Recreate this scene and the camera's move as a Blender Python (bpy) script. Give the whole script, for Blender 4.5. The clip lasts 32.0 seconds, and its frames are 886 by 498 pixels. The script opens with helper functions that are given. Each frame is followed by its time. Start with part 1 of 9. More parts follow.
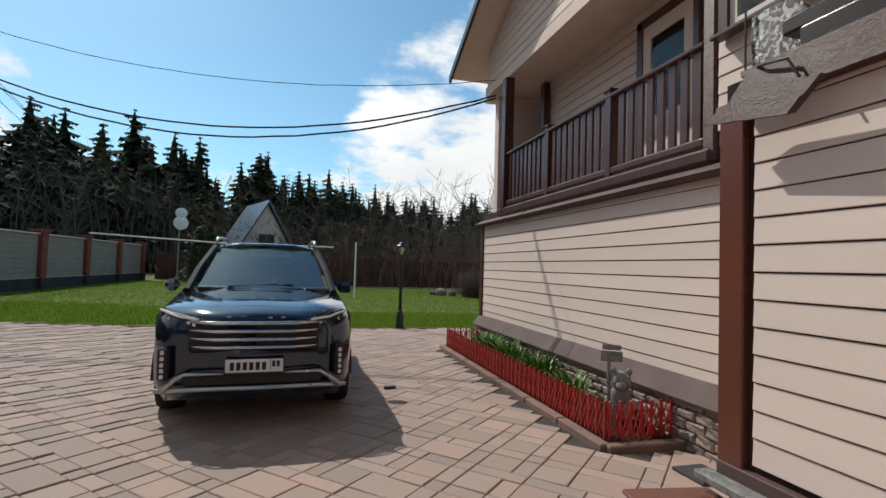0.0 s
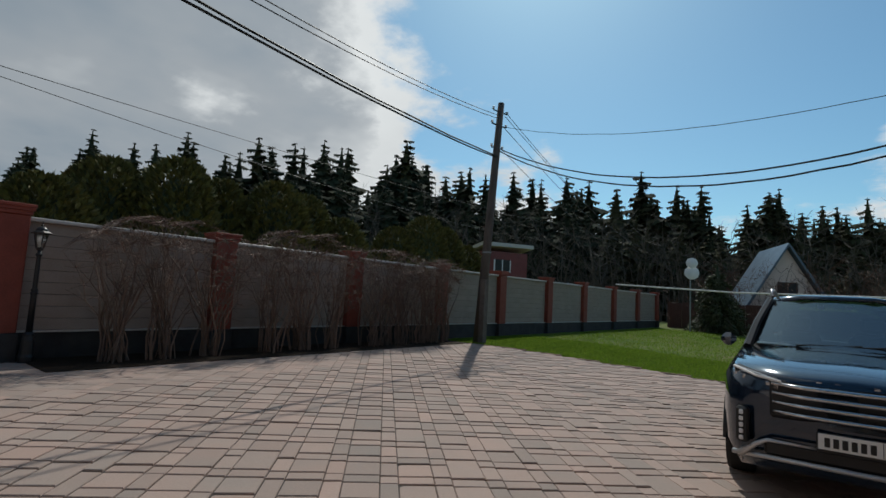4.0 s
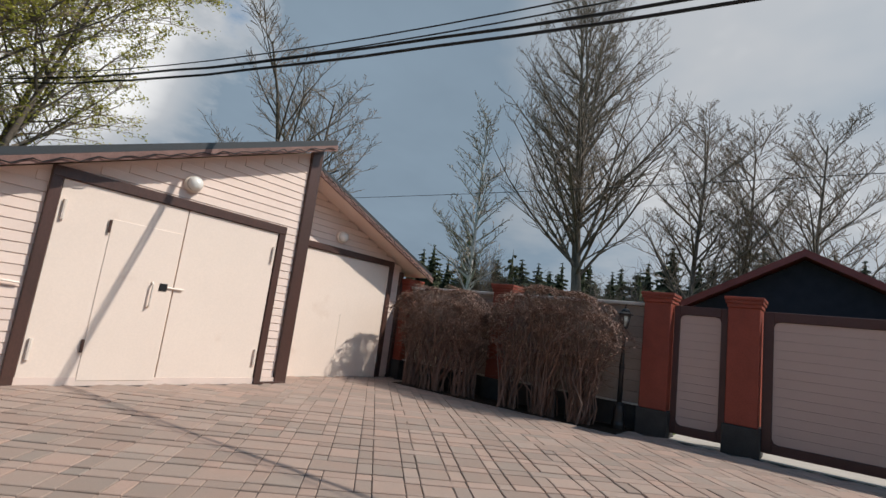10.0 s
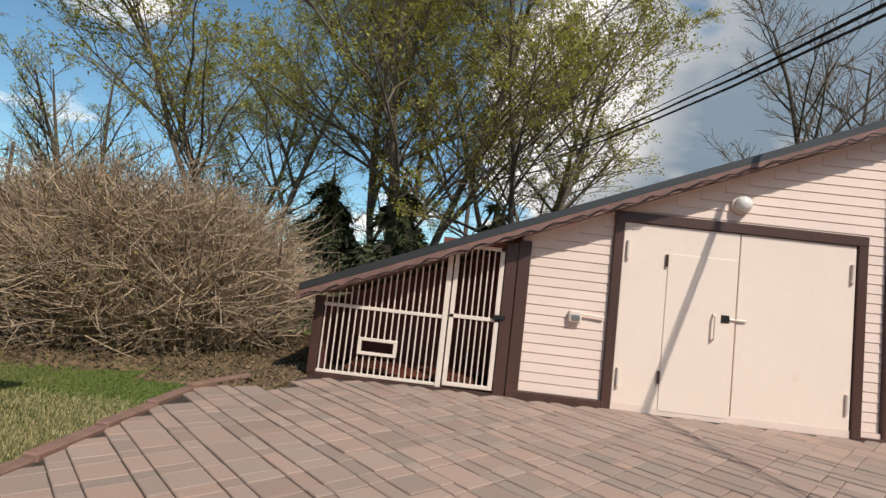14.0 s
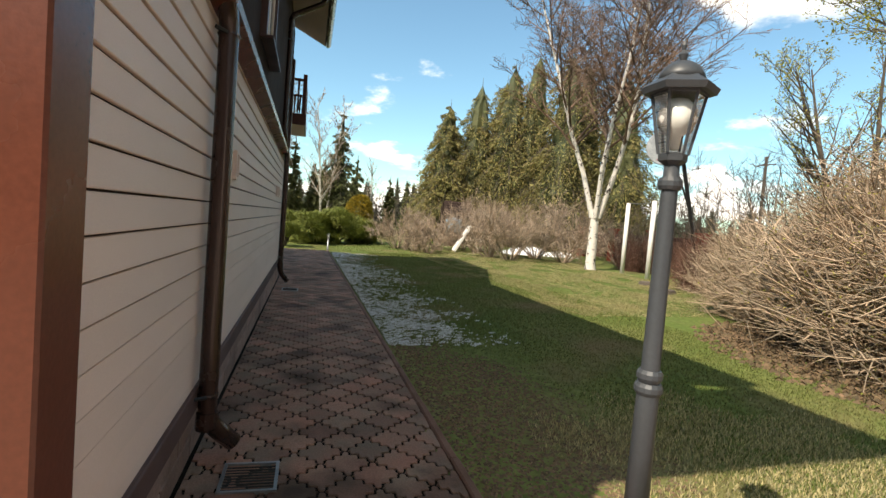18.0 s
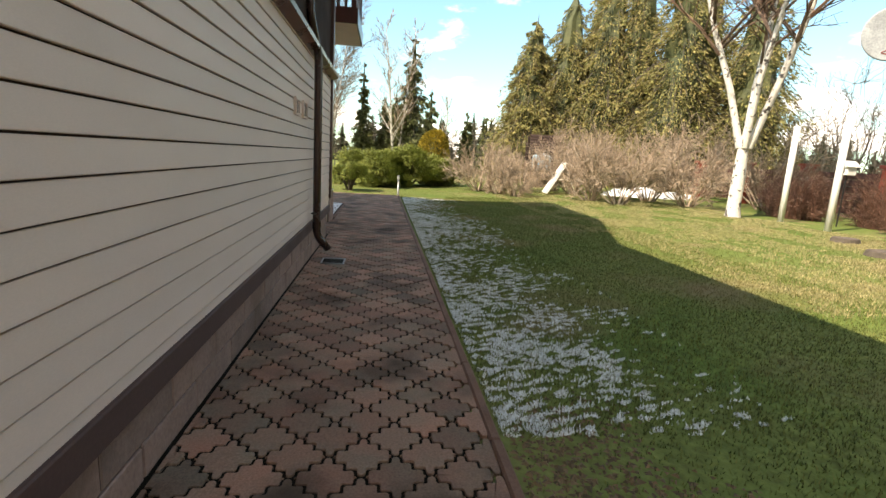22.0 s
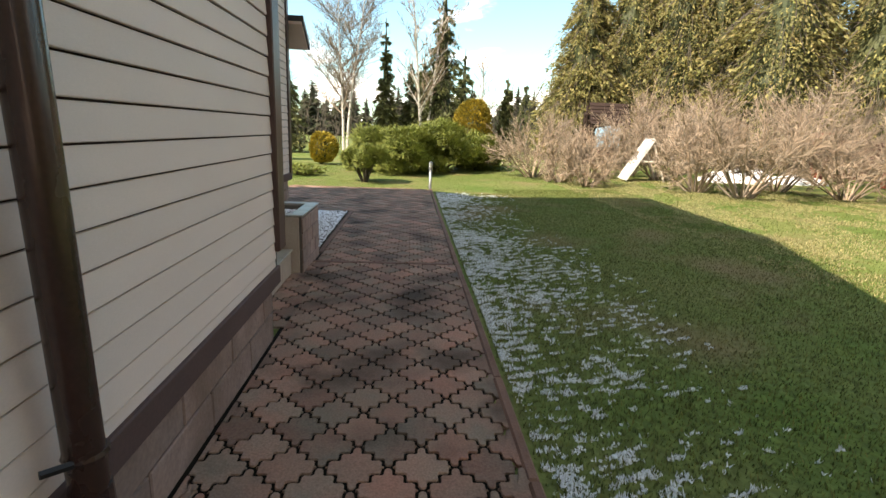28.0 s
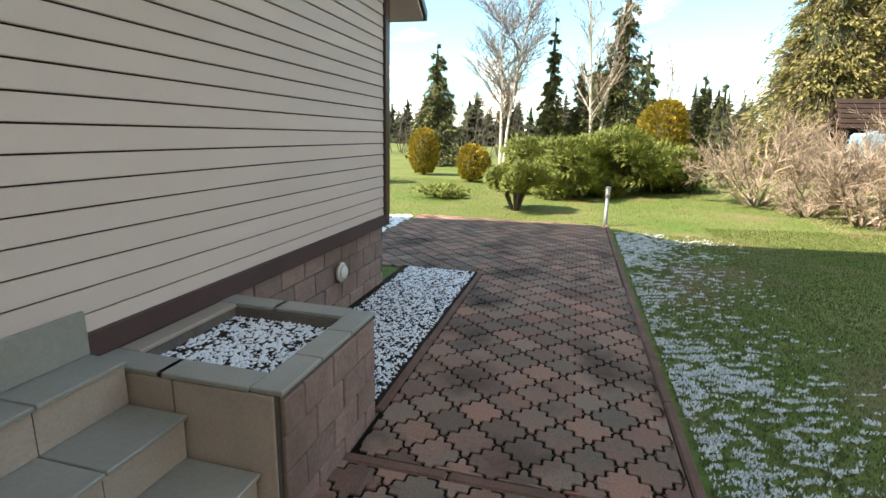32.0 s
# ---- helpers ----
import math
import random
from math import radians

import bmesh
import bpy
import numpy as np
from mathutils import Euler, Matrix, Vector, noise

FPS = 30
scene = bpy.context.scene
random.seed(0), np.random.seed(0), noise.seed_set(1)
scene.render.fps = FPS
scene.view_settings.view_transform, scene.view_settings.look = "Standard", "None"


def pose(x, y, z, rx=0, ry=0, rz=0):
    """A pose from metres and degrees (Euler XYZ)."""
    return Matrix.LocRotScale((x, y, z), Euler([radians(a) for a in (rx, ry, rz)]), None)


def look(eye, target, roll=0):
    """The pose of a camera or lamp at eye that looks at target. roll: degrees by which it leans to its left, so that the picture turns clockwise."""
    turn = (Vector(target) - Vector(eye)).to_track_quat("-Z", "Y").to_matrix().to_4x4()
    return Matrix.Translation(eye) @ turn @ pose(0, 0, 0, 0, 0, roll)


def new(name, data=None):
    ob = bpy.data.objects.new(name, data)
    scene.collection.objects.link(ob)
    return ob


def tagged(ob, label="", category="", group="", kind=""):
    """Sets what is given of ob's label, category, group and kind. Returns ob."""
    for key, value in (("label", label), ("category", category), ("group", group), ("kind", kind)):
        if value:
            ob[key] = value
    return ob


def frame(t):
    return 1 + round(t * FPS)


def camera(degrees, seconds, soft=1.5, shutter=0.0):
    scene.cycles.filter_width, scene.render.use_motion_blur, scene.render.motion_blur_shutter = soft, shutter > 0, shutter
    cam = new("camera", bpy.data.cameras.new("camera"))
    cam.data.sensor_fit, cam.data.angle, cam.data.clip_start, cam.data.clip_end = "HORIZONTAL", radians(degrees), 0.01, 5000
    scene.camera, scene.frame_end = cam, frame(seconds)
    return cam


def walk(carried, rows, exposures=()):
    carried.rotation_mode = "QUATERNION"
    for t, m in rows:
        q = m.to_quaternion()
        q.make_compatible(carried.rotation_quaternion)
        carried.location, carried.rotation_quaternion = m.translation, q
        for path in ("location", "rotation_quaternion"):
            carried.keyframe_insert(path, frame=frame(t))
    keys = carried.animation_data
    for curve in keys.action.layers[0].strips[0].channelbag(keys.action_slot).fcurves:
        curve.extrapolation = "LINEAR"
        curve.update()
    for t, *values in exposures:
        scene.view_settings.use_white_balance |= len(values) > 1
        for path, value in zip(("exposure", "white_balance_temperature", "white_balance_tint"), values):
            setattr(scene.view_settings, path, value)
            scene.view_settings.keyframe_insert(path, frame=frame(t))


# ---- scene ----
cam = camera(83.2, 32.0)
METRES, EYE, TILT, LEAN, TURN = 17.442, 1.5, 0.0, 0.0, -14.8
ROWS = [
    (0.0, 0.0, 0.0, 0.0, -0.06, 2.15, -1.67),
    (0.5, -0.0018, -0.0003, 0.0002, 3.21, 3.31, -1.72),
    (1.0, -0.0046, -0.0008, 0.0, 11.38, 3.98, -2.13),
    (1.5, -0.0075, -0.0023, -0.0, 20.68, 4.23, -2.91),
    (2.0, -0.01, -0.0036, 0.0002, 27.63, 4.68, -3.25),
    (2.5, -0.0136, -0.0053, 0.0006, 33.75, 5.18, -3.67),
    (3.0, -0.0186, -0.008, 0.0008, 41.0, 5.15, -3.65),
    (3.5, -0.0235, -0.0112, 0.0011, 47.05, 5.16, -3.4),
    (5.5, -0.0322, -0.0227, 0.0013, 68.9, 6.58, -2.64),
    (6.0, -0.0327, -0.0239, 0.0015, 72.53, 6.9, -3.08),
    (6.5, -0.0342, -0.0277, 0.0015, 81.07, 7.37, -3.99),
    (7.0, -0.0356, -0.0316, 0.0015, 91.7, 7.15, -5.5),
    (7.5, -0.0422, -0.0369, 0.0014, 101.39, 7.11, -6.5),
    (8.0, -0.0495, -0.0431, 0.0019, 109.95, 9.01, -6.64),
    (8.5, -0.0507, -0.0517, 0.0007, 118.69, 8.23, -7.83),
    (9.0, -0.0488, -0.0632, 0.0021, 122.27, 9.74, -6.76),
    (9.5, -0.0475, -0.072, 0.0016, 129.93, 10.19, -5.93),
    (10.0, -0.0457, -0.0806, 0.0009, 142.15, 8.95, -7.26),
    (10.5, -0.0453, -0.0931, 0.0016, 152.59, 9.54, -5.6),
    (11.0, -0.0425, -0.1005, 0.0016, 161.64, 8.82, -5.94),
    (11.5, -0.0364, -0.1035, 0.0017, 165.48, 7.86, -6.19),
    (12.0, -0.0289, -0.1055, 0.0022, 171.78, 7.08, -5.35),
    (12.5, -0.0242, -0.1063, 0.0029, 178.26, 6.51, -4.39),
    (13.0, -0.0205, -0.1076, 0.0028, 183.72, 6.03, -4.89),
    (13.5, -0.0171, -0.1081, 0.0022, 188.58, 5.49, -5.4),
    (15.5, 0.0071, -0.1261, 0.001, 223.36, 0.99, -7.99),
    (16.0, 0.0261, -0.1267, 0.0031, 231.26, 1.89, -7.15),
    (16.5, 0.0387, -0.1251, 0.0018, 252.82, 0.08, -6.58),
    (17.0, 0.0556, -0.1285, 0.002, 263.46, -0.8, -4.83),
    (17.5, 0.0714, -0.127, -0.0002, 268.61, -2.16, -4.53),
    (18.0, 0.0947, -0.1211, -0.0001, 269.67, -2.97, -4.77),
    (18.5, 0.1176, -0.1206, -0.0019, 271.02, -4.25, -3.89),
    (19.0, 0.1414, -0.1207, -0.0012, 273.02, -4.44, -3.51),
    (19.5, 0.1681, -0.1164, -0.0025, 274.04, -5.37, -4.77),
    (20.0, 0.1934, -0.1138, -0.0039, 276.23, -6.53, -3.97),
    (20.5, 0.2209, -0.1085, -0.0033, 279.3, -6.89, -3.66),
    (21.0, 0.2478, -0.098, -0.004, 280.53, -8.32, -4.57),
    (21.5, 0.2728, -0.0935, -0.0065, 278.96, -9.71, -3.24),
    (22.0, 0.3, -0.089, -0.0063, 278.23, -10.45, -3.5),
    (22.5, 0.3274, -0.0812, -0.006, 275.44, -13.45, -4.66),
    (23.0, 0.3523, -0.0756, -0.0066, 274.4, -15.67, -4.53),
    (23.5, 0.3744, -0.0654, -0.0069, 274.33, -15.64, -4.97),
    (24.0, 0.3974, -0.0514, -0.0045, 272.27, -15.55, -3.36),
    (24.5, 0.424, -0.044, -0.0046, 271.15, -15.34, -2.71),
    (25.0, 0.4511, -0.0369, -0.0067, 272.58, -15.39, -3.21),
    (25.5, 0.4779, -0.0318, -0.0053, 273.38, -15.43, -2.88),
    (26.0, 0.504, -0.0312, -0.0045, 274.24, -14.89, -2.7),
    (26.5, 0.5296, -0.0258, -0.0059, 278.43, -15.32, -3.06),
    (28.5, 0.615, -0.0089, 0.0001, 282.87, -12.69, -2.22),
    (29.0, 0.6429, -0.0029, 0.0017, 285.49, -12.44, -2.07),
    (29.5, 0.6695, 0.0066, 0.0028, 285.87, -12.4, -1.65),
    (30.0, 0.6959, 0.0134, 0.0025, 288.01, -11.94, -0.57),
    (30.5, 0.7211, 0.0223, 0.0015, 292.23, -11.7, -0.6),
    (31.0, 0.7455, 0.031, 0.0037, 293.11, -11.65, -0.47),
    (31.5, 0.7723, 0.0369, 0.003, 296.78, -11.65, -0.23),
    (32.0, 0.7944, 0.0464, 0.0009, 299.59, -12.98, -1.4),
]
walk(cam, [(t, pose(0, 0, EYE, TILT, LEAN, TURN) @ pose(METRES * x, METRES * y, METRES * z, 90 + pitch, roll, yaw)) for t, x, y, z, yaw, pitch, roll in ROWS],
     exposures=[(0, -0.02, 6450, 8), (1.5, -0.2, 6450, 8), (3, -0.5, 6300, 6), (6, -0.42, 6400, 6), (9, 0.14, 6600, 9), (13, 0.08, 6700, 11), (16, 0.5, 7300, 12), (18, 0.9, 7600, 11), (20, 1.36, 8150, 12), (22, 1.48, 8200, 12), (25, 1.68, 8200, 11), (28, 1.56, 7900, 12), (29, 1.48, 7600, 11), (30, 1.58, 7600, 11), (31, 1.42, 7250, 10), (32, 1.80, 7450, 9)])

# ---- world, sun ----
SUN_AZ, SUN_EL = radians(119), radians(47)      # from +x towards +y
world = bpy.data.worlds.new("sky")
scene.world = world
world.use_nodes = True
wn, wl = world.node_tree.nodes, world.node_tree.links
wn.clear()


def wnode(kind, **kw):
    n = wn.new(kind)
    for k, v in kw.items():
        n.inputs[k.replace("_", " ")].default_value = v
    return n


w_out, w_bg = wn.new("ShaderNodeOutputWorld"), wn.new("ShaderNodeBackground")
sky = wn.new("ShaderNodeTexSky")
sky.sky_type, sky.sun_disc, sky.sun_elevation, sky.sun_rotation = "NISHITA", False, SUN_EL, radians(90) - SUN_AZ
sky.air_density, sky.dust_density, sky.ozone_density = 1.0, 0.6, 2.0
w_bg.inputs["Strength"].default_value = 0.1
tex = wn.new("ShaderNodeTexCoord")
sep = wn.new("ShaderNodeSeparateXYZ")
wl.new(tex.outputs["Generated"], sep.inputs[0])


def wmath(op, a, b=0.0):
    n = wn.new("ShaderNodeMath")
    n.operation = op
    n.use_clamp = False
    for i, v in enumerate((a, b)):
        if isinstance(v, (int, float)):
            n.inputs[i].default_value = v
        else:
            wl.new(v, n.inputs[i])
    return n.outputs[0]


def wrange(v, a, b, c=0.0, d=1.0):
    n = wn.new("ShaderNodeMapRange")
    n.interpolation_type = "SMOOTHSTEP"
    wl.new(v, n.inputs["Value"])
    for k, x in (("From Min", a), ("From Max", b), ("To Min", c), ("To Max", d)):
        n.inputs[k].default_value = x
    return n.outputs[0]


# clouds lie on a flat layer: the direction divided by its height
up = wmath("ADD", wmath("MAXIMUM", sep.outputs[2], 0.0), 0.22)
comb = wn.new("ShaderNodeCombineXYZ")
wl.new(wmath("DIVIDE", sep.outputs[0], up), comb.inputs[0])
wl.new(wmath("DIVIDE", sep.outputs[1], up), comb.inputs[1])
big = wnode("ShaderNodeTexNoise", Scale=1.5, Detail=10.0, Roughness=0.58)
wl.new(comb.outputs[0], big.inputs["Vector"])
soft_n = wnode("ShaderNodeTexNoise", Scale=0.8, Detail=5.0, Roughness=0.55)
wl.new(comb.outputs[0], soft_n.inputs["Vector"])
# the front of grey cloud lies to the west, a cumulus stands in the north, broken cloud elsewhere
flat = wmath("ADD", wmath("POWER", wmath("ADD", wmath("MULTIPLY", sep.outputs[0], sep.outputs[0]), wmath("MULTIPLY", sep.outputs[1], sep.outputs[1])), 0.5), 0.12)


def toward(az):
    """How far the level direction points to this bearing: 1 straight at it."""
    d = wmath("ADD", wmath("MULTIPLY", sep.outputs[0], math.cos(radians(az))), wmath("MULTIPLY", sep.outputs[1], math.sin(radians(az))))
    return wmath("DIVIDE", d, flat)


front = wmath("MINIMUM", wmath("MAXIMUM", wmath("MULTIPLY", wmath("ADD", toward(192), -0.34), 0.9), -0.17), 0.45)
heap = wmath("ADD", wmath("ADD", wmath("MULTIPLY", sep.outputs[0], math.cos(radians(67)) * 0.95), wmath("MULTIPLY", sep.outputs[1], math.sin(radians(67)) * 0.95)), wmath("MULTIPLY", sep.outputs[2], 0.30))
heap = wrange(heap, 0.90, 0.985, 0.0, 0.28)


def puff(az, el, lo, hi, top):
    """A heap of cloud towards a bearing and height."""
    c, d = math.cos(radians(el)), radians(az)
    v = wmath("ADD", wmath("ADD", wmath("MULTIPLY", sep.outputs[0], math.cos(d) * c), wmath("MULTIPLY", sep.outputs[1], math.sin(d) * c)), wmath("MULTIPLY", sep.outputs[2], math.sin(radians(el))))
    return wrange(v, lo, hi, 0.0, top)


heap_s = wmath("MAXIMUM", puff(259, 22, 0.972, 0.996, 0.34), puff(312, 29, 0.975, 0.996, 0.32))
heap = wmath("MAXIMUM", heap, heap_s)
cover = wmath("ADD", wmath("ADD", wmath("ADD", big.outputs["Fac"], front), heap), -0.5)
low = wrange(sep.outputs[2], 0.02, 0.36, 0.22, 0.0)
mask = wrange(wmath("ADD", cover, low), 0.01, 0.13)
thick = wmath("ADD", wmath("MULTIPLY", toward(215), 0.75), wmath("MULTIPLY", wmath("ADD", soft_n.outputs["Fac"], -0.5), 2.4))
thick = wmath("ADD", thick, wmath("MULTIPLY", heap_s, -2.2))
thick = wmath("ADD", thick, wrange(toward(237), 0.66, 0.90, 0.0, 0.6))
thick = wmath("ADD", thick, wrange(wmath("ADD", cover, low), 0.08, 0.30, -0.55, 0.0))
ramp = wn.new("ShaderNodeValToRGB")
wl.new(thick, ramp.inputs[0])
ramp.color_ramp.elements[0].color = (10.5, 10.5, 10.5, 1)
ramp.color_ramp.elements[1].color = (2.2, 2.95, 3.75, 1)
mid = ramp.color_ramp.elements.new(0.42)
mid.color = (5.2, 5.5, 5.9, 1)
grain = wn.new("ShaderNodeMixRGB")
grain.blend_type = "MULTIPLY"
grain.inputs[0].default_value = 0.4
wl.new(ramp.outputs[0], grain.inputs[1])
gr = wn.new("ShaderNodeValToRGB")
gr.color_ramp.elements[0].position, gr.color_ramp.elements[1].position = 0.3, 0.7
gr.color_ramp.elements[0].color, gr.color_ramp.elements[1].color = (0.45, 0.47, 0.5, 1), (1.25, 1.25, 1.25, 1)
wl.new(soft_n.outputs["Fac"], gr.inputs[0])
wl.new(gr.outputs[0], grain.inputs[2])
skymul = wn.new("ShaderNodeMixRGB")
skymul.blend_type = "MULTIPLY"
skymul.inputs[0].default_value = 1.0
skymul.inputs[2].default_value = (0.90, 1.24, 1.26, 1)
wl.new(sky.outputs[0], skymul.inputs[1])
mixs = wn.new("ShaderNodeMixRGB")
wl.new(mask, mixs.inputs[0])
wl.new(skymul.outputs[0], mixs.inputs[1])
wl.new(grain.outputs[0], mixs.inputs[2])
wl.new(mixs.outputs[0], w_bg.inputs["Color"])
wl.new(w_bg.outputs[0], w_out.inputs[0])

sun = new("sun", bpy.data.lights.new("sun", "SUN"))
sun.data.energy, sun.data.angle, sun.data.color = 3.6, radians(0.55), (1.0, 0.95, 0.87)
sun.matrix_world = look((math.cos(SUN_AZ) * 40, math.sin(SUN_AZ) * 40, 40 * math.tan(SUN_EL)), (0, 0, 0))

# ---- materials ----


def material(name, colour, rough=0.7, vary=0.25, scale=4.0, fine=60.0, bump=0.15, metal=0.0, tint=None, island=0.0, obj_random=0.0,
             coat=0.0, stretch=(1, 1, 1), depth=0.004, stain=None, stain_scale=0.6, stain_at=(0.5, 0.62), spec=0.5, sheen=0.0):
    """A worn surface: a base colour that drifts at two scales, with fine relief. tint: the colour it drifts to."""
    m = bpy.data.materials.new(name)
    m.use_nodes = True
    n, l = m.node_tree.nodes, m.node_tree.links
    b = n["Principled BSDF"]
    b.inputs["Metallic"].default_value, b.inputs["Coat Weight"].default_value = metal, coat
    b.inputs["Specular IOR Level"].default_value = spec
    tc, mp = n.new("ShaderNodeTexCoord"), n.new("ShaderNodeMapping")
    l.new(tc.outputs["Object"], mp.inputs[0])
    mp.inputs["Scale"].default_value = stretch
    src = mp.outputs[0]
    if obj_random or island:
        inf = n.new("ShaderNodeObjectInfo")
        geo = n.new("ShaderNodeNewGeometry")
        sc = n.new("ShaderNodeVectorMath")
        sc.operation = "MULTIPLY_ADD"
        add = n.new("ShaderNodeMath")
        add.operation = "ADD"
        l.new(inf.outputs["Random"], add.inputs[0])
        l.new(geo.outputs["Random Per Island"], add.inputs[1])
        com = n.new("ShaderNodeCombineXYZ")
        for i in range(3):
            l.new(add.outputs[0], com.inputs[i])
        sc.inputs[1].default_value = (37.0, 53.0, 71.0)
        l.new(com.outputs[0], sc.inputs[0])
        l.new(mp.outputs[0], sc.inputs[2])
        src = sc.outputs[0]
    n1, n2 = n.new("ShaderNodeTexNoise"), n.new("ShaderNodeTexNoise")
    n1.inputs["Scale"].default_value, n1.inputs["Detail"].default_value = scale, 5
    n2.inputs["Scale"].default_value, n2.inputs["Detail"].default_value = fine, 4
    l.new(src, n1.inputs["Vector"])
    l.new(src, n2.inputs["Vector"])
    c = Vector(colour)
    t = Vector(tint) if tint else c * (1 - vary)
    mix = n.new("ShaderNodeMixRGB")
    r1 = n.new("ShaderNodeMapRange")
    r1.inputs["From Min"].default_value, r1.inputs["From Max"].default_value = 0.3, 0.7
    l.new(n1.outputs["Fac"], r1.inputs["Value"])
    l.new(r1.outputs[0], mix.inputs[0])
    mix.inputs[1].default_value, mix.inputs[2].default_value = (*c, 1), (*t, 1)
    last = mix.outputs[0]
    g = n.new("ShaderNodeMixRGB")
    g.blend_type = "MULTIPLY"
    g.inputs[0].default_value = 1
    r2 = n.new("ShaderNodeMapRange")
    for k, v in (("From Min", 0.25), ("From Max", 0.75), ("To Min", 1 - vary * 0.8), ("To Max", 1 + vary * 0.5)):
        r2.inputs[k].default_value = v
    l.new(n2.outputs["Fac"], r2.inputs["Value"])
    l.new(last, g.inputs[1])
    l.new(r2.outputs[0], g.inputs[2])
    last = g.outputs[0]
    if obj_random or island:
        h = n.new("ShaderNodeMixRGB")
        h.blend_type = "MULTIPLY"
        h.inputs[0].default_value = 1
        fr = n.new("ShaderNodeMath")
        fr.operation = "FRACT"
        l.new(add.outputs[0], fr.inputs[0])
        k = max(obj_random, island)
        cr = n.new("ShaderNodeValToRGB")
        cr.color_ramp.elements[0].color = (1 - k, 1 - k * 0.94, 1 - k * 0.92, 1)
        cr.color_ramp.elements[1].color = (1 + k * 0.5, 1 + k * 0.3, 1 + k * 0.25, 1)
        l.new(fr.outputs[0], cr.inputs[0])
        l.new(last, h.inputs[1])
        l.new(cr.outputs[0], h.inputs[2])
        last = h.outputs[0]
    if stain:
        n3 = n.new("ShaderNodeTexNoise")
        n3.inputs["Scale"].default_value, n3.inputs["Detail"].default_value = stain_scale, 7
        spot_at = n.new("ShaderNodeNewGeometry")
        l.new(spot_at.outputs["Position"], n3.inputs["Vector"])
        r3 = n.new("ShaderNodeMapRange")
        r3.inputs["From Min"].default_value, r3.inputs["From Max"].default_value = stain_at
        l.new(n3.outputs["Fac"], r3.inputs["Value"])
        s = n.new("ShaderNodeMixRGB")
        l.new(r3.outputs[0], s.inputs[0])
        l.new(last, s.inputs[1])
        s.inputs[2].default_value = (*stain, 1)
        last = s.outputs[0]
    l.new(last, b.inputs["Base Color"])
    rr = n.new("ShaderNodeMapRange")
    rr.inputs["To Min"].default_value, rr.inputs["To Max"].default_value = max(0.03, rough - 0.12), min(1.0, rough + 0.12)
    l.new(n1.outputs["Fac"], rr.inputs["Value"])
    l.new(rr.outputs[0], b.inputs["Roughness"])
    if bump:
        bp = n.new("ShaderNodeBump")
        bp.inputs["Strength"].default_value, bp.inputs["Distance"].default_value = bump, depth
        l.new(n2.outputs["Fac"], bp.inputs["Height"])
        l.new(bp.outputs[0], b.inputs["Normal"])
    return m


def glass(name, colour, rough=0.02, ior=1.5):
    """A pane: mostly clear, with a mirror gloss."""
    m = bpy.data.materials.new(name)
    m.use_nodes = True
    n, l = m.node_tree.nodes, m.node_tree.links
    out = n["Material Output"]
    n.remove(n["Principled BSDF"])
    tr, gl, mx, fr = (n.new(k) for k in ("ShaderNodeBsdfTransparent", "ShaderNodeBsdfGlossy", "ShaderNodeMixShader", "ShaderNodeFresnel"))
    tr.inputs[0].default_value = (*colour, 1)
    gl.inputs["Roughness"].default_value = rough
    fr.inputs[0].default_value = ior
    l.new(fr.outputs[0], mx.inputs[0])
    l.new(tr.outputs[0], mx.inputs[1])
    l.new(gl.outputs[0], mx.inputs[2])
    l.new(mx.outputs[0], out.inputs[0])
    return m


M_SIDE = material("cream_siding_paint", (0.74, 0.605, 0.535), 0.62, 0.06, 1.2, 90, 0.12, obj_random=0.05, stretch=(1, 1, 3))
M_GSIDE = material("pink_garage_paint", (0.76, 0.61, 0.54), 0.6, 0.06, 1.5, 90, 0.1, obj_random=0.05)
# dark base behind the lap boards: paints their gap shade; plain brown on the shed
M_GAPSHADE_SHED = material("board_gap_shade_and_shed_brown", (0.050, 0.033, 0.028), 0.9, 0.3, 3, 60, 0.1, spec=0.1)
M_SOFFIT = material("pale_soffit_board", (0.78, 0.61, 0.53), 0.65, 0.1, 2, 60, 0.1)
M_GDOOR = material("cream_steel_door_paint", (0.80, 0.67, 0.585), 0.42, 0.05, 1.0, 40, 0.06, stain=(0.62, 0.47, 0.38), stain_scale=1.6, stain_at=(0.66, 0.86))
M_BROWN = material("brown_trim_paint", (0.085, 0.042, 0.034), 0.38, 0.3, 3, 70, 0.15, stretch=(1, 1, 0.3))
M_SKIRT = material("brown_metal_flashing", (0.095, 0.052, 0.047), 0.75, 0.2, 2, 60, 0.08)
M_REDBR = material("red_brown_post_paint", (0.155, 0.048, 0.028), 0.28, 0.2, 2, 60, 0.12)
M_RAIL = material("dark_red_brown_stain", (0.085, 0.024, 0.017), 0.33, 0.35, 3, 80, 0.2, stretch=(3, 3, 0.5), coat=0.15)
M_PIPE = material("brown_gutter_metal", (0.040, 0.020, 0.016), 0.25, 0.2, 3, 60, 0.04, coat=0.25)
M_ROOF = material("dark_metal_roof", (0.04, 0.042, 0.046), 0.4, 0.25, 2, 40, 0.1)
# flaking brown paint; the pale silver flecks paint sun glints on its relief
M_PEEL = material("flaking_brown_paint_with_glints", (0.085, 0.055, 0.045), 0.25, 0.4, 9, 40, 1.0, stretch=(6, 1, 9), stain=(0.55, 0.53, 0.50), stain_scale=26.0, stain_at=(0.50, 0.55), depth=0.012)
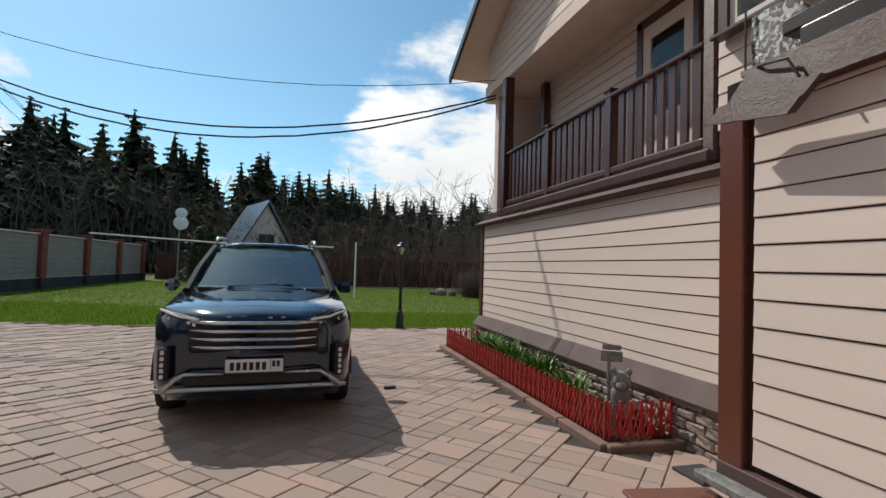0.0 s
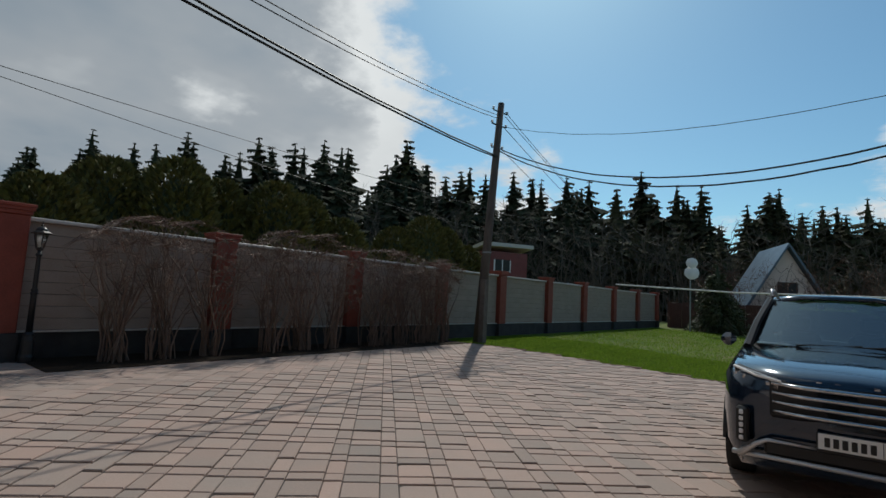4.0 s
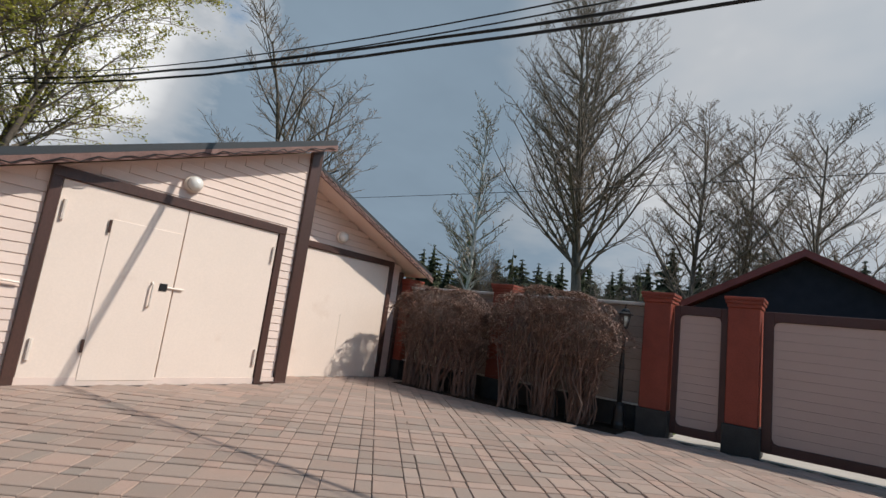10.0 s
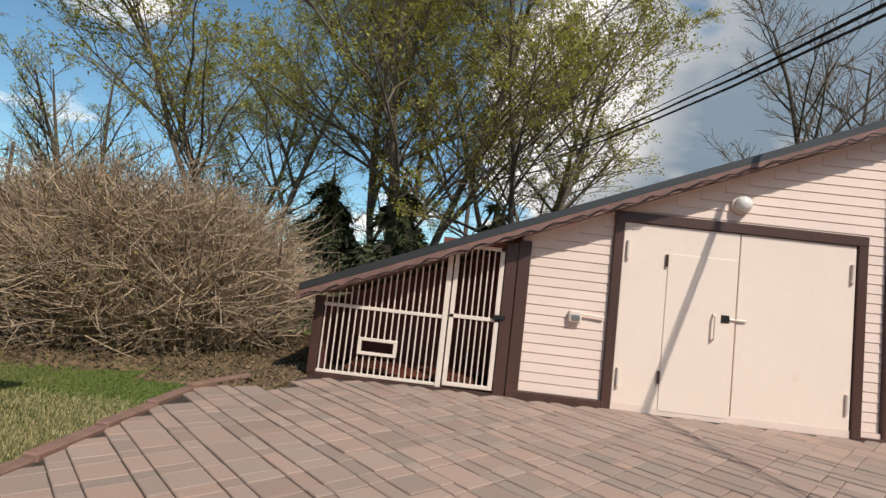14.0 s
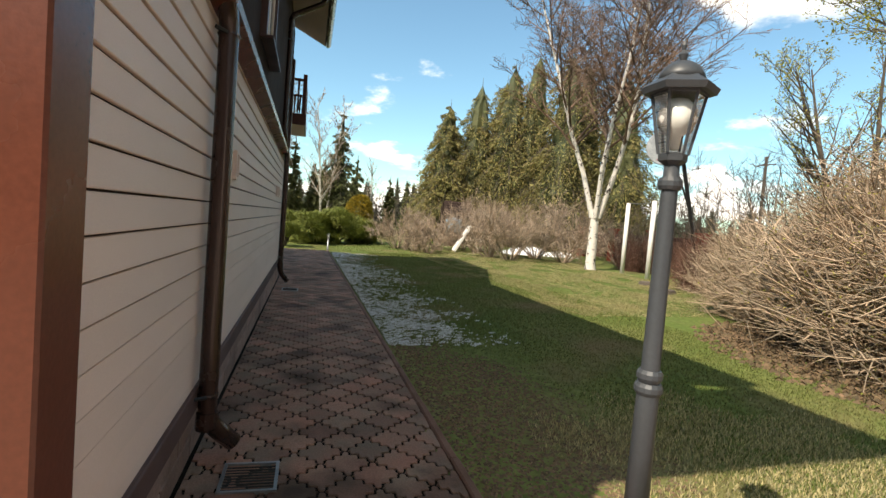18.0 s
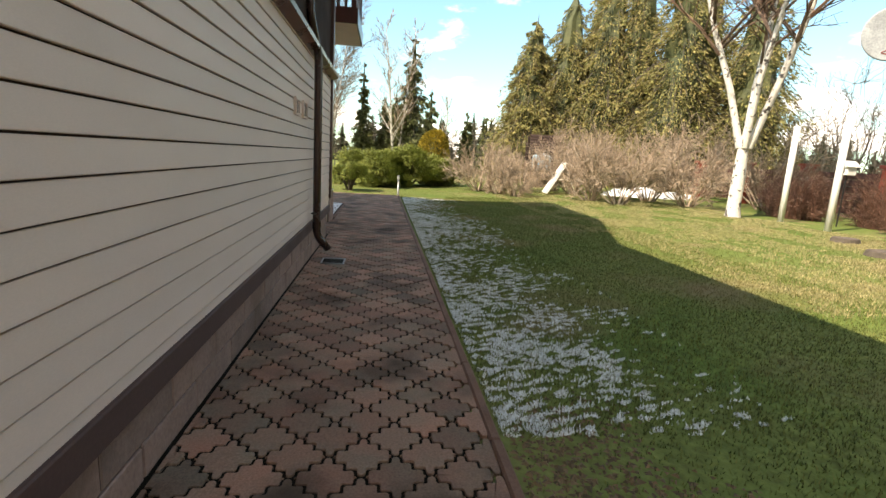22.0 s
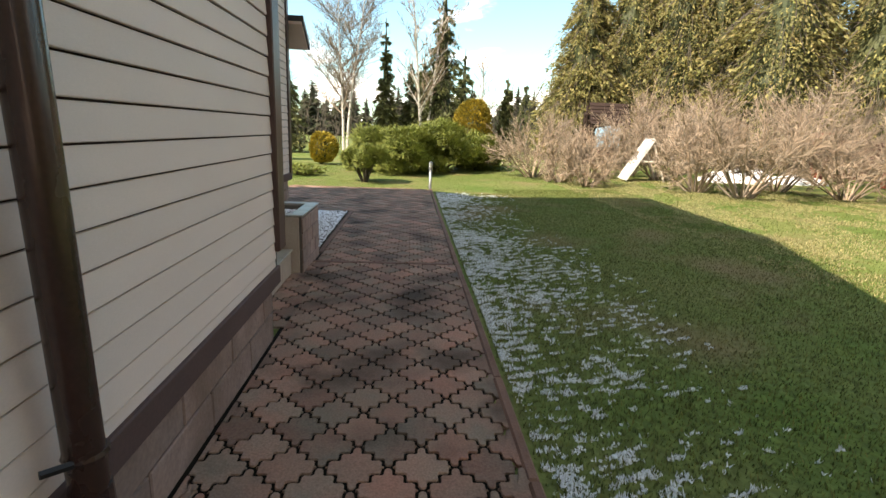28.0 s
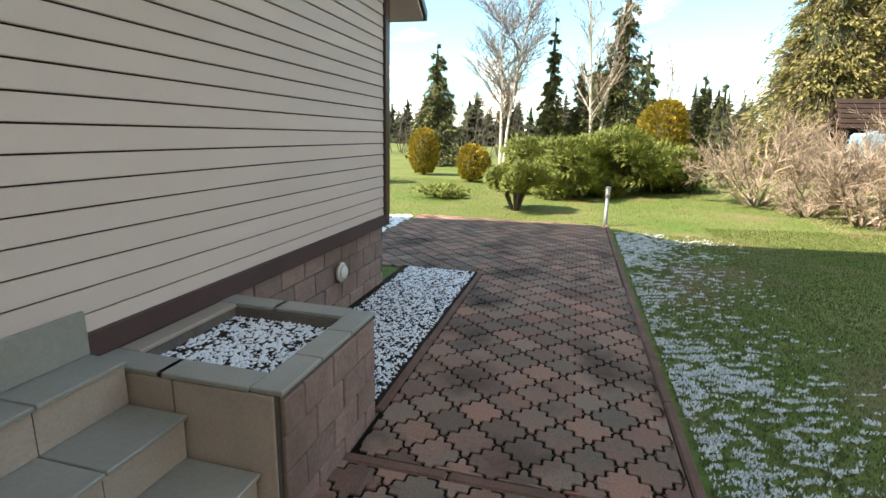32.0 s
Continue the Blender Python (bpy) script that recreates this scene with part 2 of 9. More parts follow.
M_WEATHER = material("weathered_peeling_board", (0.070, 0.032, 0.027), 0.42, 0.5, 8, 60, 0.5, tint=(0.125, 0.066, 0.056), stretch=(4, 0.5, 6), depth=0.008, spec=0.22)
M_STONE = material("beige_split_stone", (0.35, 0.28, 0.24), 0.85, 0.35, 5, 30, 0.8, obj_random=0.18, depth=0.02)
M_STONE2 = material("pinkish_clinker_tile", (0.34, 0.235, 0.20), 0.75, 0.25, 6, 40, 0.5, obj_random=0.22, depth=0.01, stain=(0.14, 0.085, 0.06), stain_scale=1.3, stain_at=(0.5, 0.75))
M_MORTAR = material("grey_mortar", (0.17, 0.14, 0.12), 0.95, 0.3, 8, 80, 0.5)
M_TILE = material("grey_green_stair_tile", (0.36, 0.35, 0.305), 0.35, 0.12, 5, 70, 0.1, obj_random=0.06)
M_TILE2 = material("beige_riser_tile", (0.47, 0.385, 0.315), 0.45, 0.15, 5, 70, 0.1, obj_random=0.06)
M_BRICK = material("red_painted_pillar", (0.265, 0.050, 0.028), 0.6, 0.2, 4, 50, 0.4, obj_random=0.1)
M_PLINTH = material("dark_grey_plinth", (0.045, 0.043, 0.042), 0.85, 0.3, 4, 50, 0.5)
M_FENCE = material("beige_fence_block", (0.37, 0.30, 0.25), 0.85, 0.15, 3, 50, 0.4, obj_random=0.06)
M_CAP = material("pale_metal_cap", (0.55, 0.51, 0.47), 0.4, 0.1, 3, 40, 0.05)
M_GPANEL = material("beige_gate_panel", (0.50, 0.375, 0.33), 0.55, 0.05, 2, 60, 0.08)
M_GFRAME = material("brown_gate_steel", (0.075, 0.030, 0.028), 0.45, 0.2, 3, 50, 0.1)
M_REDROOF = material("dark_red_metal_roof", (0.21, 0.035, 0.030), 0.4, 0.2, 3, 50, 0.1)
M_NAVY = material("dark_blue_wall_sheet", (0.010, 0.012, 0.026), 0.85, 0.2, 3, 50, 0.1)
M_PAVE = material("worn_pink_grey_paver", (0.375, 0.258, 0.208), 0.85, 0.2, 1.3, 120, 0.4, obj_random=0.2, island=0.2, tint=(0.33, 0.265, 0.225))
M_PATH = material("damp_red_grey_paver", (0.35, 0.185, 0.135), 0.75, 0.35, 3, 90, 0.6, obj_random=0.40, island=0.40, tint=(0.245, 0.20, 0.155), stain=(0.055, 0.038, 0.027), stain_scale=1.5, stain_at=(0.50, 0.72), spec=0.15)
M_JOINT = material("dark_sandy_joint", (0.060, 0.044, 0.036), 0.95, 0.4, 6, 120, 0.6)
M_JOINT2 = material("mossy_dark_joint", (0.016, 0.012, 0.008), 0.9, 0.4, 6, 120, 0.6, spec=0.08)
M_KERB = material("concrete_kerb_red", (0.26, 0.155, 0.12), 0.85, 0.25, 5, 90, 0.5, obj_random=0.15)
M_KERB2 = material("concrete_kerb_grey_brown", (0.205, 0.118, 0.088), 0.8, 0.25, 5, 90, 0.5, obj_random=0.15, spec=0.2)
M_SOIL = material("dark_garden_soil", (0.045, 0.031, 0.021), 0.95, 0.4, 8, 60, 0.9, depth=0.03, spec=0.1)
M_LAWN = material("spring_lawn", (0.095, 0.150, 0.034), 0.9, 0.5, 0.5, 14, 0.8, tint=(0.17, 0.18, 0.065), spec=0.08, depth=0.03, stain=(0.20, 0.155, 0.085), stain_scale=0.55, stain_at=(0.52, 0.74))
M_BLADE = material("grass_blade", (0.090, 0.150, 0.030), 0.8, 0.4, 0.6, 5, 0, island=0.6, tint=(0.21, 0.215, 0.085), spec=0.1, stain=(0.24, 0.19, 0.10), stain_scale=0.55, stain_at=(0.52, 0.76))
M_FRESH = material("fresh_north_grass", (0.145, 0.275, 0.024), 0.8, 0.35, 0.5, 8, 0, island=0.4, tint=(0.21, 0.29, 0.04), spec=0.1)
M_STRAW = material("dry_straw_grass", (0.50, 0.45, 0.25), 0.8, 0.3, 0.8, 20, 0, island=0.5, tint=(0.36, 0.33, 0.15))
M_EARTH = material("worn_brown_earth", (0.19, 0.125, 0.078), 0.95, 0.35, 2, 40, 0, island=0.5, tint=(0.13, 0.10, 0.05))
M_SNOW = material("old_snow", (0.86, 0.88, 0.92), 0.75, 0.05, 8, 50, 0.5)
M_FROST = material("thin_snow_on_grass", (0.82, 0.87, 0.92), 0.8, 0.1, 8, 50, 0.4)
M_BARK = material("grey_brown_bark", (0.11, 0.088, 0.068), 0.9, 0.4, 8, 60, 0.6)
M_TWIG = material("brown_twig", (0.14, 0.10, 0.07), 0.8, 0.3, 3, 40, 0, island=0.4)
M_TWIGL = material("pale_tan_twig", (0.50, 0.39, 0.275), 0.8, 0.3, 3, 40, 0, island=0.45)
M_HEDGE = material("brown_hedge_twig", (0.20, 0.135, 0.10), 0.8, 0.3, 3, 40, 0, island=0.4)
M_TWIGP = material("tan_brown_twig", (0.45, 0.355, 0.265), 0.8, 0.3, 3, 40, 0, island=0.45)
M_TWIGR = material("reddish_twig", (0.16, 0.078, 0.052), 0.8, 0.3, 3, 40, 0, island=0.4)
M_BIRCH = material("white_birch_bark", (0.66, 0.62, 0.57), 0.75, 0.15, 6, 40, 0.4, stain=(0.05, 0.042, 0.04), stain_scale=7.0, stain_at=(0.57, 0.63), stretch=(1, 1, 2.2))
M_SPRUCE = material("dark_spruce_needle_and_crown_shade", (0.048, 0.068, 0.026), 0.75, 0.4, 0.6, 9, 0, island=0.5, tint=(0.080, 0.090, 0.030))
M_SPRUCE2 = material("olive_conifer_needle", (0.26, 0.29, 0.085), 0.75, 0.4, 0.5, 9, 0, island=0.6, tint=(0.34, 0.27, 0.12))
# lighter copy of M_SPRUCE, with the sun on the eastern trees put into its colour
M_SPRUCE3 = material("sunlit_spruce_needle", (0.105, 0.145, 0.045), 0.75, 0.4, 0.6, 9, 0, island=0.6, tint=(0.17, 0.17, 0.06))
# dark foliage, lightened and blued: the distance haze is in this colour
M_FAR = material("hazed_far_wood_foliage", (0.036, 0.052, 0.032), 0.85, 0.4, 0.1, 1.5, 0, island=0.5, tint=(0.062, 0.066, 0.036), spec=0.1)
M_PINE = material("green_pine_needle", (0.20, 0.285, 0.065), 0.7, 0.4, 2, 12, 0, island=0.6, tint=(0.34, 0.36, 0.09))
M_THUJA = material("yellow_green_thuja", (0.31, 0.26, 0.035), 0.75, 0.35, 2, 12, 0, island=0.5, tint=(0.47, 0.35, 0.045))
M_LEAF = material("young_spring_leaf", (0.46, 0.52, 0.09), 0.6, 0.3, 1, 12, 0, island=0.5, tint=(0.50, 0.43, 0.10))
M_NORTHWOOD = material("mixed_wood_foliage", (0.042, 0.055, 0.028), 0.85, 0.4, 0.1, 1.5, 0, island=0.6, tint=(0.082, 0.075, 0.04), spec=0.1)
M_WOODFAR = material("distant_bare_wood", (0.12, 0.105, 0.085), 0.9, 0.35, 0.4, 6, 0, island=0.4)
M_POLE = material("weathered_pole_wood", (0.13, 0.10, 0.082), 0.85, 0.35, 3, 40, 0.5, stretch=(4, 4, 0.4))
M_CABLE = material("black_cable_rubber", (0.012, 0.012, 0.014), 0.6, 0.1, 3, 20, 0)
M_LAMPGREY = material("dark_grey_lamp_paint", (0.055, 0.062, 0.070), 0.42, 0.15, 4, 90, 0.12)
M_BLACK = material("black_iron_paint", (0.012, 0.012, 0.013), 0.4, 0.2, 4, 90, 0.1)
M_WHITE = material("white_paint", (0.80, 0.78, 0.76), 0.5, 0.08, 3, 60, 0.08)
M_CREAMBAR = material("cream_painted_steel", (0.78, 0.68, 0.60), 0.45, 0.1, 5, 60, 0.1)
M_REDFENCE = material("red_plastic_fence", (0.40, 0.024, 0.019), 0.4, 0.15, 3, 60, 0.08)
M_INSIDE = material("dark_red_brown_boards", (0.22, 0.075, 0.06), 0.8, 0.3, 3, 50, 0.3)
M_OPAL = material("frosted_white_glass", (0.78, 0.76, 0.72), 0.25, 0.03, 3, 50, 0, coat=0.3)
M_CONC = material("grey_statue_concrete", (0.26, 0.25, 0.24), 0.8, 0.45, 14, 60, 0.5)
M_GREEN = material("fresh_green_leaf", (0.12, 0.27, 0.025), 0.5, 0.3, 6, 30, 0, island=0.4)
M_GRATE = material("galvanised_steel", (0.30, 0.31, 0.31), 0.4, 0.2, 8, 60, 0.1, metal=0.7)
M_GLASS = glass("clear_pane_glass", (0.93, 0.96, 0.95))
M_DARKIN = material("dim_room_inside", (0.05, 0.05, 0.05), 0.9, 0.2, 2, 10, 0)


def thin_leaf(m, share):
    """Lets part of the light pass through a leaf, as thin foliage does."""
    n, l = m.node_tree.nodes, m.node_tree.links
    b, out = n["Principled BSDF"], n["Material Output"]
    tr, mx = n.new("ShaderNodeBsdfTranslucent"), n.new("ShaderNodeMixShader")
    mx.inputs[0].default_value = share
    if b.inputs["Base Color"].links:
        l.new(b.inputs["Base Color"].links[0].from_socket, tr.inputs[0])
    else:
        tr.inputs[0].default_value = b.inputs["Base Color"].default_value
    l.new(b.outputs[0], mx.inputs[1])
    l.new(tr.outputs[0], mx.inputs[2])
    l.new(mx.outputs[0], out.inputs[0])


M_BIRTWIG = material("brown_birch_twig", (0.25, 0.165, 0.12), 0.8, 0.3, 3, 40, 0, island=0.5)
M_FARBARK = material("grey_tan_bark", (0.19, 0.155, 0.125), 0.9, 0.35, 3, 40, 0.4)
M_FARTWIG = material("sunlit_grey_tan_twig", (0.27, 0.215, 0.165), 0.85, 0.3, 2, 20, 0, island=0.45)
for m_leaf, share in ((M_LEAF, 0.5), (M_BLADE, 0.22), (M_FRESH, 0.5), (M_STRAW, 0.25), (M_THUJA, 0.25), (M_SPRUCE2, 0.3), (M_PINE, 0.2)):
    thin_leaf(m_leaf, share)

# ---- building helpers ----


def ground(x, y):
    """The yard is lowest along the house and rises gently outwards."""
    lawn_side = min(1.0, max(0.0, x / 4.0))
    d = math.hypot(max(0.0, -x - 1.0), max(0.0, -y - 2.5 - 2.3 * lawn_side))
    return -0.008 * min(max(0.0, x - 2), 18) + 0.25 * min(1.0, d / (6.0 + 2.5 * lawn_side))


def mesh_of(bm, mat=None, smooth=False, name="mesh"):
    me = bpy.data.meshes.new(name)
    bm.to_mesh(me)
    bm.free()
    if mat:
        me.materials.append(mat)
    if smooth:
        me.polygons.foreach_set("use_smooth", [True] * len(me.polygons))
    return me


def part(name, bm, mat, parent=None, label="", smooth=False):
    """A bmesh (or mesh) as one mesh object, under a thing or a part."""
    me = mesh_of(bm, mat, smooth, name) if isinstance(bm, bmesh.types.BMesh) else bm
    ob = new(name, me)
    if parent:
        ob.parent = parent
    if label:
        tagged(ob, label)
    return ob


def thing(name, label, category, at=(0, 0, 0), group="", kind="", rz=0):
    ob = new(name)
    ob.empty_display_size = 0.1
    ob.matrix_basis = pose(*at, 0, 0, rz)
    return tagged(ob, label, category, group, kind)


def box(bm, x0, x1, y0, y1, z0, z1, bevel=0.0, m=None):
    r = bmesh.ops.create_cube(bm, size=1)
    mm = Matrix.LocRotScale(((x0 + x1) / 2, (y0 + y1) / 2, (z0 + z1) / 2), None, (abs(x1 - x0), abs(y1 - y0), abs(z1 - z0)))
    vs = r["verts"]
    bmesh.ops.transform(bm, matrix=mm, verts=vs)
    if bevel:
        es = list({e for v in vs for e in v.link_edges})
        out = bmesh.ops.bevel(bm, geom=es, offset=bevel, segments=1, affect="EDGES")
        vs = list({v for f in out["faces"] for v in f.verts} | {v for v in vs if v.is_valid})
    if m is not None:
        bmesh.ops.transform(bm, matrix=m, verts=vs)
    return bm


def bx(*a, bevel=0.0):
    return box(bmesh.new(), *a, bevel=bevel)


def tube(bm, pts, radii, n=8, cap=True):
    """A tube through points, with a radius at each."""
    if isinstance(radii, (int, float)):
        radii = [radii] * len(pts)
    pts = [Vector(p) for p in pts]
    rings = []
    side = None
    for i, p in enumerate(pts):
        d = (pts[min(i + 1, len(pts) - 1)] - pts[max(i - 1, 0)]).normalized()
        if side is None:
            side = d.orthogonal().normalized()
        side = (side - d * side.dot(d)).normalized()
        other = d.cross(side)
        rings.append([bm.verts.new(p + (side * math.cos(a) + other * math.sin(a)) * radii[i]) for a in [2 * math.pi * k / n for k in range(n)]])
    for a, b in zip(rings, rings[1:]):
        for k in range(n):
            bm.faces.new((a[k], a[(k + 1) % n], b[(k + 1) % n], b[k]))
    if cap:
        bm.faces.new(list(reversed(rings[0])))
        bm.faces.new(rings[-1])
    return bm


def lathe(bm, profile, n=20, at=(0, 0, 0), square=False):
    """A turned shape from (radius, height) pairs."""
    rings = []
    for r, z in profile:
        ring = []
        for k in range(n):
            a = 2 * math.pi * k / n + (math.pi / n if square else 0)
            ring.append(bm.verts.new((at[0] + r * math.cos(a), at[1] + r * math.sin(a), at[2] + z)))
        rings.append(ring)
    for a, b in zip(rings, rings[1:]):
        for k in range(n):
            bm.faces.new((a[k], a[(k + 1) % n], b[(k + 1) % n], b[k]))
    bm.faces.new(list(reversed(rings[0])))
    bm.faces.new(rings[-1])
    return bm


def prism(bm, poly, axis, a, b):
    """A polygon given in the two other axes, drawn out along an axis from a to b."""
    def at(p, v):
        return {"x": (v, p[0], p[1]), "y": (p[0], v, p[1]), "z": (p[0], p[1], v)}[axis]
    lo, hi = [bm.verts.new(at(p, a)) for p in poly], [bm.verts.new(at(p, b)) for p in poly]
    k = len(poly)
    faces = [bm.faces.new(lo), bm.faces.new(list(reversed(hi)))]
    for i in range(k):
        faces.append(bm.faces.new((lo[i], hi[i], hi[(i + 1) % k], lo[(i + 1) % k])))
    bmesh.ops.recalc_face_normals(bm, faces=faces)
    return bm


BOARDS = {}


def board_mesh(length, high, mat, lap=0.018):
    """One lap board: thick at its foot, thin at its head, along +x, its face towards -y."""
    key = (round(length, 3), round(high, 3), mat.name)
    if key not in BOARDS:
        bm = bmesh.new()
        prism(bm, [(0.0, 0.0), (-lap + 0.003, 0.0), (-lap, 0.003), (-lap, 0.007), (-0.010, high - 0.010), (-0.008, high - 0.008), (0.0, high - 0.008)], "x", 0, length)
        BOARDS[key] = mesh_of(bm, mat, name="board")
    return BOARDS[key]


def siding(parent, along, a, b, plane, face, z0, z1, high, mat, cut=None):
    """Lap boards on a wall. along 'x' or 'y' from a to b; face -1 looks to the lower side of the plane's axis. cut(z, high): shortened a, b, or None."""
    z = z0
    k = 0
    while z < z1 - 0.02:
        h = min(high, z1 - z)
        ends = cut(z, h) if cut else [(a, b)]
        for lo, hi in ends:
            if hi - lo < 0.05:
                continue
            me = board_mesh(hi - lo, high, mat)
            ob = new("siding_board", me)
            ob.parent = parent
            if along == "x":
                ob.matrix_basis = pose(lo, plane, z) if face < 0 else pose(hi, plane, z, 0, 0, 180)
            else:
                ob.matrix_basis = pose(plane, hi, z, 0, 0, -90) if face < 0 else pose(plane, lo, z, 0, 0, 90)
            if h < high - 1e-6:
                ob.scale = (1, 1, h / high)
        z += high
        k += 1


def structure(name, label, bm, mat, category="wall"):
    return tagged(part(name, bm, mat), label, category, kind="structure")


# ---- the ground ----
def sheet(name, label, cat, xs, ys, mat, dz=0.0, keep=None):
    bm = bmesh.new()
    grid = [[bm.verts.new((x, y, ground(x, y) + dz)) for y in ys] for x in xs]
    for i in range(len(xs) - 1):
        for j in range(len(ys) - 1):
            cx, cy = (xs[i] + xs[i + 1]) / 2, (ys[j] + ys[j + 1]) / 2
            if keep is None or keep(cx, cy):
                bm.faces.new((grid[i][j], grid[i + 1][j], grid[i + 1][j + 1], grid[i][j + 1]))
    for v in list(bm.verts):
        if not v.link_faces:
            bm.verts.remove(v)
    return tagged(part(name, bm, mat, smooth=True), label, cat, kind="structure")


def steps(a, b, s):
    return [a + i * (b - a) / round((b - a) / s) for i in range(round((b - a) / s) + 1)]


gx = [-1500, -600, -250, -100, -60, -40, -30, -20, -15] + steps(-12, 40, 0.5) + [45, 60, 100, 250, 600, 1500]
gy = [-1500, -600, -250, -100, -60, -45, -30, -24] + steps(-20, 40, 0.5) + [45, 60, 100, 250, 600, 1500]
lawn = sheet("ground", "spring lawn, green with straw-coloured patches", "lawn", gx, gy, M_LAWN)

# ---- the house ----
XW, XM, YS, YE2, YN = 2.30, 3.30, -1.90, -0.80, 9.40      # west wing, main west wall, south wall, stepped-back south wall, north end
Z_SK, Z_L, Z_EAVE = 0.44, 2.62, 5.75
# core walls (the boards are laid on them), dark to paint the shade in the board gaps
wall_w = structure("wall_west_wing", "cream lap-boarded wall of the low wing", bx(XW + 0.001, XW + 0.2, YS + 0.02, 2.35, Z_SK, 2.6), M_GAPSHADE_SHED)
siding(wall_w, "y", YS + 0.12, 2.15, XW, -1, 0.508, 2.5, 0.1457, M_SIDE)
wall_s = structure("wall_south", "cream lap-boarded long side wall in shade", bx(XW + 0.02, 13.5, YS + 0.001, YS + 0.2, Z_SK, 5.6), M_GAPSHADE_SHED)
siding(wall_s, "x", XW + 0.18, 13.42, YS, -1, 0.402, 2.54, 0.1235, M_SIDE)
siding(wall_s, "x", XW + 0.9, 13.5, YS + 0.02, -1, 2.72, 5.55, 0.1235, M_SIDE)
wall_m = structure("wall_west", "cream lap-boarded wall under the balcony", bx(XM + 0.001, XM + 0.2, 2.3, YN, Z_SK, 2.42), M_GAPSHADE_SHED)
siding(wall_m, "y", 2.35, YN - 0.1, XM, -1, 0.5375, 2.34, 0.1575, M_SIDE)
structure("wall_wing_end", "cream end wall of the low wing", bx(XW + 0.2, XM + 0.2, 2.15, 2.35, 0.0, 2.6), M_SIDE)
wall_e = structure("wall_south_stepped", "cream lap-boarded wall stepped back behind the stairs", bx(13.3, 18.65, YE2 + 0.001, YE2 + 0.2, 0.55, 5.6), M_GAPSHADE_SHED)
siding(wall_e, "x", 13.5, 18.55, YE2, -1, 0.631, 5.5, 0.1113, M_SIDE)
structure("wall_wing_east_end", "cream end wall of the wing beside the stairs", bx(13.3, 13.5, YS + 0.2, YE2, 0.44, 5.6), M_SIDE)
structure("wall_east", "cream end wall of the house", bx(18.45, 18.65, YE2 + 0.2, YN, -0.15, 5.6), M_SIDE)
structure("wall_north", "cream north wall of the house", bx(XM + 0.2, 18.45, YN - 0.2, YN, 0, 5.6), M_SIDE)
# plinths
plinth_s = structure("plinth_south", "stained pinkish clinker plinth along the path", bx(XW + 0.04, 13.45, YS + 0.03, YS + 0.2, -0.3, Z_SK), M_MORTAR)
plinth_e = structure("plinth_stepped", "pinkish clinker plinth with damp stains", bx(13.5, 18.62, YE2 + 0.03, YE2 + 0.2, -0.3, 0.56), M_MORTAR)
plinth_w = structure("plinth_west", "rough beige stone plinth behind the flower bed", bx(XM - 0.10, XM + 0.2, 2.35, YN - 0.02, -0.2, 0.44), M_MORTAR)
structure("plinth_wing", "plinth under the low wing", bx(XW + 0.04, XW + 0.2, YS + 0.2, 2.3, -0.2, Z_SK), M_STONE2)


def lay(parent, name, along, a, b, plane, face, z0, z1, w, h, t, mat, gap=0.008, rough=0.0, stagger=0.5):
    """Blocks laid in courses on a wall, on shared meshes, slightly uneven."""
    rnd = random.Random(len(bpy.data.objects))
    protos = []
    for k in range(5):
        bm = bx(gap / 2, w - gap / 2, -t, 0.02, gap / 2, h - gap / 2, bevel=min(0.012, t * 0.45))
        for v in bm.verts:
            if v.co.y < -t * 0.4:
                v.co += Vector((rnd.uniform(-1, 1), rnd.uniform(-1, 1), rnd.uniform(-1, 1))) * rough
        protos.append(mesh_of(bm, mat, name=name))
    z, row = z0, 0
    while z < z1 - 0.03:
        hh = min(h, z1 - z)
        u = a - (stagger * w if row % 2 else 0)
        while u < b - 0.02:
            lo, hi = max(u, a), min(u + w, b)
            if hi - lo > 0.04:
                ob = new(name, protos[rnd.randrange(5)])
                ob.parent = parent
                if along == "x":
                    ob.matrix_basis = pose(lo, plane, z)
                else:
                    ob.matrix_basis = pose(plane, hi, z, 0, 0, -90) if face < 0 else pose(plane, lo, z, 0, 0, 90)
                ob.scale = ((hi - lo) / w, 1, hh / h)
            u += w
        z += h
        row += 1


lay(plinth_s, "clinker", "x", XW + 0.05, 13.4, YS + 0.03, -1, -0.14, Z_SK - 0.06, 0.62, 0.27, 0.012, M_STONE2, 0.012, 0.002)
lay(plinth_e, "clinker", "x", 13.6, 18.6, YE2 + 0.03, -1, -0.16, 0.54, 0.32, 0.18, 0.014, M_STONE2, 0.012, 0.003)
lay(plinth_w, "stone", "y", 2.4, YN - 0.05, XM - 0.10, -1, -0.02, 0.42, 0.21, 0.092, 0.03, M_STONE, 0.012, 0.012)
# flashing boards above the plinths
structure("trim_skirt_south", "dark brown board above the plinth", bx(XW - 0.01, 13.46, YS - 0.035, YS + 0.03, Z_SK - 0.10, Z_SK + 0.03, bevel=0.006), M_SKIRT, "trim")
bm = bmesh.new()
prism(bm, [(XM - 0.16, 0.40), (XM - 0.165, 0.425), (XM - 0.02, 0.60), (XM + 0.02, 0.60), (XM + 0.02, 0.42)], "y", 2.36, YN + 0.02)
structure("trim_skirt_west", "sloping brown metal flashing over the plinth", bm, M_SKIRT, "trim")
bm = bx(XW - 0.05, XW + 0.03, YS - 0.03, 2.36, Z_SK - 0.12, Z_SK + 0.03, bevel=0.006)
structure("trim_skirt_wing", "dark brown board under the wing wall", bm, M_SKIRT, "trim")
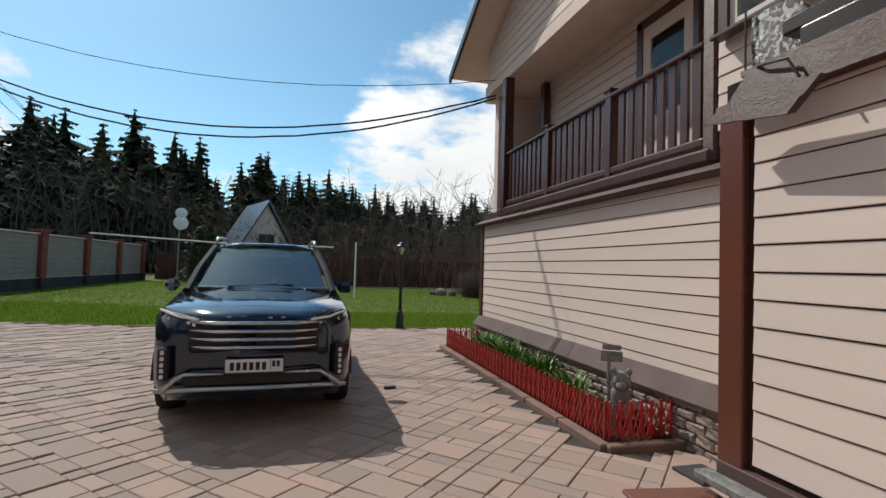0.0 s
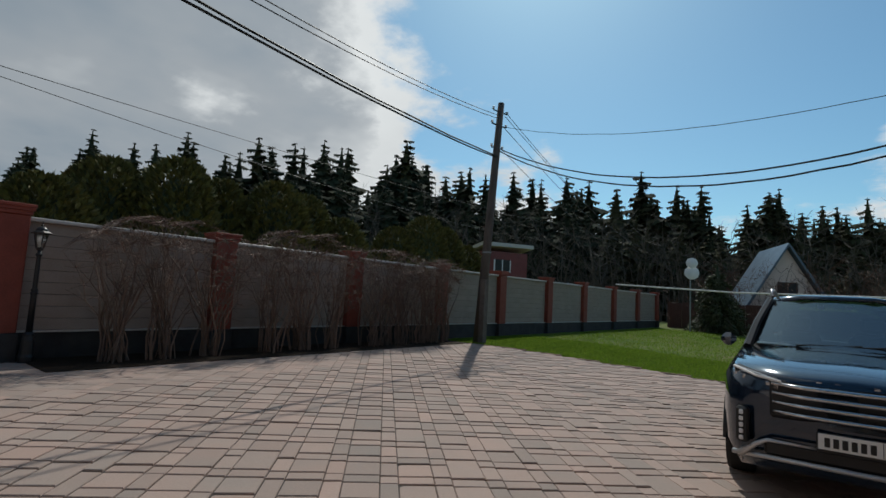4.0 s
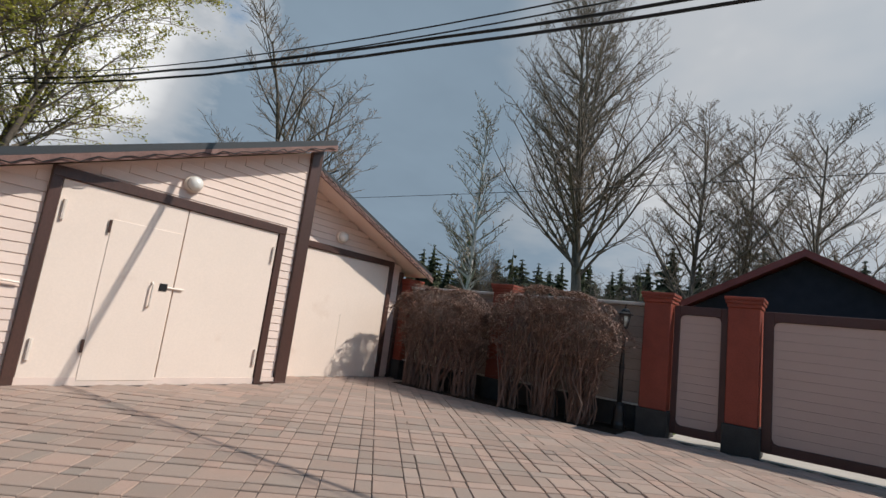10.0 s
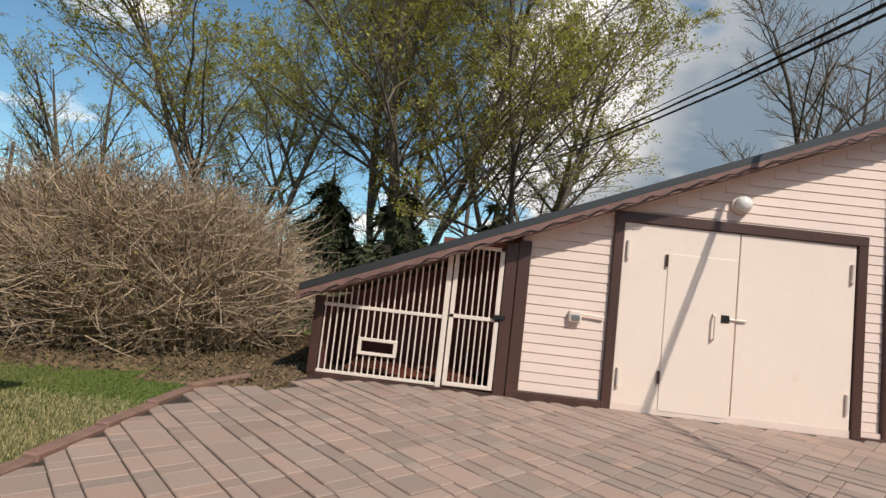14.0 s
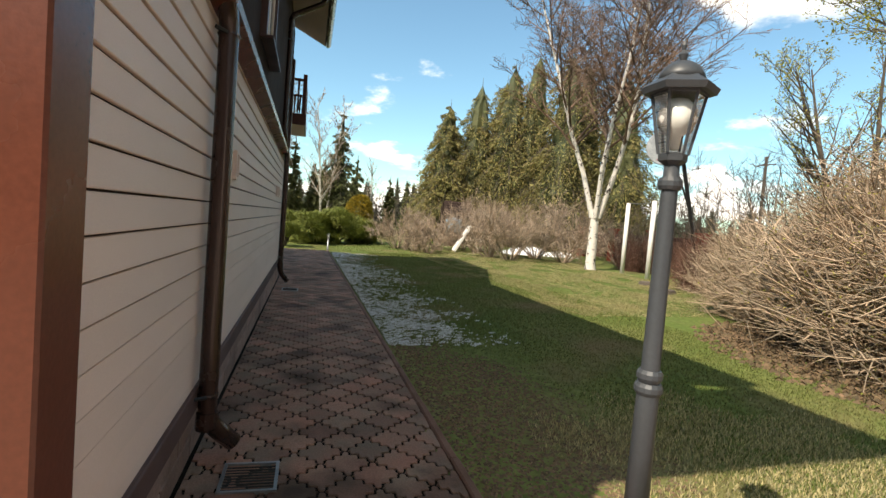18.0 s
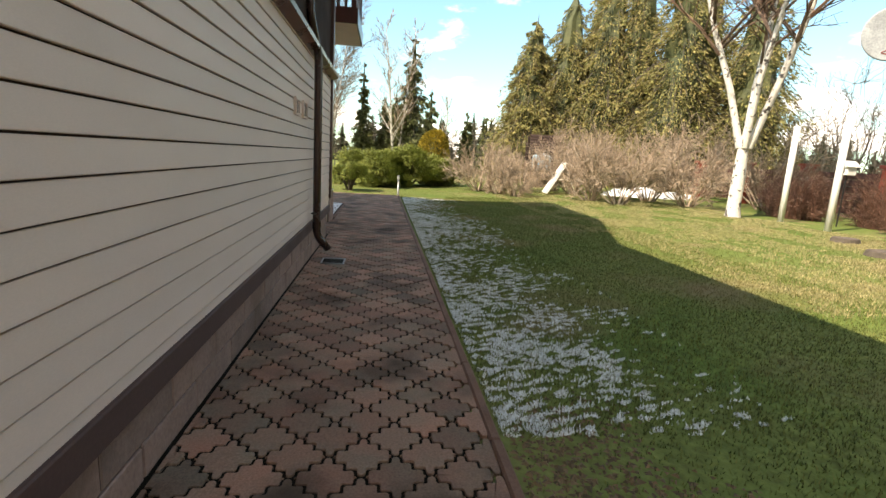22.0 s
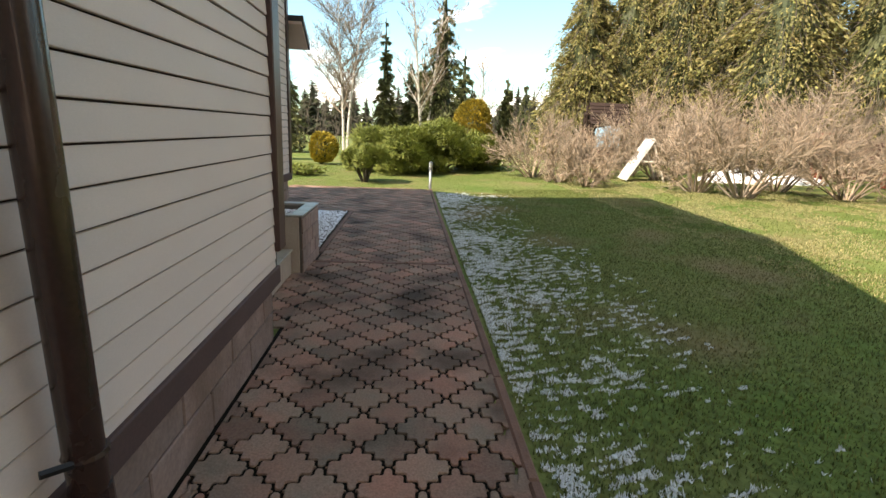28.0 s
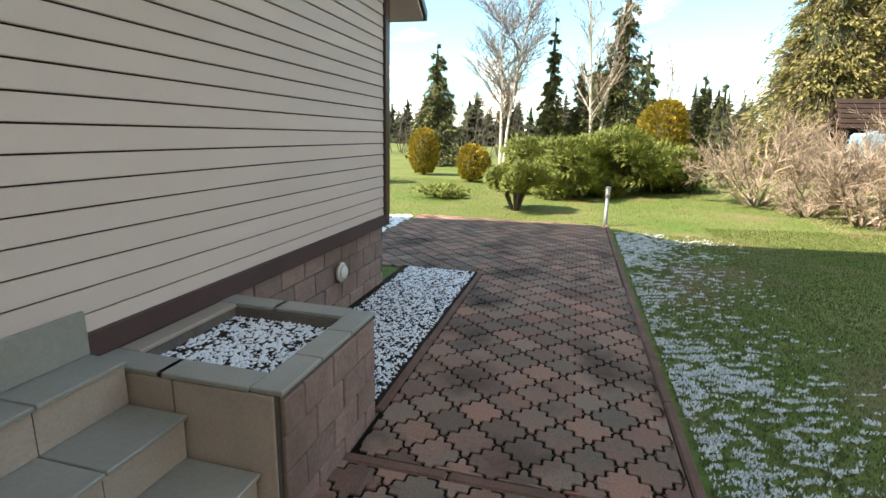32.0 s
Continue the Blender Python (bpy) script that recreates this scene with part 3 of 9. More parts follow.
structure("trim_skirt_stepped", "dark brown board above the clinker plinth", bx(13.5, 18.68, YE2 - 0.035, YE2 + 0.03, 0.54, 0.66, bevel=0.006), M_SKIRT, "trim")

# corner posts
for nm, a, mat, lab in (
    ("corner_post", (XW - 0.045, XW + 0.16, YS - 0.045, YS + 0.16, 0.43, 2.55), M_REDBR, "red-brown boxed corner post, sunlit on one face"),
    ("corner_post", (XW - 0.035, XW + 0.16, 2.20, 2.37, 0.43, 2.47), M_REDBR, "red-brown boxed corner post beside the flower bed"),
    ("corner_post", (13.41, 13.58, YS - 0.05, YS + 0.13, 0.58, 5.0), M_BROWN, "dark brown corner post beside the tiled stairs"),
    ("corner_post", (13.50, 13.62, YE2 - 0.07, YE2 + 0.0, 0.72, 5.0), M_BROWN, "dark brown inner corner trim"),
    ("corner_post", (18.56, 18.68, YE2 - 0.04, YE2 + 0.10, 0.60, 5.2), M_BROWN, "narrow brown corner trim"),
    ("corner_post", (XM - 0.04, XM + 0.10, YN - 0.12, YN + 0.03, 0.58, 2.40), M_BROWN, "brown corner trim"),
):
    tagged(part(nm, bx(*a, bevel=0.008), mat), lab, "trim", kind="structure")

# the ledge between the storeys
bm = bmesh.new()
prism(bm, [(YS - 0.13, Z_L - 0.06), (YS - 0.14, Z_L - 0.02), (YS + 0.05, Z_L + 0.10), (YS + 0.05, Z_L - 0.10), (YS - 0.02, Z_L - 0.10)], "x", XW - 0.02, 13.5)
structure("trim_ledge_south", "brown sloping ledge between the storeys", bm, M_REDBR, "trim")
# weathered pent roof over the low wing
bm = bmesh.new()
prism(bm, [(XW - 0.06, 2.42), (XW - 0.06, 2.47), (XM, 2.86), (XM, 2.70), (XW + 0.02, 2.42)], "y", YS - 0.1, 2.37)
wing_roof = structure("roof_wing", "weathered dark brown boarded pent roof with peeling paint", bm, M_WEATHER, "roof")


def face_board(name, x, corners, thick, mat, label=""):
    """An upright board facing the courtyard: (y, z) corners, with its thickness behind."""
    bm = bmesh.new()
    prism(bm, [(p, q) for p, q in corners], "x", x, x + thick)
    bmesh.ops.recalc_face_normals(bm, faces=bm.faces)
    return part(name, bm, mat, wing_roof, label)


face_board("hanging_board", XW - 0.18, [(2.28, 2.35), (1.81, 2.27), (1.66, 2.40), (2.14, 2.43)], 0.04, M_WEATHER, "askew board with peeling brown paint")
face_board("hanging_board", XW - 0.205, [(2.30, 2.335), (1.80, 2.255), (1.735, 2.32), (2.22, 2.385)], 0.022, M_WEATHER, "lower lapped board with peeling brown paint")
face_board("eave_board", XW - 0.10, [(2.26, 2.44), (2.13, 2.57), (YS - 0.1, 2.57), (YS - 0.1, 2.42), (1.72, 2.42)], 0.05, M_WEATHER)
face_board("flaking_board", XW + 0.20, [(2.37, 2.74), (2.38, 2.90), (2.0, 2.88), (1.90, 2.72)], 0.04, M_PEEL, "board with flaking brown paint and painted silvery glints")
face_board("flaking_board", XW + 0.21, [(2.385, 2.905), (2.385, 3.06), (2.10, 3.06), (2.01, 2.885)], 0.04, M_PEEL, "board with flaking brown paint and painted silvery glints")
part("pent_cover", bx(XW - 0.10, XW + 0.30, YS - 0.1, 2.16, 2.57, 2.60), M_WEATHER, wing_roof)
part("gutter_board", bx(XW + 0.02, XW + 0.16, YS - 0.1, 1.93, 2.60, 2.76, bevel=0.012), M_PIPE, wing_roof, "dark glossy gutter board")
part("capping", bx(XW + 0.06, XW + 0.55, YS - 0.1, 2.06, 2.77, 2.86, bevel=0.012), M_PIPE, wing_roof, "dark glossy metal capping")
part("cable_loop", tube(bmesh.new(), [(XW + 0.18, 2.40, 3.10), (XW + 0.18, 2.40, 2.68), (XW + 0.05, 2.28, 2.62), (XW - 0.12, 2.02, 2.58), (XW - 0.13, 1.86, 2.55), (XW - 0.13, 1.80, 2.44)], 0.007, 6), M_CABLE, wing_roof)

# upper storey, west side: loggia with railing, gable over it
Z_B0, Z_B1 = 2.42, 4.95
upper = structure("wall_upper_west", "cream boarded upper wall beside the balcony", bx(XM + 0.02, XM + 0.2, YS + 0.2, 3.55, 2.6, Z_EAVE), M_SIDE)
siding(upper, "y", 2.3, 3.45, XM, -1, 2.72, 5.6, 0.155, M_SIDE)
siding(upper, "y", YS + 0.2, 2.3, XM, -1, 2.85, 5.6, 0.155, M_SIDE)
logg = structure("wall_loggia", "pale recessed wall of the balcony", bx(4.15, 4.9, 3.4, 8.6, 2.5, Z_B1 + 0.1), M_SOFFIT)
siding(logg, "y", 3.55, 8.5, 4.15, -1, 2.55, Z_B1, 0.15, M_SIDE)
structure("wall_loggia_side", "pale side wall of the balcony", bx(XM + 0.2, 4.9, 3.40, 3.55, 2.6, Z_B1 + 0.1), M_SOFFIT)
structure("floor_balcony", "brown boarded balcony floor", bx(XM - 0.02, 4.9, 3.5, YN - 0.05, 2.45, 2.56), M_BROWN, "floor")
structure("ceiling_balcony", "pale boarded balcony ceiling", bx(XM + 0.1, 5.0, 3.45, YN + 0.4, Z_B1 + 0.02, Z_B1 + 0.08), M_SOFFIT, "ceiling")
bm = bmesh.new()
prism(bm, [(XM - 0.12, 2.34), (XM - 0.14, 2.37), (XM - 0.02, 2.45), (XM + 0.1, 2.45), (XM + 0.1, 2.34)], "y", 2.36, YN + 0.08)
structure("trim_balcony_ledge", "brown metal ledge under the balcony", bm, M_SKIRT, "trim")
structure("trim_balcony_beam", "dark brown beam under the railing", bx(XM - 0.06, XM + 0.1, 3.5, 8.5, 2.46, 2.60, bevel=0.03), M_RAIL, "trim")
structure("trim_gable_beam", "pale boxed beam over the balcony", bx(XM - 0.02, XM + 0.22, 3.4, YN, Z_B1 - 0.02, Z_B1 + 0.18), M_SOFFIT, "trim")

railing = thing("balcony_railing", "dark red-brown wooden balcony railing with flat pickets", "railing", (XM + 0.02, 0, 2.58))
for y, w in ((8.28, 0.17),):
    part("post", bx(-0.085, 0.085, y - 0.085, y + 0.085, 0, Z_B1 - 2.6, bevel=0.01), M_RAIL, railing)
part("post", bx(-0.05, 0.08, 3.47, 3.62, -0.12, 2.6, bevel=0.02), M_WEATHER, railing)
part("post", bx(0.66, 0.78, 8.2, 8.35, 0, Z_B1 - 2.6, bevel=0.01), M_RAIL, railing)
for y in (6.62, 5.06):
    ob = part("newel", bx(-0.055, 0.055, y - 0.055, y + 0.055, 0, 1.02, bevel=0.006), M_RAIL, railing)
    part("newel_cap", bx(-0.075, 0.075, y - 0.075, y + 0.075, 1.02, 1.05, bevel=0.008), M_RAIL, ob)
part("handrail", bx(-0.06, 0.06, 3.6, 8.2, 0.94, 0.985, bevel=0.012), M_RAIL, railing)
part("bottom_rail", bx(-0.05, 0.05, 3.6, 8.2, 0.04, 0.13, bevel=0.02), M_RAIL, railing)
pick = mesh_of(bx(-0.016, 0.016, -0.05, 0.05, 0.1, 0.95, bevel=0.006), M_RAIL, name="picket")
y = 3.72
while y < 8.15:
    if min(abs(y - 6.62), abs(y - 5.06)) > 0.09:
        ob = part("picket", pick, None, railing)
        ob.location = (0, y, 0)
    y += 0.162
# short return of the railing at the north end
side_rail = thing("balcony_side_railing", "dark red-brown railing across the balcony's end", "railing", (XM + 0.02, 8.28, 2.58))
part("handrail", bx(0.08, 0.68, -0.05, 0.05, 0.94, 0.985, bevel=0.012), M_RAIL, side_rail)
part("bottom_rail", bx(0.08, 0.68, -0.05, 0.05, 0.04, 0.13, bevel=0.012), M_RAIL, side_rail)
for k in range(4):
    ob = part("picket", mesh_of(bx(-0.05, 0.05, -0.016, 0.016, 0.1, 0.95), M_RAIL, name="picket"), None, side_rail)
    ob.location = (0.18 + 0.15 * k, 0, 0)

# balcony door and upper window
door_b = thing("balcony_door", "cream balcony door with a half pane in a brown frame", "door", (4.12, 4.62, 2.58), kind="structure")
door_b.name = "door_1"
part("frame", bx(-0.05, 0.02, -0.06, 0.03, 0, 2.2, bevel=0.005), M_BROWN, door_b)
part("frame", bx(-0.05, 0.02, 0.92, 1.04, 0, 2.2, bevel=0.005), M_BROWN, door_b)
part("frame", bx(-0.05, 0.02, -0.06, 1.04, 2.1, 2.22, bevel=0.005), M_BROWN, door_b)
bm = bmesh.new()
box(bm, -0.035, 0, 0.03, 0.92, 0, 0.9)
box(bm, -0.035, 0, 0.03, 0.18, 0.9, 2.1)
box(bm, -0.035, 0, 0.77, 0.92, 0.9, 2.1)
box(bm, -0.035, 0, 0.18, 0.77, 1.92, 2.1)
leaf = part("door_leaf", bm, M_SOFFIT, door_b)
# dark sheet behind the pane paints the unlit room
part("dim_room_backing", bx(-0.004, 0.0, 0.2, 0.75, 0.92, 1.9), M_DARKIN, door_b)
pane = part("pane", bx(-0.025, -0.02, 0.18, 0.77, 0.9, 1.92), M_GLASS, door_b)
pane.visible_shadow = False


def window(name, label, at, along, width, height, face=-1):
    """A framed pane with sill and brown casing, at the lower left corner of the opening."""
    w = thing(name, label, "window", at, kind="structure", rz=0 if along == "x" else -90)
    bm = bmesh.new()
    for a in ((-0.09, 0, -0.05, height + 0.09), (width, width + 0.09, -0.05, height + 0.09)):
        box(bm, a[0], a[1], -0.05, 0.02, a[2], a[3])
    box(bm, 0, width, -0.05, 0.02, height, height + 0.09)
    part("window_frame", bm, M_BROWN, w)
    bm = bmesh.new()
    for a in ((0, 0.07, 0, height), (width - 0.07, width, 0, height), (width * 0.5 - 0.04, width * 0.5 + 0.04, 0, height)):
        box(bm, a[0], a[1], -0.02, 0.03, a[2], a[3])
    box(bm, 0, width, -0.018, 0.03, 0, 0.07)
    box(bm, 0, width, -0.018, 0.03, height - 0.07, height)
    part("sash", bm, M_CREAMBAR, w)
    part("window_sill", bx(-0.12, width + 0.12, -0.12, 0.0, -0.06, -0.03, bevel=0.004), M_BROWN, w)
    part("blind", bx(0.05, width - 0.05, 0.012, 0.016, 0.05, height - 0.05), M_TURQ, w)
    p = part("pane", bx(0.06, width - 0.06, -0.006, 0.0, 0.06, height - 0.06), M_GLASS, w)
    p.visible_shadow = False
    return w


M_TURQ = material("turquoise_blind", (0.08, 0.30, 0.34), 0.7, 0.1, 3, 30, 0.1)
window("window_1", "upper window with brown casing and a turquoise blind", (XM - 0.03, 3.30, 3.52), "y", 0.95, 1.2)
for i, (x, z) in enumerate(((4.1, 3.2), (6.4, 3.2))):
    window(f"window_{i + 2}", "upper side window in a brown casing", (x, YS - 0.012, z), "x", 1.0, 1.3)

# gable and roof
ridge_y, slope = 3.75, 0.46
eave_y = 6.35


def roof_z(y):
    return 5.52 + (eave_y - abs(y - ridge_y)) * slope


bm = bmesh.new()
prism(bm, [(-1.85, 5.1), (9.35, 5.1), (9.35, roof_z(9.35) - 0.12), (3.75, roof_z(3.75) - 0.12), (-1.85, roof_z(-1.85) - 0.12)], "x", XM + 0.001, XM + 0.2)
gab = structure("wall_gable", "cream boarded gable over the balcony", bm, M_SIDE)


def gable_cut(z, h):
    half = (roof_z(3.75) - 0.15 - (z + h)) / slope
    return [(max(-1.8, 3.75 - half), min(9.3, 3.75 + half))] if half > 0.1 else []


siding(gab, "y", -1.8, 9.3, XM, -1, Z_B1 + 0.2, 7.9, 0.15, M_SIDE, gable_cut)
for s in (-1, 1):
    bm = bmesh.new()
    y0 = ridge_y + s * eave_y
    prism(bm, [(y0, roof_z(y0)), (y0, roof_z(y0) + 0.09), (ridge_y, roof_z(ridge_y) + 0.09), (ridge_y, roof_z(ridge_y))], "x", 2.72, 19.6 if s > 0 else 13.8)
    structure("roof_north" if s > 0 else "roof_south", "dark metal roof slope", bm, M_ROOF, "roof")
    bm = bmesh.new()
    prism(bm, [(y0 - s * 0.02, roof_z(y0) - 0.02), (y0 - s * 0.02, roof_z(y0) - 0.002), (ridge_y, roof_z(ridge_y) - 0.002), (ridge_y, roof_z(ridge_y) - 0.02)], "x", 2.75, 18.8 if s > 0 else 13.7)
    structure("ceiling_eaves_north" if s > 0 else "ceiling_eaves_south", "pale boarded eaves", bm, M_SOFFIT, "ceiling")
    bm = bmesh.new()
    prism(bm, [(y0, roof_z(y0) - 0.10), (y0, roof_z(y0) + 0.05), (ridge_y, roof_z(ridge_y) + 0.05), (ridge_y, roof_z(ridge_y) - 0.10)], "x", 2.69, 2.74)
    structure("trim_verge", "dark verge board", bm, M_ROOF, "trim")
# cross gable over the entrance, reaching past the walls; unseen, outlined to cast the stepped lawn shadow
for nm, q in (("roof_cross_west", [(10.5, 5.68), (10.5, 5.78), (14.0, 7.60), (14.0, 7.50)]), ("roof_cross_east", [(14.0, 7.50), (14.0, 7.60), (18.75, 7.95), (18.75, 7.85)])):
    bm = bmesh.new()
    prism(bm, q, "y", -2.45, 4.5)
    structure(nm, "dark metal roof of the cross wing", bm, M_ROOF, "roof")
bm = bmesh.new()
prism(bm, [(13.6, 5.5), (18.65, 5.5), (18.65, 7.83), (14.0, 7.49), (13.6, 7.28)], "y", YE2 + 0.01, YE2 + 0.2)
structure("wall_cross_gable", "cream upper wall over the entrance", bm, M_SIDE)
bm = bmesh.new()
prism(bm, [(-1.2, 4.78), (-1.2, 4.88), (3.45, 8.53), (3.75, 8.53), (3.75, 8.43), (3.45, 8.43)], "x", 18.0, 19.4)
structure("roof_east_end", "dark metal roof end on the east side", bm, M_ROOF, "roof")
# added flat sheet, never in view: casts the straight west edge of the lawn shadow
structure("roof_wing_shadow_caster", "unseen flat sheet over the wing's corner, added to cast the lawn shadow's edge", bx(1.2, 2.70, -2.62, 0.3, 5.42, 5.5), M_ROOF, "roof")
bm = bmesh.new()
prism(bm, [(18.66, 3.02), (18.66, 3.06), (19.12, 2.74), (19.12, 2.70)], "y", -1.05, 3.0)
structure("ceiling_eaves_east", "pale boarded eaves at the corner", bm, M_SOFFIT, "ceiling")
bm = bmesh.new()
prism(bm, [(18.66, 3.065), (18.66, 3.15), (19.18, 2.80), (19.18, 2.70), (19.125, 2.70), (19.125, 2.745)], "y", -1.08, 3.0)
structure("roof_porch_east", "small dark roof over the east side", bm, M_ROOF, "roof")

# ---- the garage and the barred kennel ----
GY = -8.40
M_FASC = material("weathered_pink_brown_fascia", (0.24, 0.13, 0.11), 0.7, 0.35, 4, 60, 0.3)
GZ = 0.26


def groof(x):
    """Underside of the long roof slope, falling to the east."""
    return 4.46 + (-6.75 - x) * 0.405 if x > -6.75 else 4.46


gar = structure("wall_garage", "pink lap-boarded garage front", bx(-6.45, -1.55, GY, GY + 0.02, GZ, GZ + 0.1), M_GSIDE)
bm = bmesh.new()
prism(bm, [(-6.44, GZ - 0.1), (-1.55, GZ - 0.1), (-1.55, groof(-1.55)), (-6.44, groof(-6.44))], "y", GY - 0.22, GY - 0.03)
prism(bm, [(-9.7, GZ - 0.1), (-6.3, GZ - 0.1), (-6.3, 4.0), (-6.45, 4.0), (-9.7, 2.72)], "y", GY - 0.92, GY - 0.73)
prism(bm, [(GY - 0.75, GZ - 0.1), (GY - 0.2, GZ - 0.1), (GY - 0.2, 4.3), (GY - 0.75, 4.3)], "x", -6.43, -6.3)
structure("wall_garage_core", "pink garage wall", bm, M_GSIDE)
bm = bmesh.new()
prism(bm, [(-9.7, GZ - 0.1), (1.05, GZ - 0.1), (1.05, groof(1.05)), (-6.45, groof(-6.45)), (-6.45, 3.72), (-9.7, 2.72)], "y", -14.2, -14.0)
structure("wall_garage_back", "back wall of the garage", bm, M_GSIDE)


def g1cut(z, h):
    top = z + h
    out = []
    lim = -6.75 + (4.42 - top) / 0.405      # east limit under the slope
    if top < 2.80:
        out.append((-2.74, min(-1.62, lim)))
        out.append((-6.22, -5.95))
    else:
        out.append((-6.22, min(-1.62, lim)))
    return out


siding(gar, "x", -6.3, -1.6, GY - 0.03, 1, GZ + 0.10, 4.5, 0.125, M_GSIDE, g1cut)


def g2cut(z, h):
    top = z + h
    if top < GZ + 2.55:
        return [(-9.70, -9.36)]
    return [(min(-6.5, -9.70 + max(0, (top - 2.84) / 0.405)), -6.44)]


siding(gar, "x", -9.7, -6.4, GY - 0.73, 1, GZ + 0.06, 3.95, 0.125, M_GSIDE, g2cut)
for a in (
    (-2.84, -2.72, -0.03, 2.44), (-5.96, -5.84, -0.03, 2.44), (-6.44, -6.22, 0.0, 4.15), (-1.66, -1.50, 0.0, 2.04),
):
    tagged(part("trim_garage", bx(a[0], a[1], GY - 0.04, GY + 0.045, GZ + a[2], GZ + a[3], bevel=0.006), M_BROWN), "brown garage trim board", "trim", kind="structure")
for a in ((-5.96, -2.72, 2.44, 2.57), (-2.72, -1.50, -0.02, 0.10), (-6.44, -5.84, -0.03, 0.04)):
    tagged(part("trim_garage", bx(a[0], a[1], GY - 0.04, GY + 0.05, GZ + a[2], GZ + a[3], bevel=0.006), M_BROWN), "brown garage trim board", "trim", kind="structure")

# double door with a wicket
gd = thing("garage_double_door", "cream steel garage double door with a wicket, closed", "garage door", (-5.86, GY - 0.02, GZ))
l1 = part("door_leaf", bx(0.03, 1.50, 0.0, 0.035, 0.0, 2.435, bevel=0.004), M_GDOOR, gd)
l2 = part("door_leaf", bx(1.515, 3.01, 0.0, 0.035, 0.0, 2.435, bevel=0.004), M_GDOOR, gd)
part("wicket", bx(1.53, 2.42, 0.03, 0.046, 0.06, 2.08, bevel=0.004), M_GDOOR, l2, "flush wicket door")
ob = part("handle", tube(bmesh.new(), [(1.80, 0.045, 1.02), (1.80, 0.10, 1.05), (1.80, 0.10, 1.33), (1.80, 0.045, 1.36)], 0.014), M_CREAMBAR, l2)
part("lock_plate", bx(1.60, 1.70, 0.04, 0.058, 1.26, 1.36, bevel=0.003), M_BLACK, l2)
part("bolt", tube(bmesh.new(), [(1.38, 0.06, 1.31), (1.60, 0.06, 1.31)], 0.012), M_CREAMBAR, l2)
for x in (0.08, 2.95):
    for z in (0.30, 1.95):
        part("hinge", tube(bmesh.new(), [(x, 0.055, z), (x, 0.055, z + 0.24)], 0.024), M_CREAMBAR, l1 if x < 1 else l2)
for z in (0.4, 1.9):
    part("hinge", tube(bmesh.new(), [(2.44, 0.055, z), (2.44, 0.055, z + 0.16)], 0.018), M_BROWN, l2)
GY2 = GY - 0.70
gd2 = thing("garage_side_door", "cream steel garage door, closed, with a low flap", "garage door", (-9.26, GY2 - 0.03, GZ))
l1 = part("door_leaf", bx(0.0, 2.40, 0.0, 0.035, 0.0, 2.44, bevel=0.004), M_GDOOR, gd2)
part("seam", bx(1.22, 1.232, 0.03, 0.041, 0.03, 1.28), M_CREAMBAR, l1)
part("hinge", tube(bmesh.new(), [(0.05, 0.055, 1.95), (0.05, 0.055, 2.15)], 0.022), M_CREAMBAR, l1)
part("hinge", tube(bmesh.new(), [(0.05, 0.055, 0.3), (0.05, 0.055, 0.5)], 0.022), M_CREAMBAR, l1)
for a in ((-9.38, -9.26, -0.02, 2.46), (-9.74, -9.64, 0.0, 2.40)):
    tagged(part("trim_garage", bx(a[0], a[1], GY2 - 0.04, GY2 + 0.045, GZ + a[2], GZ + a[3], bevel=0.006), M_BROWN), "brown garage trim board", "trim", kind="structure")
tagged(part("trim_garage", bx(-9.38, -6.45, GY2 - 0.04, GY2 + 0.05, GZ + 2.46, GZ + 2.58, bevel=0.006), M_BROWN), "brown garage trim board", "trim", kind="structure")


def wall_lamp(x, z, back=0.0):
    w = thing("bulkhead_lamp", "round white glass wall lamp on a cream base, unlit", "wall lamp", (x, GY - 0.005 + back, z), group="garage lamps")
    m = Matrix.Rotation(radians(-90), 4, "X")
    bm = lathe(bmesh.new(), [(0.125, 0.0), (0.13, 0.03), (0.11, 0.05)], 20)
    bmesh.ops.transform(bm, matrix=m, verts=bm.verts)
    part("base", bm, M_CREAMBAR, w)
    bm = lathe(bmesh.new(), [(0.105, 0.05), (0.108, 0.08), (0.09, 0.13), (0.05, 0.16), (0.005, 0.168)], 20)
    bmesh.ops.transform(bm, matrix=m, verts=bm.verts)
    part("glass", bm, M_OPAL, w, smooth=True)


wall_lamp(-4.33, 3.08)
wall_lamp(-7.75, 3.07, -0.70)
tap = thing("outdoor_socket", "cream weatherproof socket box with a cable", "socket", (-2.30, GY - 0.0, 1.38))
part("box", bx(-0.08, 0.08, 0, 0.07, -0.07, 0.08, bevel=0.012), M_CREAMBAR, tap)
part("cover", bx(-0.055, 0.055, 0.07, 0.085, -0.045, 0.03, bevel=0.008), M_GRATE, tap)
part("cable", tube(bmesh.new(), [(-0.08, 0.03, 0.05), (-0.38, 0.03, 0.03)], 0.012), M_CREAMBAR, tap)

# roofs with deep front overhang
GF = GY + 0.30
bm = bmesh.new()
prism(bm, [(-6.50, 4.45), (-6.50, 4.55), (1.25, 1.42), (1.25, 1.32)], "y", -14.4, GF)
structure("roof_garage_long", "dark roof slope with a gutter edge", bm, M_ROOF, "roof")
bm = bmesh.new()
prism(bm, [(-6.48, 4.415), (-6.48, 4.435), (1.23, 1.315), (1.23, 1.295)], "y", -14.3, GF - 0.02)
structure("ceiling_eaves_garage", "pale boarded eaves", bm, M_SOFFIT, "ceiling")
fascia = bmesh.new()
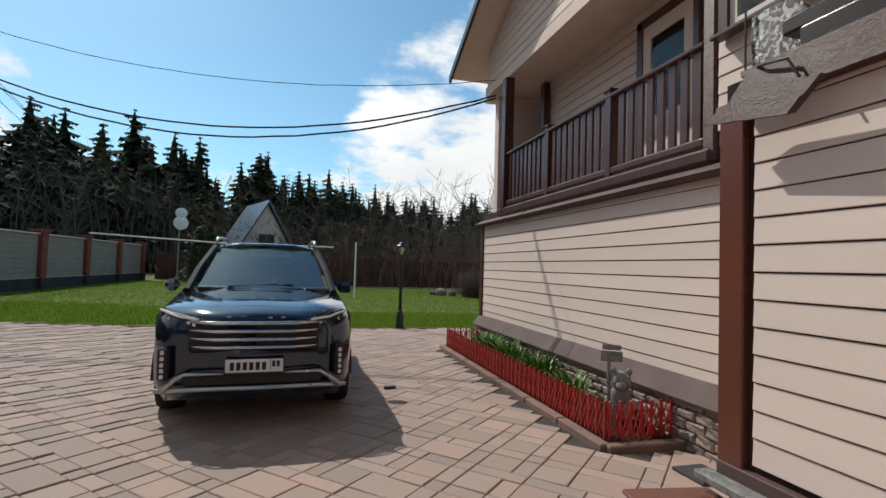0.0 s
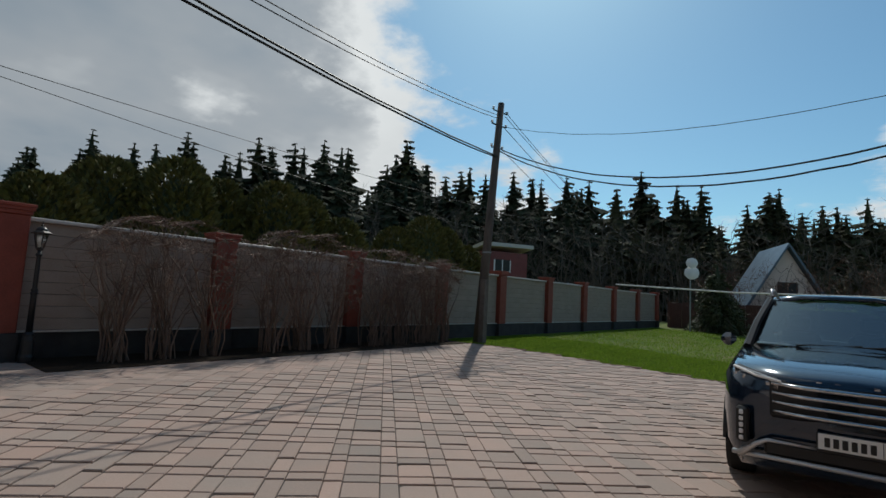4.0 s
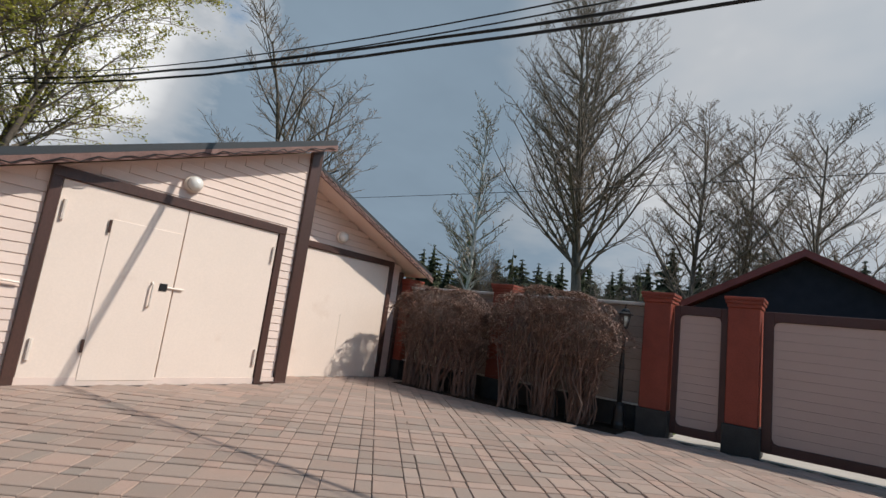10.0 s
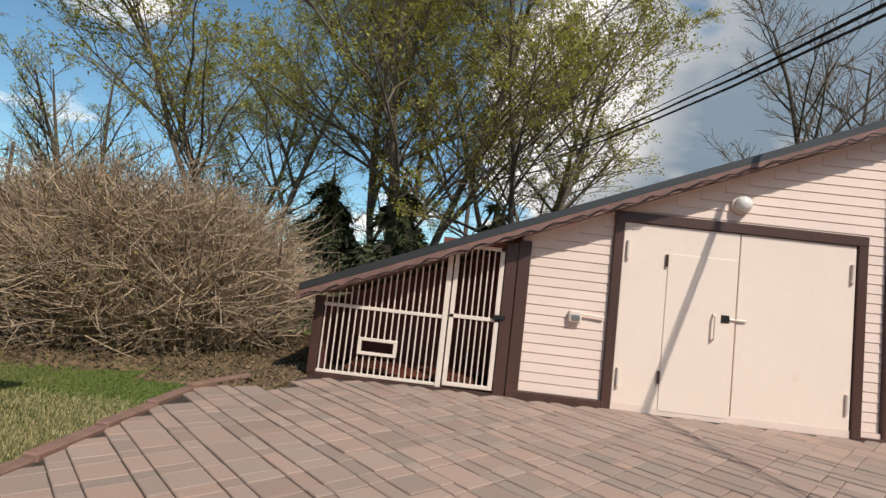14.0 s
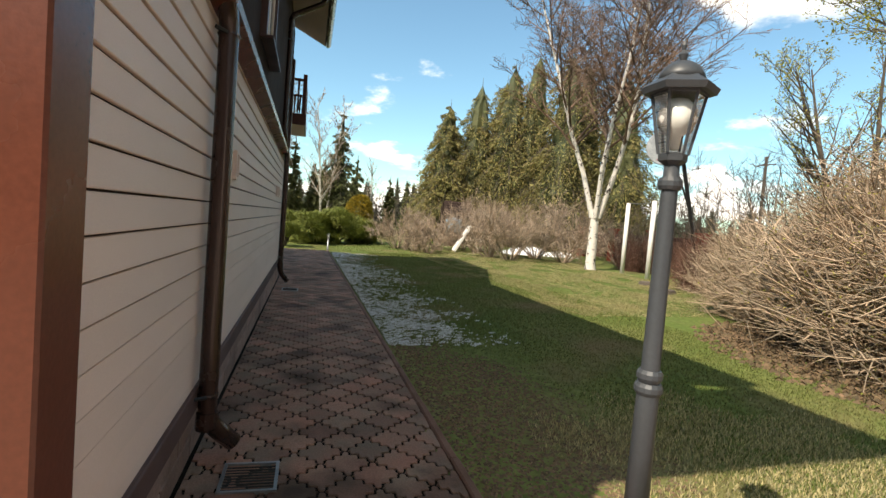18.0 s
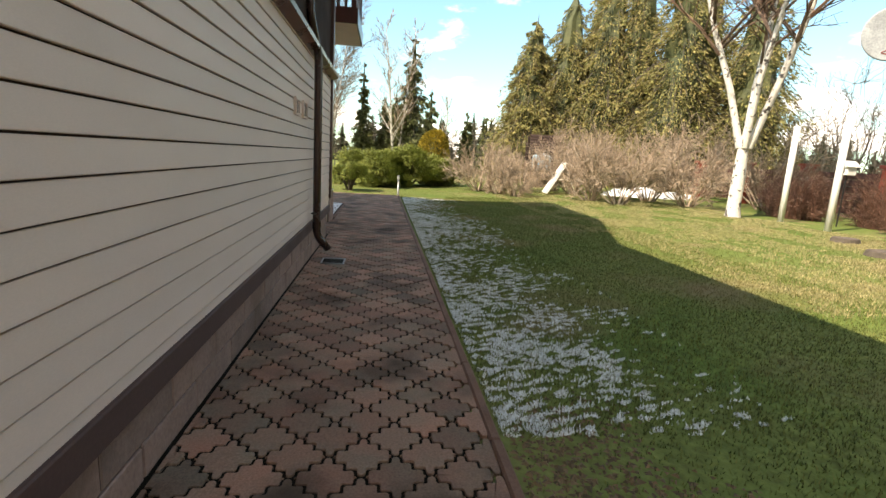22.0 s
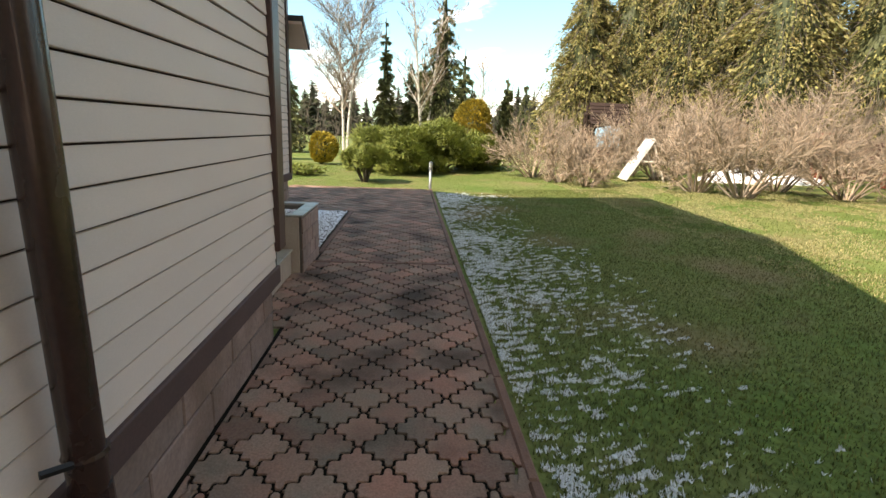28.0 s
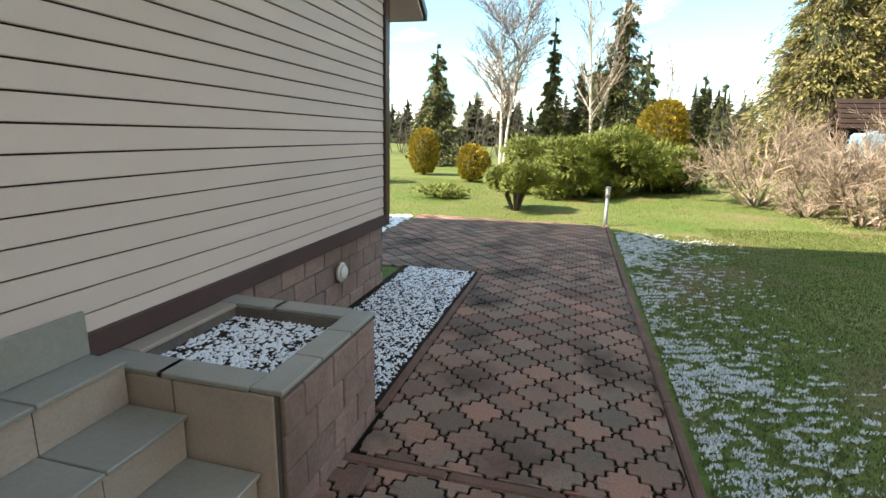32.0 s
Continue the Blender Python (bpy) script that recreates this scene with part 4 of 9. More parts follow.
prism(fascia, [(-6.51, 4.35), (-6.51, 4.455), (1.27, 1.305), (1.27, 1.20)], "y", GF - 0.02, GF + 0.012)
structure("trim_garage_fascia", "weathered red-brown fascia board", fascia, M_FASC, "trim")
bm = bmesh.new()
prism(bm, [(-6.40, 4.12), (-6.40, 4.21), (-10.15, 2.71), (-10.15, 2.62)], "y", -14.4, GF - 0.45)
structure("roof_garage_short", "dark roof slope over the side garage", bm, M_ROOF, "roof")
bm = bmesh.new()
prism(bm, [(-6.40, 4.09), (-6.40, 4.115), (-10.12, 2.63), (-10.12, 2.605)], "y", -14.3, GF - 0.47)
structure("ceiling_eaves_side_garage", "pale boarded eaves", bm, M_SOFFIT, "ceiling")
bm = bmesh.new()
prism(bm, [(-6.42, 4.02), (-6.42, 4.13), (-10.18, 2.62), (-10.18, 2.51)], "y", GF - 0.47, GF - 0.43)
structure("trim_side_garage_fascia", "brown fascia board", bm, M_FASC, "trim")
# tangled cable of a dead light string under the fascia
rnd = random.Random(4)
lights = thing("light_string", "unlit fairy-light cable sagging along the fascia", "light string", (0, 0, 0))
for (x0, z0, x1, z1, yy) in ((-6.45, 4.36, 1.2, 1.24, GF + 0.03), (-6.5, 4.05, -10.1, 2.56, GF - 0.41)):
    pts, k, n = [], 0, 90
    for k in range(n + 1):
        s = k / n
        pts.append((x0 + (x1 - x0) * s, yy + rnd.uniform(-0.01, 0.02), z0 + (z1 - z0) * s + 0.04 * abs(math.sin(k * 0.9)) - rnd.uniform(0, 0.03)))
    part("cable", tube(bmesh.new(), pts, 0.009, 4), M_CABLE, lights)

# kennel: barred front under the low end of the roof
CY = GY - 0.02
ken = thing("barred_kennel", "barred cream steel kennel front under the garage roof", "kennel", (0, CY, GZ))
part("sill", bx(-1.5, 1.08, -0.10, 0.03, -0.08, 0.02, bevel=0.006), M_BROWN, ken)
part("post", bx(0.98, 1.10, -0.08, 0.03, 0, 1.02, bevel=0.006), M_BROWN, ken)
part("post", bx(-1.50, -1.34, -0.06, 0.04, 0, 2.0, bevel=0.006), M_BROWN, ken)
part("head_board", bx(-1.34, -0.5, -0.06, 0.0, 1.86, 1.98), M_INSIDE, ken)
bar_top = lambda x: groof(x) - GZ - 0.03
for a in ((-0.60, 0.98, 0.03, 0.07), (-0.60, 0.98, 0.90, 0.945)):
    part("rail", bx(a[0], a[1], -0.02, 0.02, a[2], a[3], bevel=0.004), M_CREAMBAR, ken)
part("upright", bx(-0.66, -0.59, -0.03, 0.03, 0.02, 1.93, bevel=0.004), M_CREAMBAR, ken)
k = 0
x = -0.52
while x < 0.96:
    h = min(1.9, bar_top(x))
    for z0, z1 in (((0.04, 0.33), (0.53, h)) if -0.03 < x < 0.45 else ((0.04, h),)):
        part("bar", tube(bmesh.new(), [(x, 0, z0), (x, 0, z1)], 0.011, 6), M_CREAMBAR, ken)
    x += 0.082
gatek = part("gate", bx(-1.33, -0.68, -0.02, 0.02, 0.05, 0.10, bevel=0.004), M_CREAMBAR, ken)
for a in ((-1.33, -0.68, 0.93, 0.98), (-1.33, -0.68, 1.86, 1.91), (-1.33, -1.27, 0.05, 1.91), (-0.74, -0.68, 0.05, 1.91)):
    part("frame_bar", bx(a[0], a[1], -0.022, 0.022, a[2], a[3], bevel=0.004), M_CREAMBAR, gatek)
for k in range(6):
    x = -1.20 + k * 0.077
    part("bar", tube(bmesh.new(), [(x, 0, 0.08), (x, 0, 1.88)], 0.010, 6), M_CREAMBAR, gatek)
part("latch", bx(-1.40, -1.24, 0.02, 0.06, 0.97, 1.03, bevel=0.006), M_BLACK, gatek)
slot = part("feed_slot", bx(-0.05, 0.47, 0.0, 0.04, 0.32, 0.36, bevel=0.004), M_CREAMBAR, ken)
part("frame_bar", bx(-0.05, 0.47, 0.0, 0.04, 0.50, 0.54, bevel=0.004), M_CREAMBAR, slot)
part("frame_bar", bx(-0.05, 0.0, 0.0, 0.04, 0.36, 0.50, bevel=0.004), M_CREAMBAR, slot)
part("frame_bar", bx(0.42, 0.47, 0.0, 0.04, 0.36, 0.50, bevel=0.004), M_CREAMBAR, slot)
bm = bmesh.new()
prism(bm, [(-1.5, GZ - 0.1), (1.0, GZ - 0.1), (1.0, groof(1.0) - 0.04), (-1.5, groof(-1.5) - 0.04)], "y", -9.85, -9.75)
structure("wall_kennel_back", "dark red-brown boarded kennel back", bm, M_INSIDE)
structure("wall_kennel_side", "dark boarded kennel side", bx(1.0, 1.06, -10.5, GY - 0.1, GZ - 0.1, 1.25), M_INSIDE)
structure("wall_kennel_inner", "dark boarded kennel side", bx(-1.6, -1.52, -10.5, GY - 0.24, GZ - 0.1, 2.4), M_INSIDE)
structure("floor_kennel", "dusty kennel floor", bx(-1.52, 1.0, -10.5, GY - 0.12, GZ - 0.05, GZ + 0.02), M_SOIL, "floor")
board = thing("wooden_pallet", "reddish boards lying on the kennel floor", "pallet", (-0.2, GY - 0.55, GZ + 0.02))
for k in range(5):
    part("slat", bx(-0.9, 0.85, -0.36 + 0.15 * k, -0.24 + 0.15 * k, 0.05, 0.10, bevel=0.004), M_REDBR, board)
for k in (-0.7, 0, 0.65):
    part("runner", bx(k, k + 0.09, -0.36, 0.36, 0, 0.05), M_REDBR, board)

# ---- the street fence and the gates ----
FX = -9.95


def pillar(x, y, top, w=0.42, group="fence pillars"):
    z = ground(x, y)
    p = thing("fence_pillar", "red brick pillar with a stepped cap", "pillar", (x, y, z), group=group)
    h = top - z
    part("foot", bx(-w / 2 - 0.03, w / 2 + 0.03, -w / 2 - 0.03, w / 2 + 0.03, -0.1, 0.42, bevel=0.01), M_PLINTH, p, "dark grey foot")
    part("shaft", bx(-w / 2, w / 2, -w / 2, w / 2, 0.42, h - 0.16, bevel=0.012), M_BRICK, p)
    for a, b, e in ((0.015, h - 0.16, h - 0.10), (0.035, h - 0.10, h - 0.05), (0.05, h - 0.05, h)):
        part("cap", bx(-w / 2 - a, w / 2 + a, -w / 2 - a, w / 2 + a, b, e, bevel=0.006), M_BRICK, p)
    return p


for y in (-3.40, -2.18, 1.55):
    pillar(FX, y, 2.53, group="gate pillars")


def fence_panel(y0, y1, top=2.36, name="fence_wall", x=FX):
    z = ground(x, (y0 + y1) / 2)
    f = thing(name, "beige block fence bay on a dark plinth with a pale cap", "fence", (x, 0, z), group="fence bays")
    part("plinth", bx(-0.10, 0.10, y0, y1, -0.1, 0.42, bevel=0.008), M_PLINTH, f)
    part("drip_edge", bx(-0.12, 0.13, y0, y1, 0.42, 0.445), M_CAP, f)
    h = top - z
    n = 9
    row = (h - 0.06 - 0.445) / n
    for k in range(n):
        part("block_course", bx(-0.06, 0.06, y0 + 0.003, y1 - 0.003, 0.445 + k * row + 0.003, 0.445 + (k + 1) * row - 0.003, bevel=0.006), M_FENCE, f)
    part("core", bx(-0.045, 0.045, y0, y1, 0.4, h - 0.06), M_MORTAR, f)
    part("cap", bx(-0.13, 0.13, y0, y1, h - 0.06, h, bevel=0.01), M_CAP, f)


ys = [1.76, 4.77, 8.10, 11.54, 14.9, 18.55, 22.15, 26.05, 30.0, 33.9]
for a, b in zip(ys, ys[1:]):
    fence_panel(a + (0.0 if a == 1.76 else 0.21), b - 0.21)
    pillar(FX, b, 2.50)
for a, b in ((-3.61, -6.35), (-6.35, -9.05), (-9.05, -11.8)):
    fence_panel(b + 0.21, a - (0.0 if a == -3.61 else 0.21))
    pillar(FX, b, 2.52)


def gate(name, label, y0, y1, leaves, fw=0.13):
    """Boarded steel leaves with broad frames and rounded inner corners."""
    g = thing(name, label, "gate", (FX + 0.02, 0, ground(FX, 0)))
    w = (y1 - y0) / leaves
    for k in range(leaves):
        a, b = y0 + k * w + 0.012, y0 + (k + 1) * w - 0.012
        leaf = part("gate_frame", bx(-0.035, 0.035, a, a + fw, 0.10, 2.10, bevel=0.006), M_GFRAME, g)
        for q in ((b - fw, b, 0.10, 2.10), (a + fw, b - fw, 1.96, 2.10), (a + fw, b - fw, 0.10, 0.235)):
            part("frame_bar", bx(-0.035, 0.035, *q, bevel=0.006), M_GFRAME, leaf)
        n = 13
        for r in range(n):
            z0 = 0.235 + r * (1.725 / n)
            part("panel_board", bx(-0.012, 0.012, a + fw, b - fw, z0 + 0.0008, z0 + 1.725 / n - 0.0008, bevel=0.002), M_GPANEL, leaf)
        for cy, sy in ((a + fw, 1), (b - fw, -1)):
            for cz, sz in ((0.235, 1), (1.96, -1)):
                bm = bmesh.new()
                prism(bm, [(cy, cz), (cy + sy * 0.08, cz), (cy + sy * 0.024, cz + sz * 0.024), (cy, cz + sz * 0.08)], "x", -0.02, 0.022)
                part("corner_gusset", bm, M_GFRAME, leaf)
    return g


gate("driveway_gate", "brown steel double gate with beige boarding, closed", -1.96, 1.335, 2)
gate("wicket_gate", "narrow brown steel gate with beige boarding, closed", -3.185, -2.395, 1, 0.09)
structure("driveway_sill", "pale concrete strip under the gate", bx(FX - 2.0, FX + 0.1, -3.2, 1.4, 0.2, 0.262), M_CAP, "kerb")
bolt = thing("drop_bolt", "steel drop bolt at the foot of the gate", "bolt", (FX + 0.07, -0.27, 0.26))
part("rod", tube(bmesh.new(), [(0, 0, 0.0), (0, 0, 0.55)], 0.012, 6), M_GRATE, bolt)


def lantern(at, label, mat, height, head=1.0, tall_base=True):
    """A street lantern: fluted column, collar rings, glazed hexagonal head, opal bulb."""
    s = head
    l = thing("street_lamp", label, "street lamp", at)
    z = height - 0.56 * s
    part("foot", lathe(bmesh.new(), [(0.105, -0.05), (0.105, 0.10), (0.09, 0.14), (0.08, 0.34), (0.065, 0.39), (0.068, 0.42), (0.046, 0.45)], 16), mat, l)
    part("column", lathe(bmesh.new(), [(0.042, 0.44), (0.037, 0.98), (0.031, 1.04), (0.027, z - 0.1), (0.025, z)], 16), mat, l, smooth=True)
    for zz, r in ((0.41, 0.07), (1.0, 0.047), (1.045, 0.043), (z - 0.06, 0.04)):
        part("collar", lathe(bmesh.new(), [(r * 0.85, zz - 0.02), (r, zz - 0.008), (r, zz + 0.008), (r * 0.85, zz + 0.02)], 14), mat, l)
    h = part("head", lathe(bmesh.new(), [(0.032 * s, z), (0.06 * s, z + 0.02 * s), (0.062 * s, z + 0.05 * s), (0.03 * s, z + 0.06 * s)], 6), mat, l)
    b0, b1, r0, r1 = z + 0.05 * s, z + 0.33 * s, 0.062 * s, 0.115 * s
    for k in range(6):
        a = math.pi / 3 * k
        part("glazing_bar", tube(bmesh.new(), [(r0 * math.cos(a), r0 * math.sin(a), b0), (r1 * math.cos(a), r1 * math.sin(a), b1)], 0.007 * s, 5), mat, h)
        a2 = a + math.pi / 3
        bm = bmesh.new()
        vs = [bm.verts.new(p) for p in ((r0 * math.cos(a), r0 * math.sin(a), b0), (r0 * math.cos(a2), r0 * math.sin(a2), b0), (r1 * math.cos(a2), r1 * math.sin(a2), b1), (r1 * math.cos(a), r1 * math.sin(a), b1))]
        bm.faces.new(vs)
        bmesh.ops.solidify(bm, geom=bm.faces[:], thickness=0.003)
        p = part("pane", bm, M_GLASS, h)
        p.visible_shadow = False
    part("roof", lathe(bmesh.new(), [(0.150 * s, b1 - 0.022 * s), (0.162 * s, b1 + 0.004 * s), (0.100 * s, b1 + 0.045 * s), (0.060 * s, b1 + 0.050 * s)], 6), mat, h)
    part("dome", lathe(bmesh.new(), [(0.098 * s, b1 + 0.035 * s), (0.094 * s, b1 + 0.062 * s), (0.076 * s, b1 + 0.092 * s), (0.046 * s, b1 + 0.113 * s), (0.012 * s, b1 + 0.125 * s)], 16), mat, h, smooth=True)
    part("roof_rim", lathe(bmesh.new(), [(0.118 * s, b1 - 0.03 * s), (0.122 * s, b1 - 0.012 * s), (0.118 * s, b1 + 0.006 * s)], 6), mat, h)
    part("finial", lathe(bmesh.new(), [(0.012 * s, b1 + 0.12 * s), (0.022 * s, b1 + 0.15 * s), (0.008 * s, b1 + 0.17 * s), (0.012 * s, b1 + 0.19 * s), (0.002 * s, b1 + 0.22 * s)], 10), mat, h)
    part("bulb", lathe(bmesh.new(), [(0.02 * s, b0 + 0.02 * s), (0.028 * s, b0 + 0.08 * s), (0.066 * s, b0 + 0.10 * s), (0.082 * s, b0 + 0.15 * s), (0.076 * s, b0 + 0.20 * s), (0.045 * s, b0 + 0.235 * s), (0.01 * s, b0 + 0.245 * s)], 16), M_OPAL, h, "opal glass bulb, unlit", smooth=True)
    return l


lantern((2.48, -3.62, ground(2.46, -3.58)), "grey cast lamp post with a glazed lantern beside the path", M_LAMPGREY, 2.18, 0.76)
lantern((2.13, 11.96, 0), "black cast lamp post with a small lantern at the lawn's edge", M_BLACK, 2.18, 0.8)
for y in (1.87, -3.86):
    lantern((FX + 0.36, y, ground(FX, y)), "black lamp post with a lantern beside the gate", M_BLACK, 2.05, 0.78)

# the neighbour's navy gable behind the gates
nb = thing("neighbour_house", "navy gabled house with a dark red roof across the street", "house", (-19.5, -1.78, 0.2))
bm = bmesh.new()
prism(bm, [(-5.3, 0), (5.3, 0), (5.3, 1.90), (0, 4.70), (-5.3, 1.90)], "x", -6, 0)
part("wall", bm, M_NAVY, nb)
for s in (-1, 1):
    bm = bmesh.new()
    prism(bm, [(0, 4.74), (0, 4.96), (s * 5.9, 1.84), (s * 5.9, 1.62)], "x", -6.4, 0.45)
    part("roof", bm, M_REDROOF, nb)

# ---- courtyard, path, beds and stairs ----
def yard(x, y):
    """Inside the paved courtyard."""
    if x < -9.72 or y < (-8.42 if x > -6.4 else -9.15) or y > 11.7 + 0.06 * x:
        return False
    if y < -3.45:
        return x < 1.98 - 0.0 * y and not (x > 1.1 and y < -7.6)
    if y < 2.35:
        return x < 2.28
    if y < 3.66:
        return x < 3.28
    if y < 9.1:
        return x < 2.38
    return x < 3.9


def path_zone(x, y):
    if 2.28 < x <= 13.6:
        return -3.43 < y < -1.88
    if 13.6 < x <= 15.65:
        return -3.43 < y < -1.60
    if 15.65 < x <= 19.39:
        return -3.40 < y < -1.74
    return 19.39 < x < 23.5 and -3.35 < y < 0.3


sheet("courtyard_bed", "dark sand between the courtyard pavers", "paving", steps(-9.75, 4.0, 0.125), steps(-9.25, 12.25, 0.125), M_JOINT, 0.012, yard)
sheet("path_bed", "dark mossy sand between the path pavers", "paving", steps(2.25, 23.5, 0.125), steps(-3.5, 1.25, 0.125), M_JOINT2, 0.012, path_zone)


def kerb(name, pts, mat, w=0.08, h=0.05, piece=1.0, label="low concrete kerb"):
    k = tagged(new(name), label, "kerb", kind="structure")
    for (x0, y0), (x1, y1) in zip(pts, pts[1:]):
        length = math.hypot(x1 - x0, y1 - y0)
        n = max(1, round(length / piece))
        ang = math.degrees(math.atan2(y1 - y0, x1 - x0))
        me = mesh_of(bx(0.004, length / n - 0.004, -w / 2, w / 2, -0.08, h, bevel=0.012), mat, name="kerb_stone")
        for i in range(n):
            x, y = x0 + (x1 - x0) * i / n, y0 + (y1 - y0) * i / n
            ob = new("kerb_stone", me)
            ob.parent = k
            ob.matrix_basis = pose(x, y, ground(x + (x1 - x0) / n / 2, y + (y1 - y0) / n / 2), 0, 0, ang)


kerb("kerb_path", [(2.05, -3.47), (23.55, -3.42)], M_KERB2, 0.06, 0.035, label="brown-grey kerb between path and lawn")
kerb("kerb_path_cross", [(15.65, -3.4), (15.65, -1.72)], M_KERB2, 0.07, 0.024, 0.6, label="kerb laid across the path")
kerb("kerb_path_bed", [(16.1, -1.74), (19.39, -1.74), (19.39, -0.7)], M_KERB2, 0.06, 0.03, label="kerb round the snowy bed")
kerb("kerb_lawn", [(2.02, -3.5), (2.0, -5.2), (2.05, -7.3), (1.75, -8.2)], M_KERB, 0.12, 0.06, 0.8, label="reddish kerb between courtyard and lawn")
kerb("kerb_north", [(-9.6, 11.15), (-4.0, 11.5), (3.9, 11.97)], M_KERB, 0.08, 0.03, label="kerb at the north lawn")
kerb("kerb_flower_bed", [(3.2, 3.72), (2.44, 3.72), (2.42, 9.05), (3.2, 9.05)], M_KERB, 0.10, 0.07, 0.75, label="reddish kerb round the flower bed")
structure("soil_flower_bed", "dark soil of the flower bed", bx(2.47, 3.32, 3.76, 9.0, -0.1, 0.055), M_SOIL, "soil")
structure("soil_hedge_street", "leaf-strewn soil under the clipped hedge", bx(FX + 0.1, FX + 1.45, 1.85, 11.2, 0.0, 0.285), M_SOIL, "soil")
structure("soil_hedge_garage", "leaf-strewn soil under the hedge", bx(FX + 0.1, FX + 0.95, -8.3, -3.7, 0.0, 0.285), M_SOIL, "soil")

# stairs of tiles
st = structure("stairs_core", "mortar core of the entrance stairs", bx(13.62, 15.11, -1.60, YE2, -0.3, 0.06), M_MORTAR, "stairs")
treads = ((-1.63, -1.30, 0.18), (-1.305, -1.03, 0.38), (-1.035, -0.81, 0.58))
for k, (y0, y1, z) in enumerate(treads):
    part("step_core", bx(13.62, 15.11, y0 + 0.03, YE2, -0.2, z - 0.022), M_MORTAR, st)
    for i in range(4):
        x0 = 13.62 + 1.49 * i / 4
        part("tread_tile", bx(x0 + 0.002, x0 + 0.370, y0 - 0.012, y1 + 0.02, z - 0.02, z, bevel=0.004), M_TILE, st)
        part("riser_tile", bx(x0 + 0.002, x0 + 0.370, y0 + 0.012, y0 + 0.028, (treads[k - 1][2] if k else -0.12) + 0.003, z - 0.022), M_TILE2, st)
for i in range(4):
    x0 = 13.62 + 1.49 * i / 4
    part("base_tile", bx(x0 + 0.002, x0 + 0.370, YE2 - 0.055, YE2 - 0.037, 0.582, 0.77, bevel=0.003), M_TILE, st)

# planter with tile cap
pl = thing("stone_planter", "clinker planter with a tile cap, filled with snowy soil", "planter", (15.135, -1.725, 0))
PW, PD, PT = 0.92, 0.90, 0.52
for a in ((0, PW, 0, 0.14), (0, 0.14, 0.14, PD), (PW - 0.14, PW, 0.14, PD), (0.14, PW - 0.14, PD - 0.12, PD)):
    part("wall", bx(*a, -0.3, PT), M_MORTAR, pl)
front = part("front_face", bx(0, PW, -0.004, 0.004, -0.2, PT), M_MORTAR, pl)
rnd = random.Random(3)
for r in range(4):
    x = -0.1 * (r % 2)
    while x < PW - 0.03:
        lo, hi = max(0.0, x), min(PW, x + 0.26)
        part("clinker", bx(lo + 0.004, hi - 0.004, -0.014 - rnd.uniform(0, 0.006), 0.0, -0.16 + r * 0.165 + 0.004, -0.16 + (r + 1) * 0.165 - 0.004, bevel=0.005), M_STONE2, front)
        x += 0.26
for r in range(2):
    part("side_tile", bx(-0.016, -0.002, 0.02 + 0.47 * r, 0.02 + 0.46 * (r + 1), -0.1, PT - 0.004, bevel=0.003), M_TILE2, pl)
for i in range(3):
    part("cap_tile", bx(PW * i / 3 + 0.003 - (0.015 if i == 0 else 0), PW * (i + 1) / 3 - 0.003, -0.02, 0.12, PT, PT + 0.022, bevel=0.004), M_TILE, pl)
for i in range(2):
    part("cap_tile", bx(-0.018, 0.12, 0.125 + 0.4 * i, 0.155 + 0.4 * (i + 1), PT, PT + 0.022, bevel=0.004), M_TILE, pl)
    part("cap_tile", bx(PW - 0.12, PW + 0.015, 0.125 + 0.4 * i, 0.155 + 0.4 * (i + 1), PT, PT + 0.022, bevel=0.004), M_TILE, pl)
part("cap_tile", bx(0.125, PW - 0.125, PD - 0.12, PD - 0.01, PT, PT + 0.022, bevel=0.004), M_TILE2, pl)
part("soil", bx(0.13, PW - 0.13, 0.13, PD - 0.11, 0.1, PT - 0.05), M_SOIL, pl)
structure("soil_wall_bed", "dark soil of the wall bed", bx(16.08, 19.36, -1.71, YE2 + 0.03, -0.3, -0.10), M_SOIL, "soil")


def snow_clumps(name, label, x0, x1, y0, y1, z, count, seed, size=0.05, cover=None, sz=(0.25, 0.7), mat=None, sides=6):
    """Crumbs of old snow on a surface, each a small uneven mound."""
    rnd = random.Random(seed)
    verts, faces = [], []
    for _ in range(count):
        x, y = rnd.uniform(x0, x1), rnd.uniform(y0, y1)
        if cover and not cover(x, y, rnd):
            continue
        r = size * rnd.uniform(0.4, 1.3)
        zz = z(x, y) if callable(z) else z
        b = len(verts)
        n = sides
        a0 = rnd.uniform(0, 6.28)
        el = rnd.uniform(0.6, 1.6)
        for k in range(n):
            a = a0 + 2 * math.pi * k / n
            q = r * rnd.uniform(0.7, 1.25)
            verts.append((x + q * math.cos(a) * el, y + q * math.sin(a), zz - 0.004))
        verts.append((x + r * 0.1, y, zz + r * rnd.uniform(*sz)))
        for k in range(n):
            faces.append((b + k, b + (k + 1) % n, b + n))
    me = bpy.data.meshes.new(name)
    me.from_pydata(verts, [], faces)
    me.materials.append(mat or M_SNOW)
    return tagged(new(name, me), label, "snow", kind="stuff")


snow_clumps("snow_planter", "patchy old snow on the planter soil", 15.28, 15.92, -1.58, -0.95, PT - 0.05, 1500, 5, 0.016)
snow_clumps("snow_bed", "patchy old snow on the wall bed", 16.12, 19.33, -1.68, -0.85, -0.10, 7000, 6, 0.017)
snow_clumps("snow_corner", "old snow at the house corner", 19.5, 23.2, 0.35, 1.2, lambda x, y: ground(x, y) + 0.02, 260, 7, 0.07)

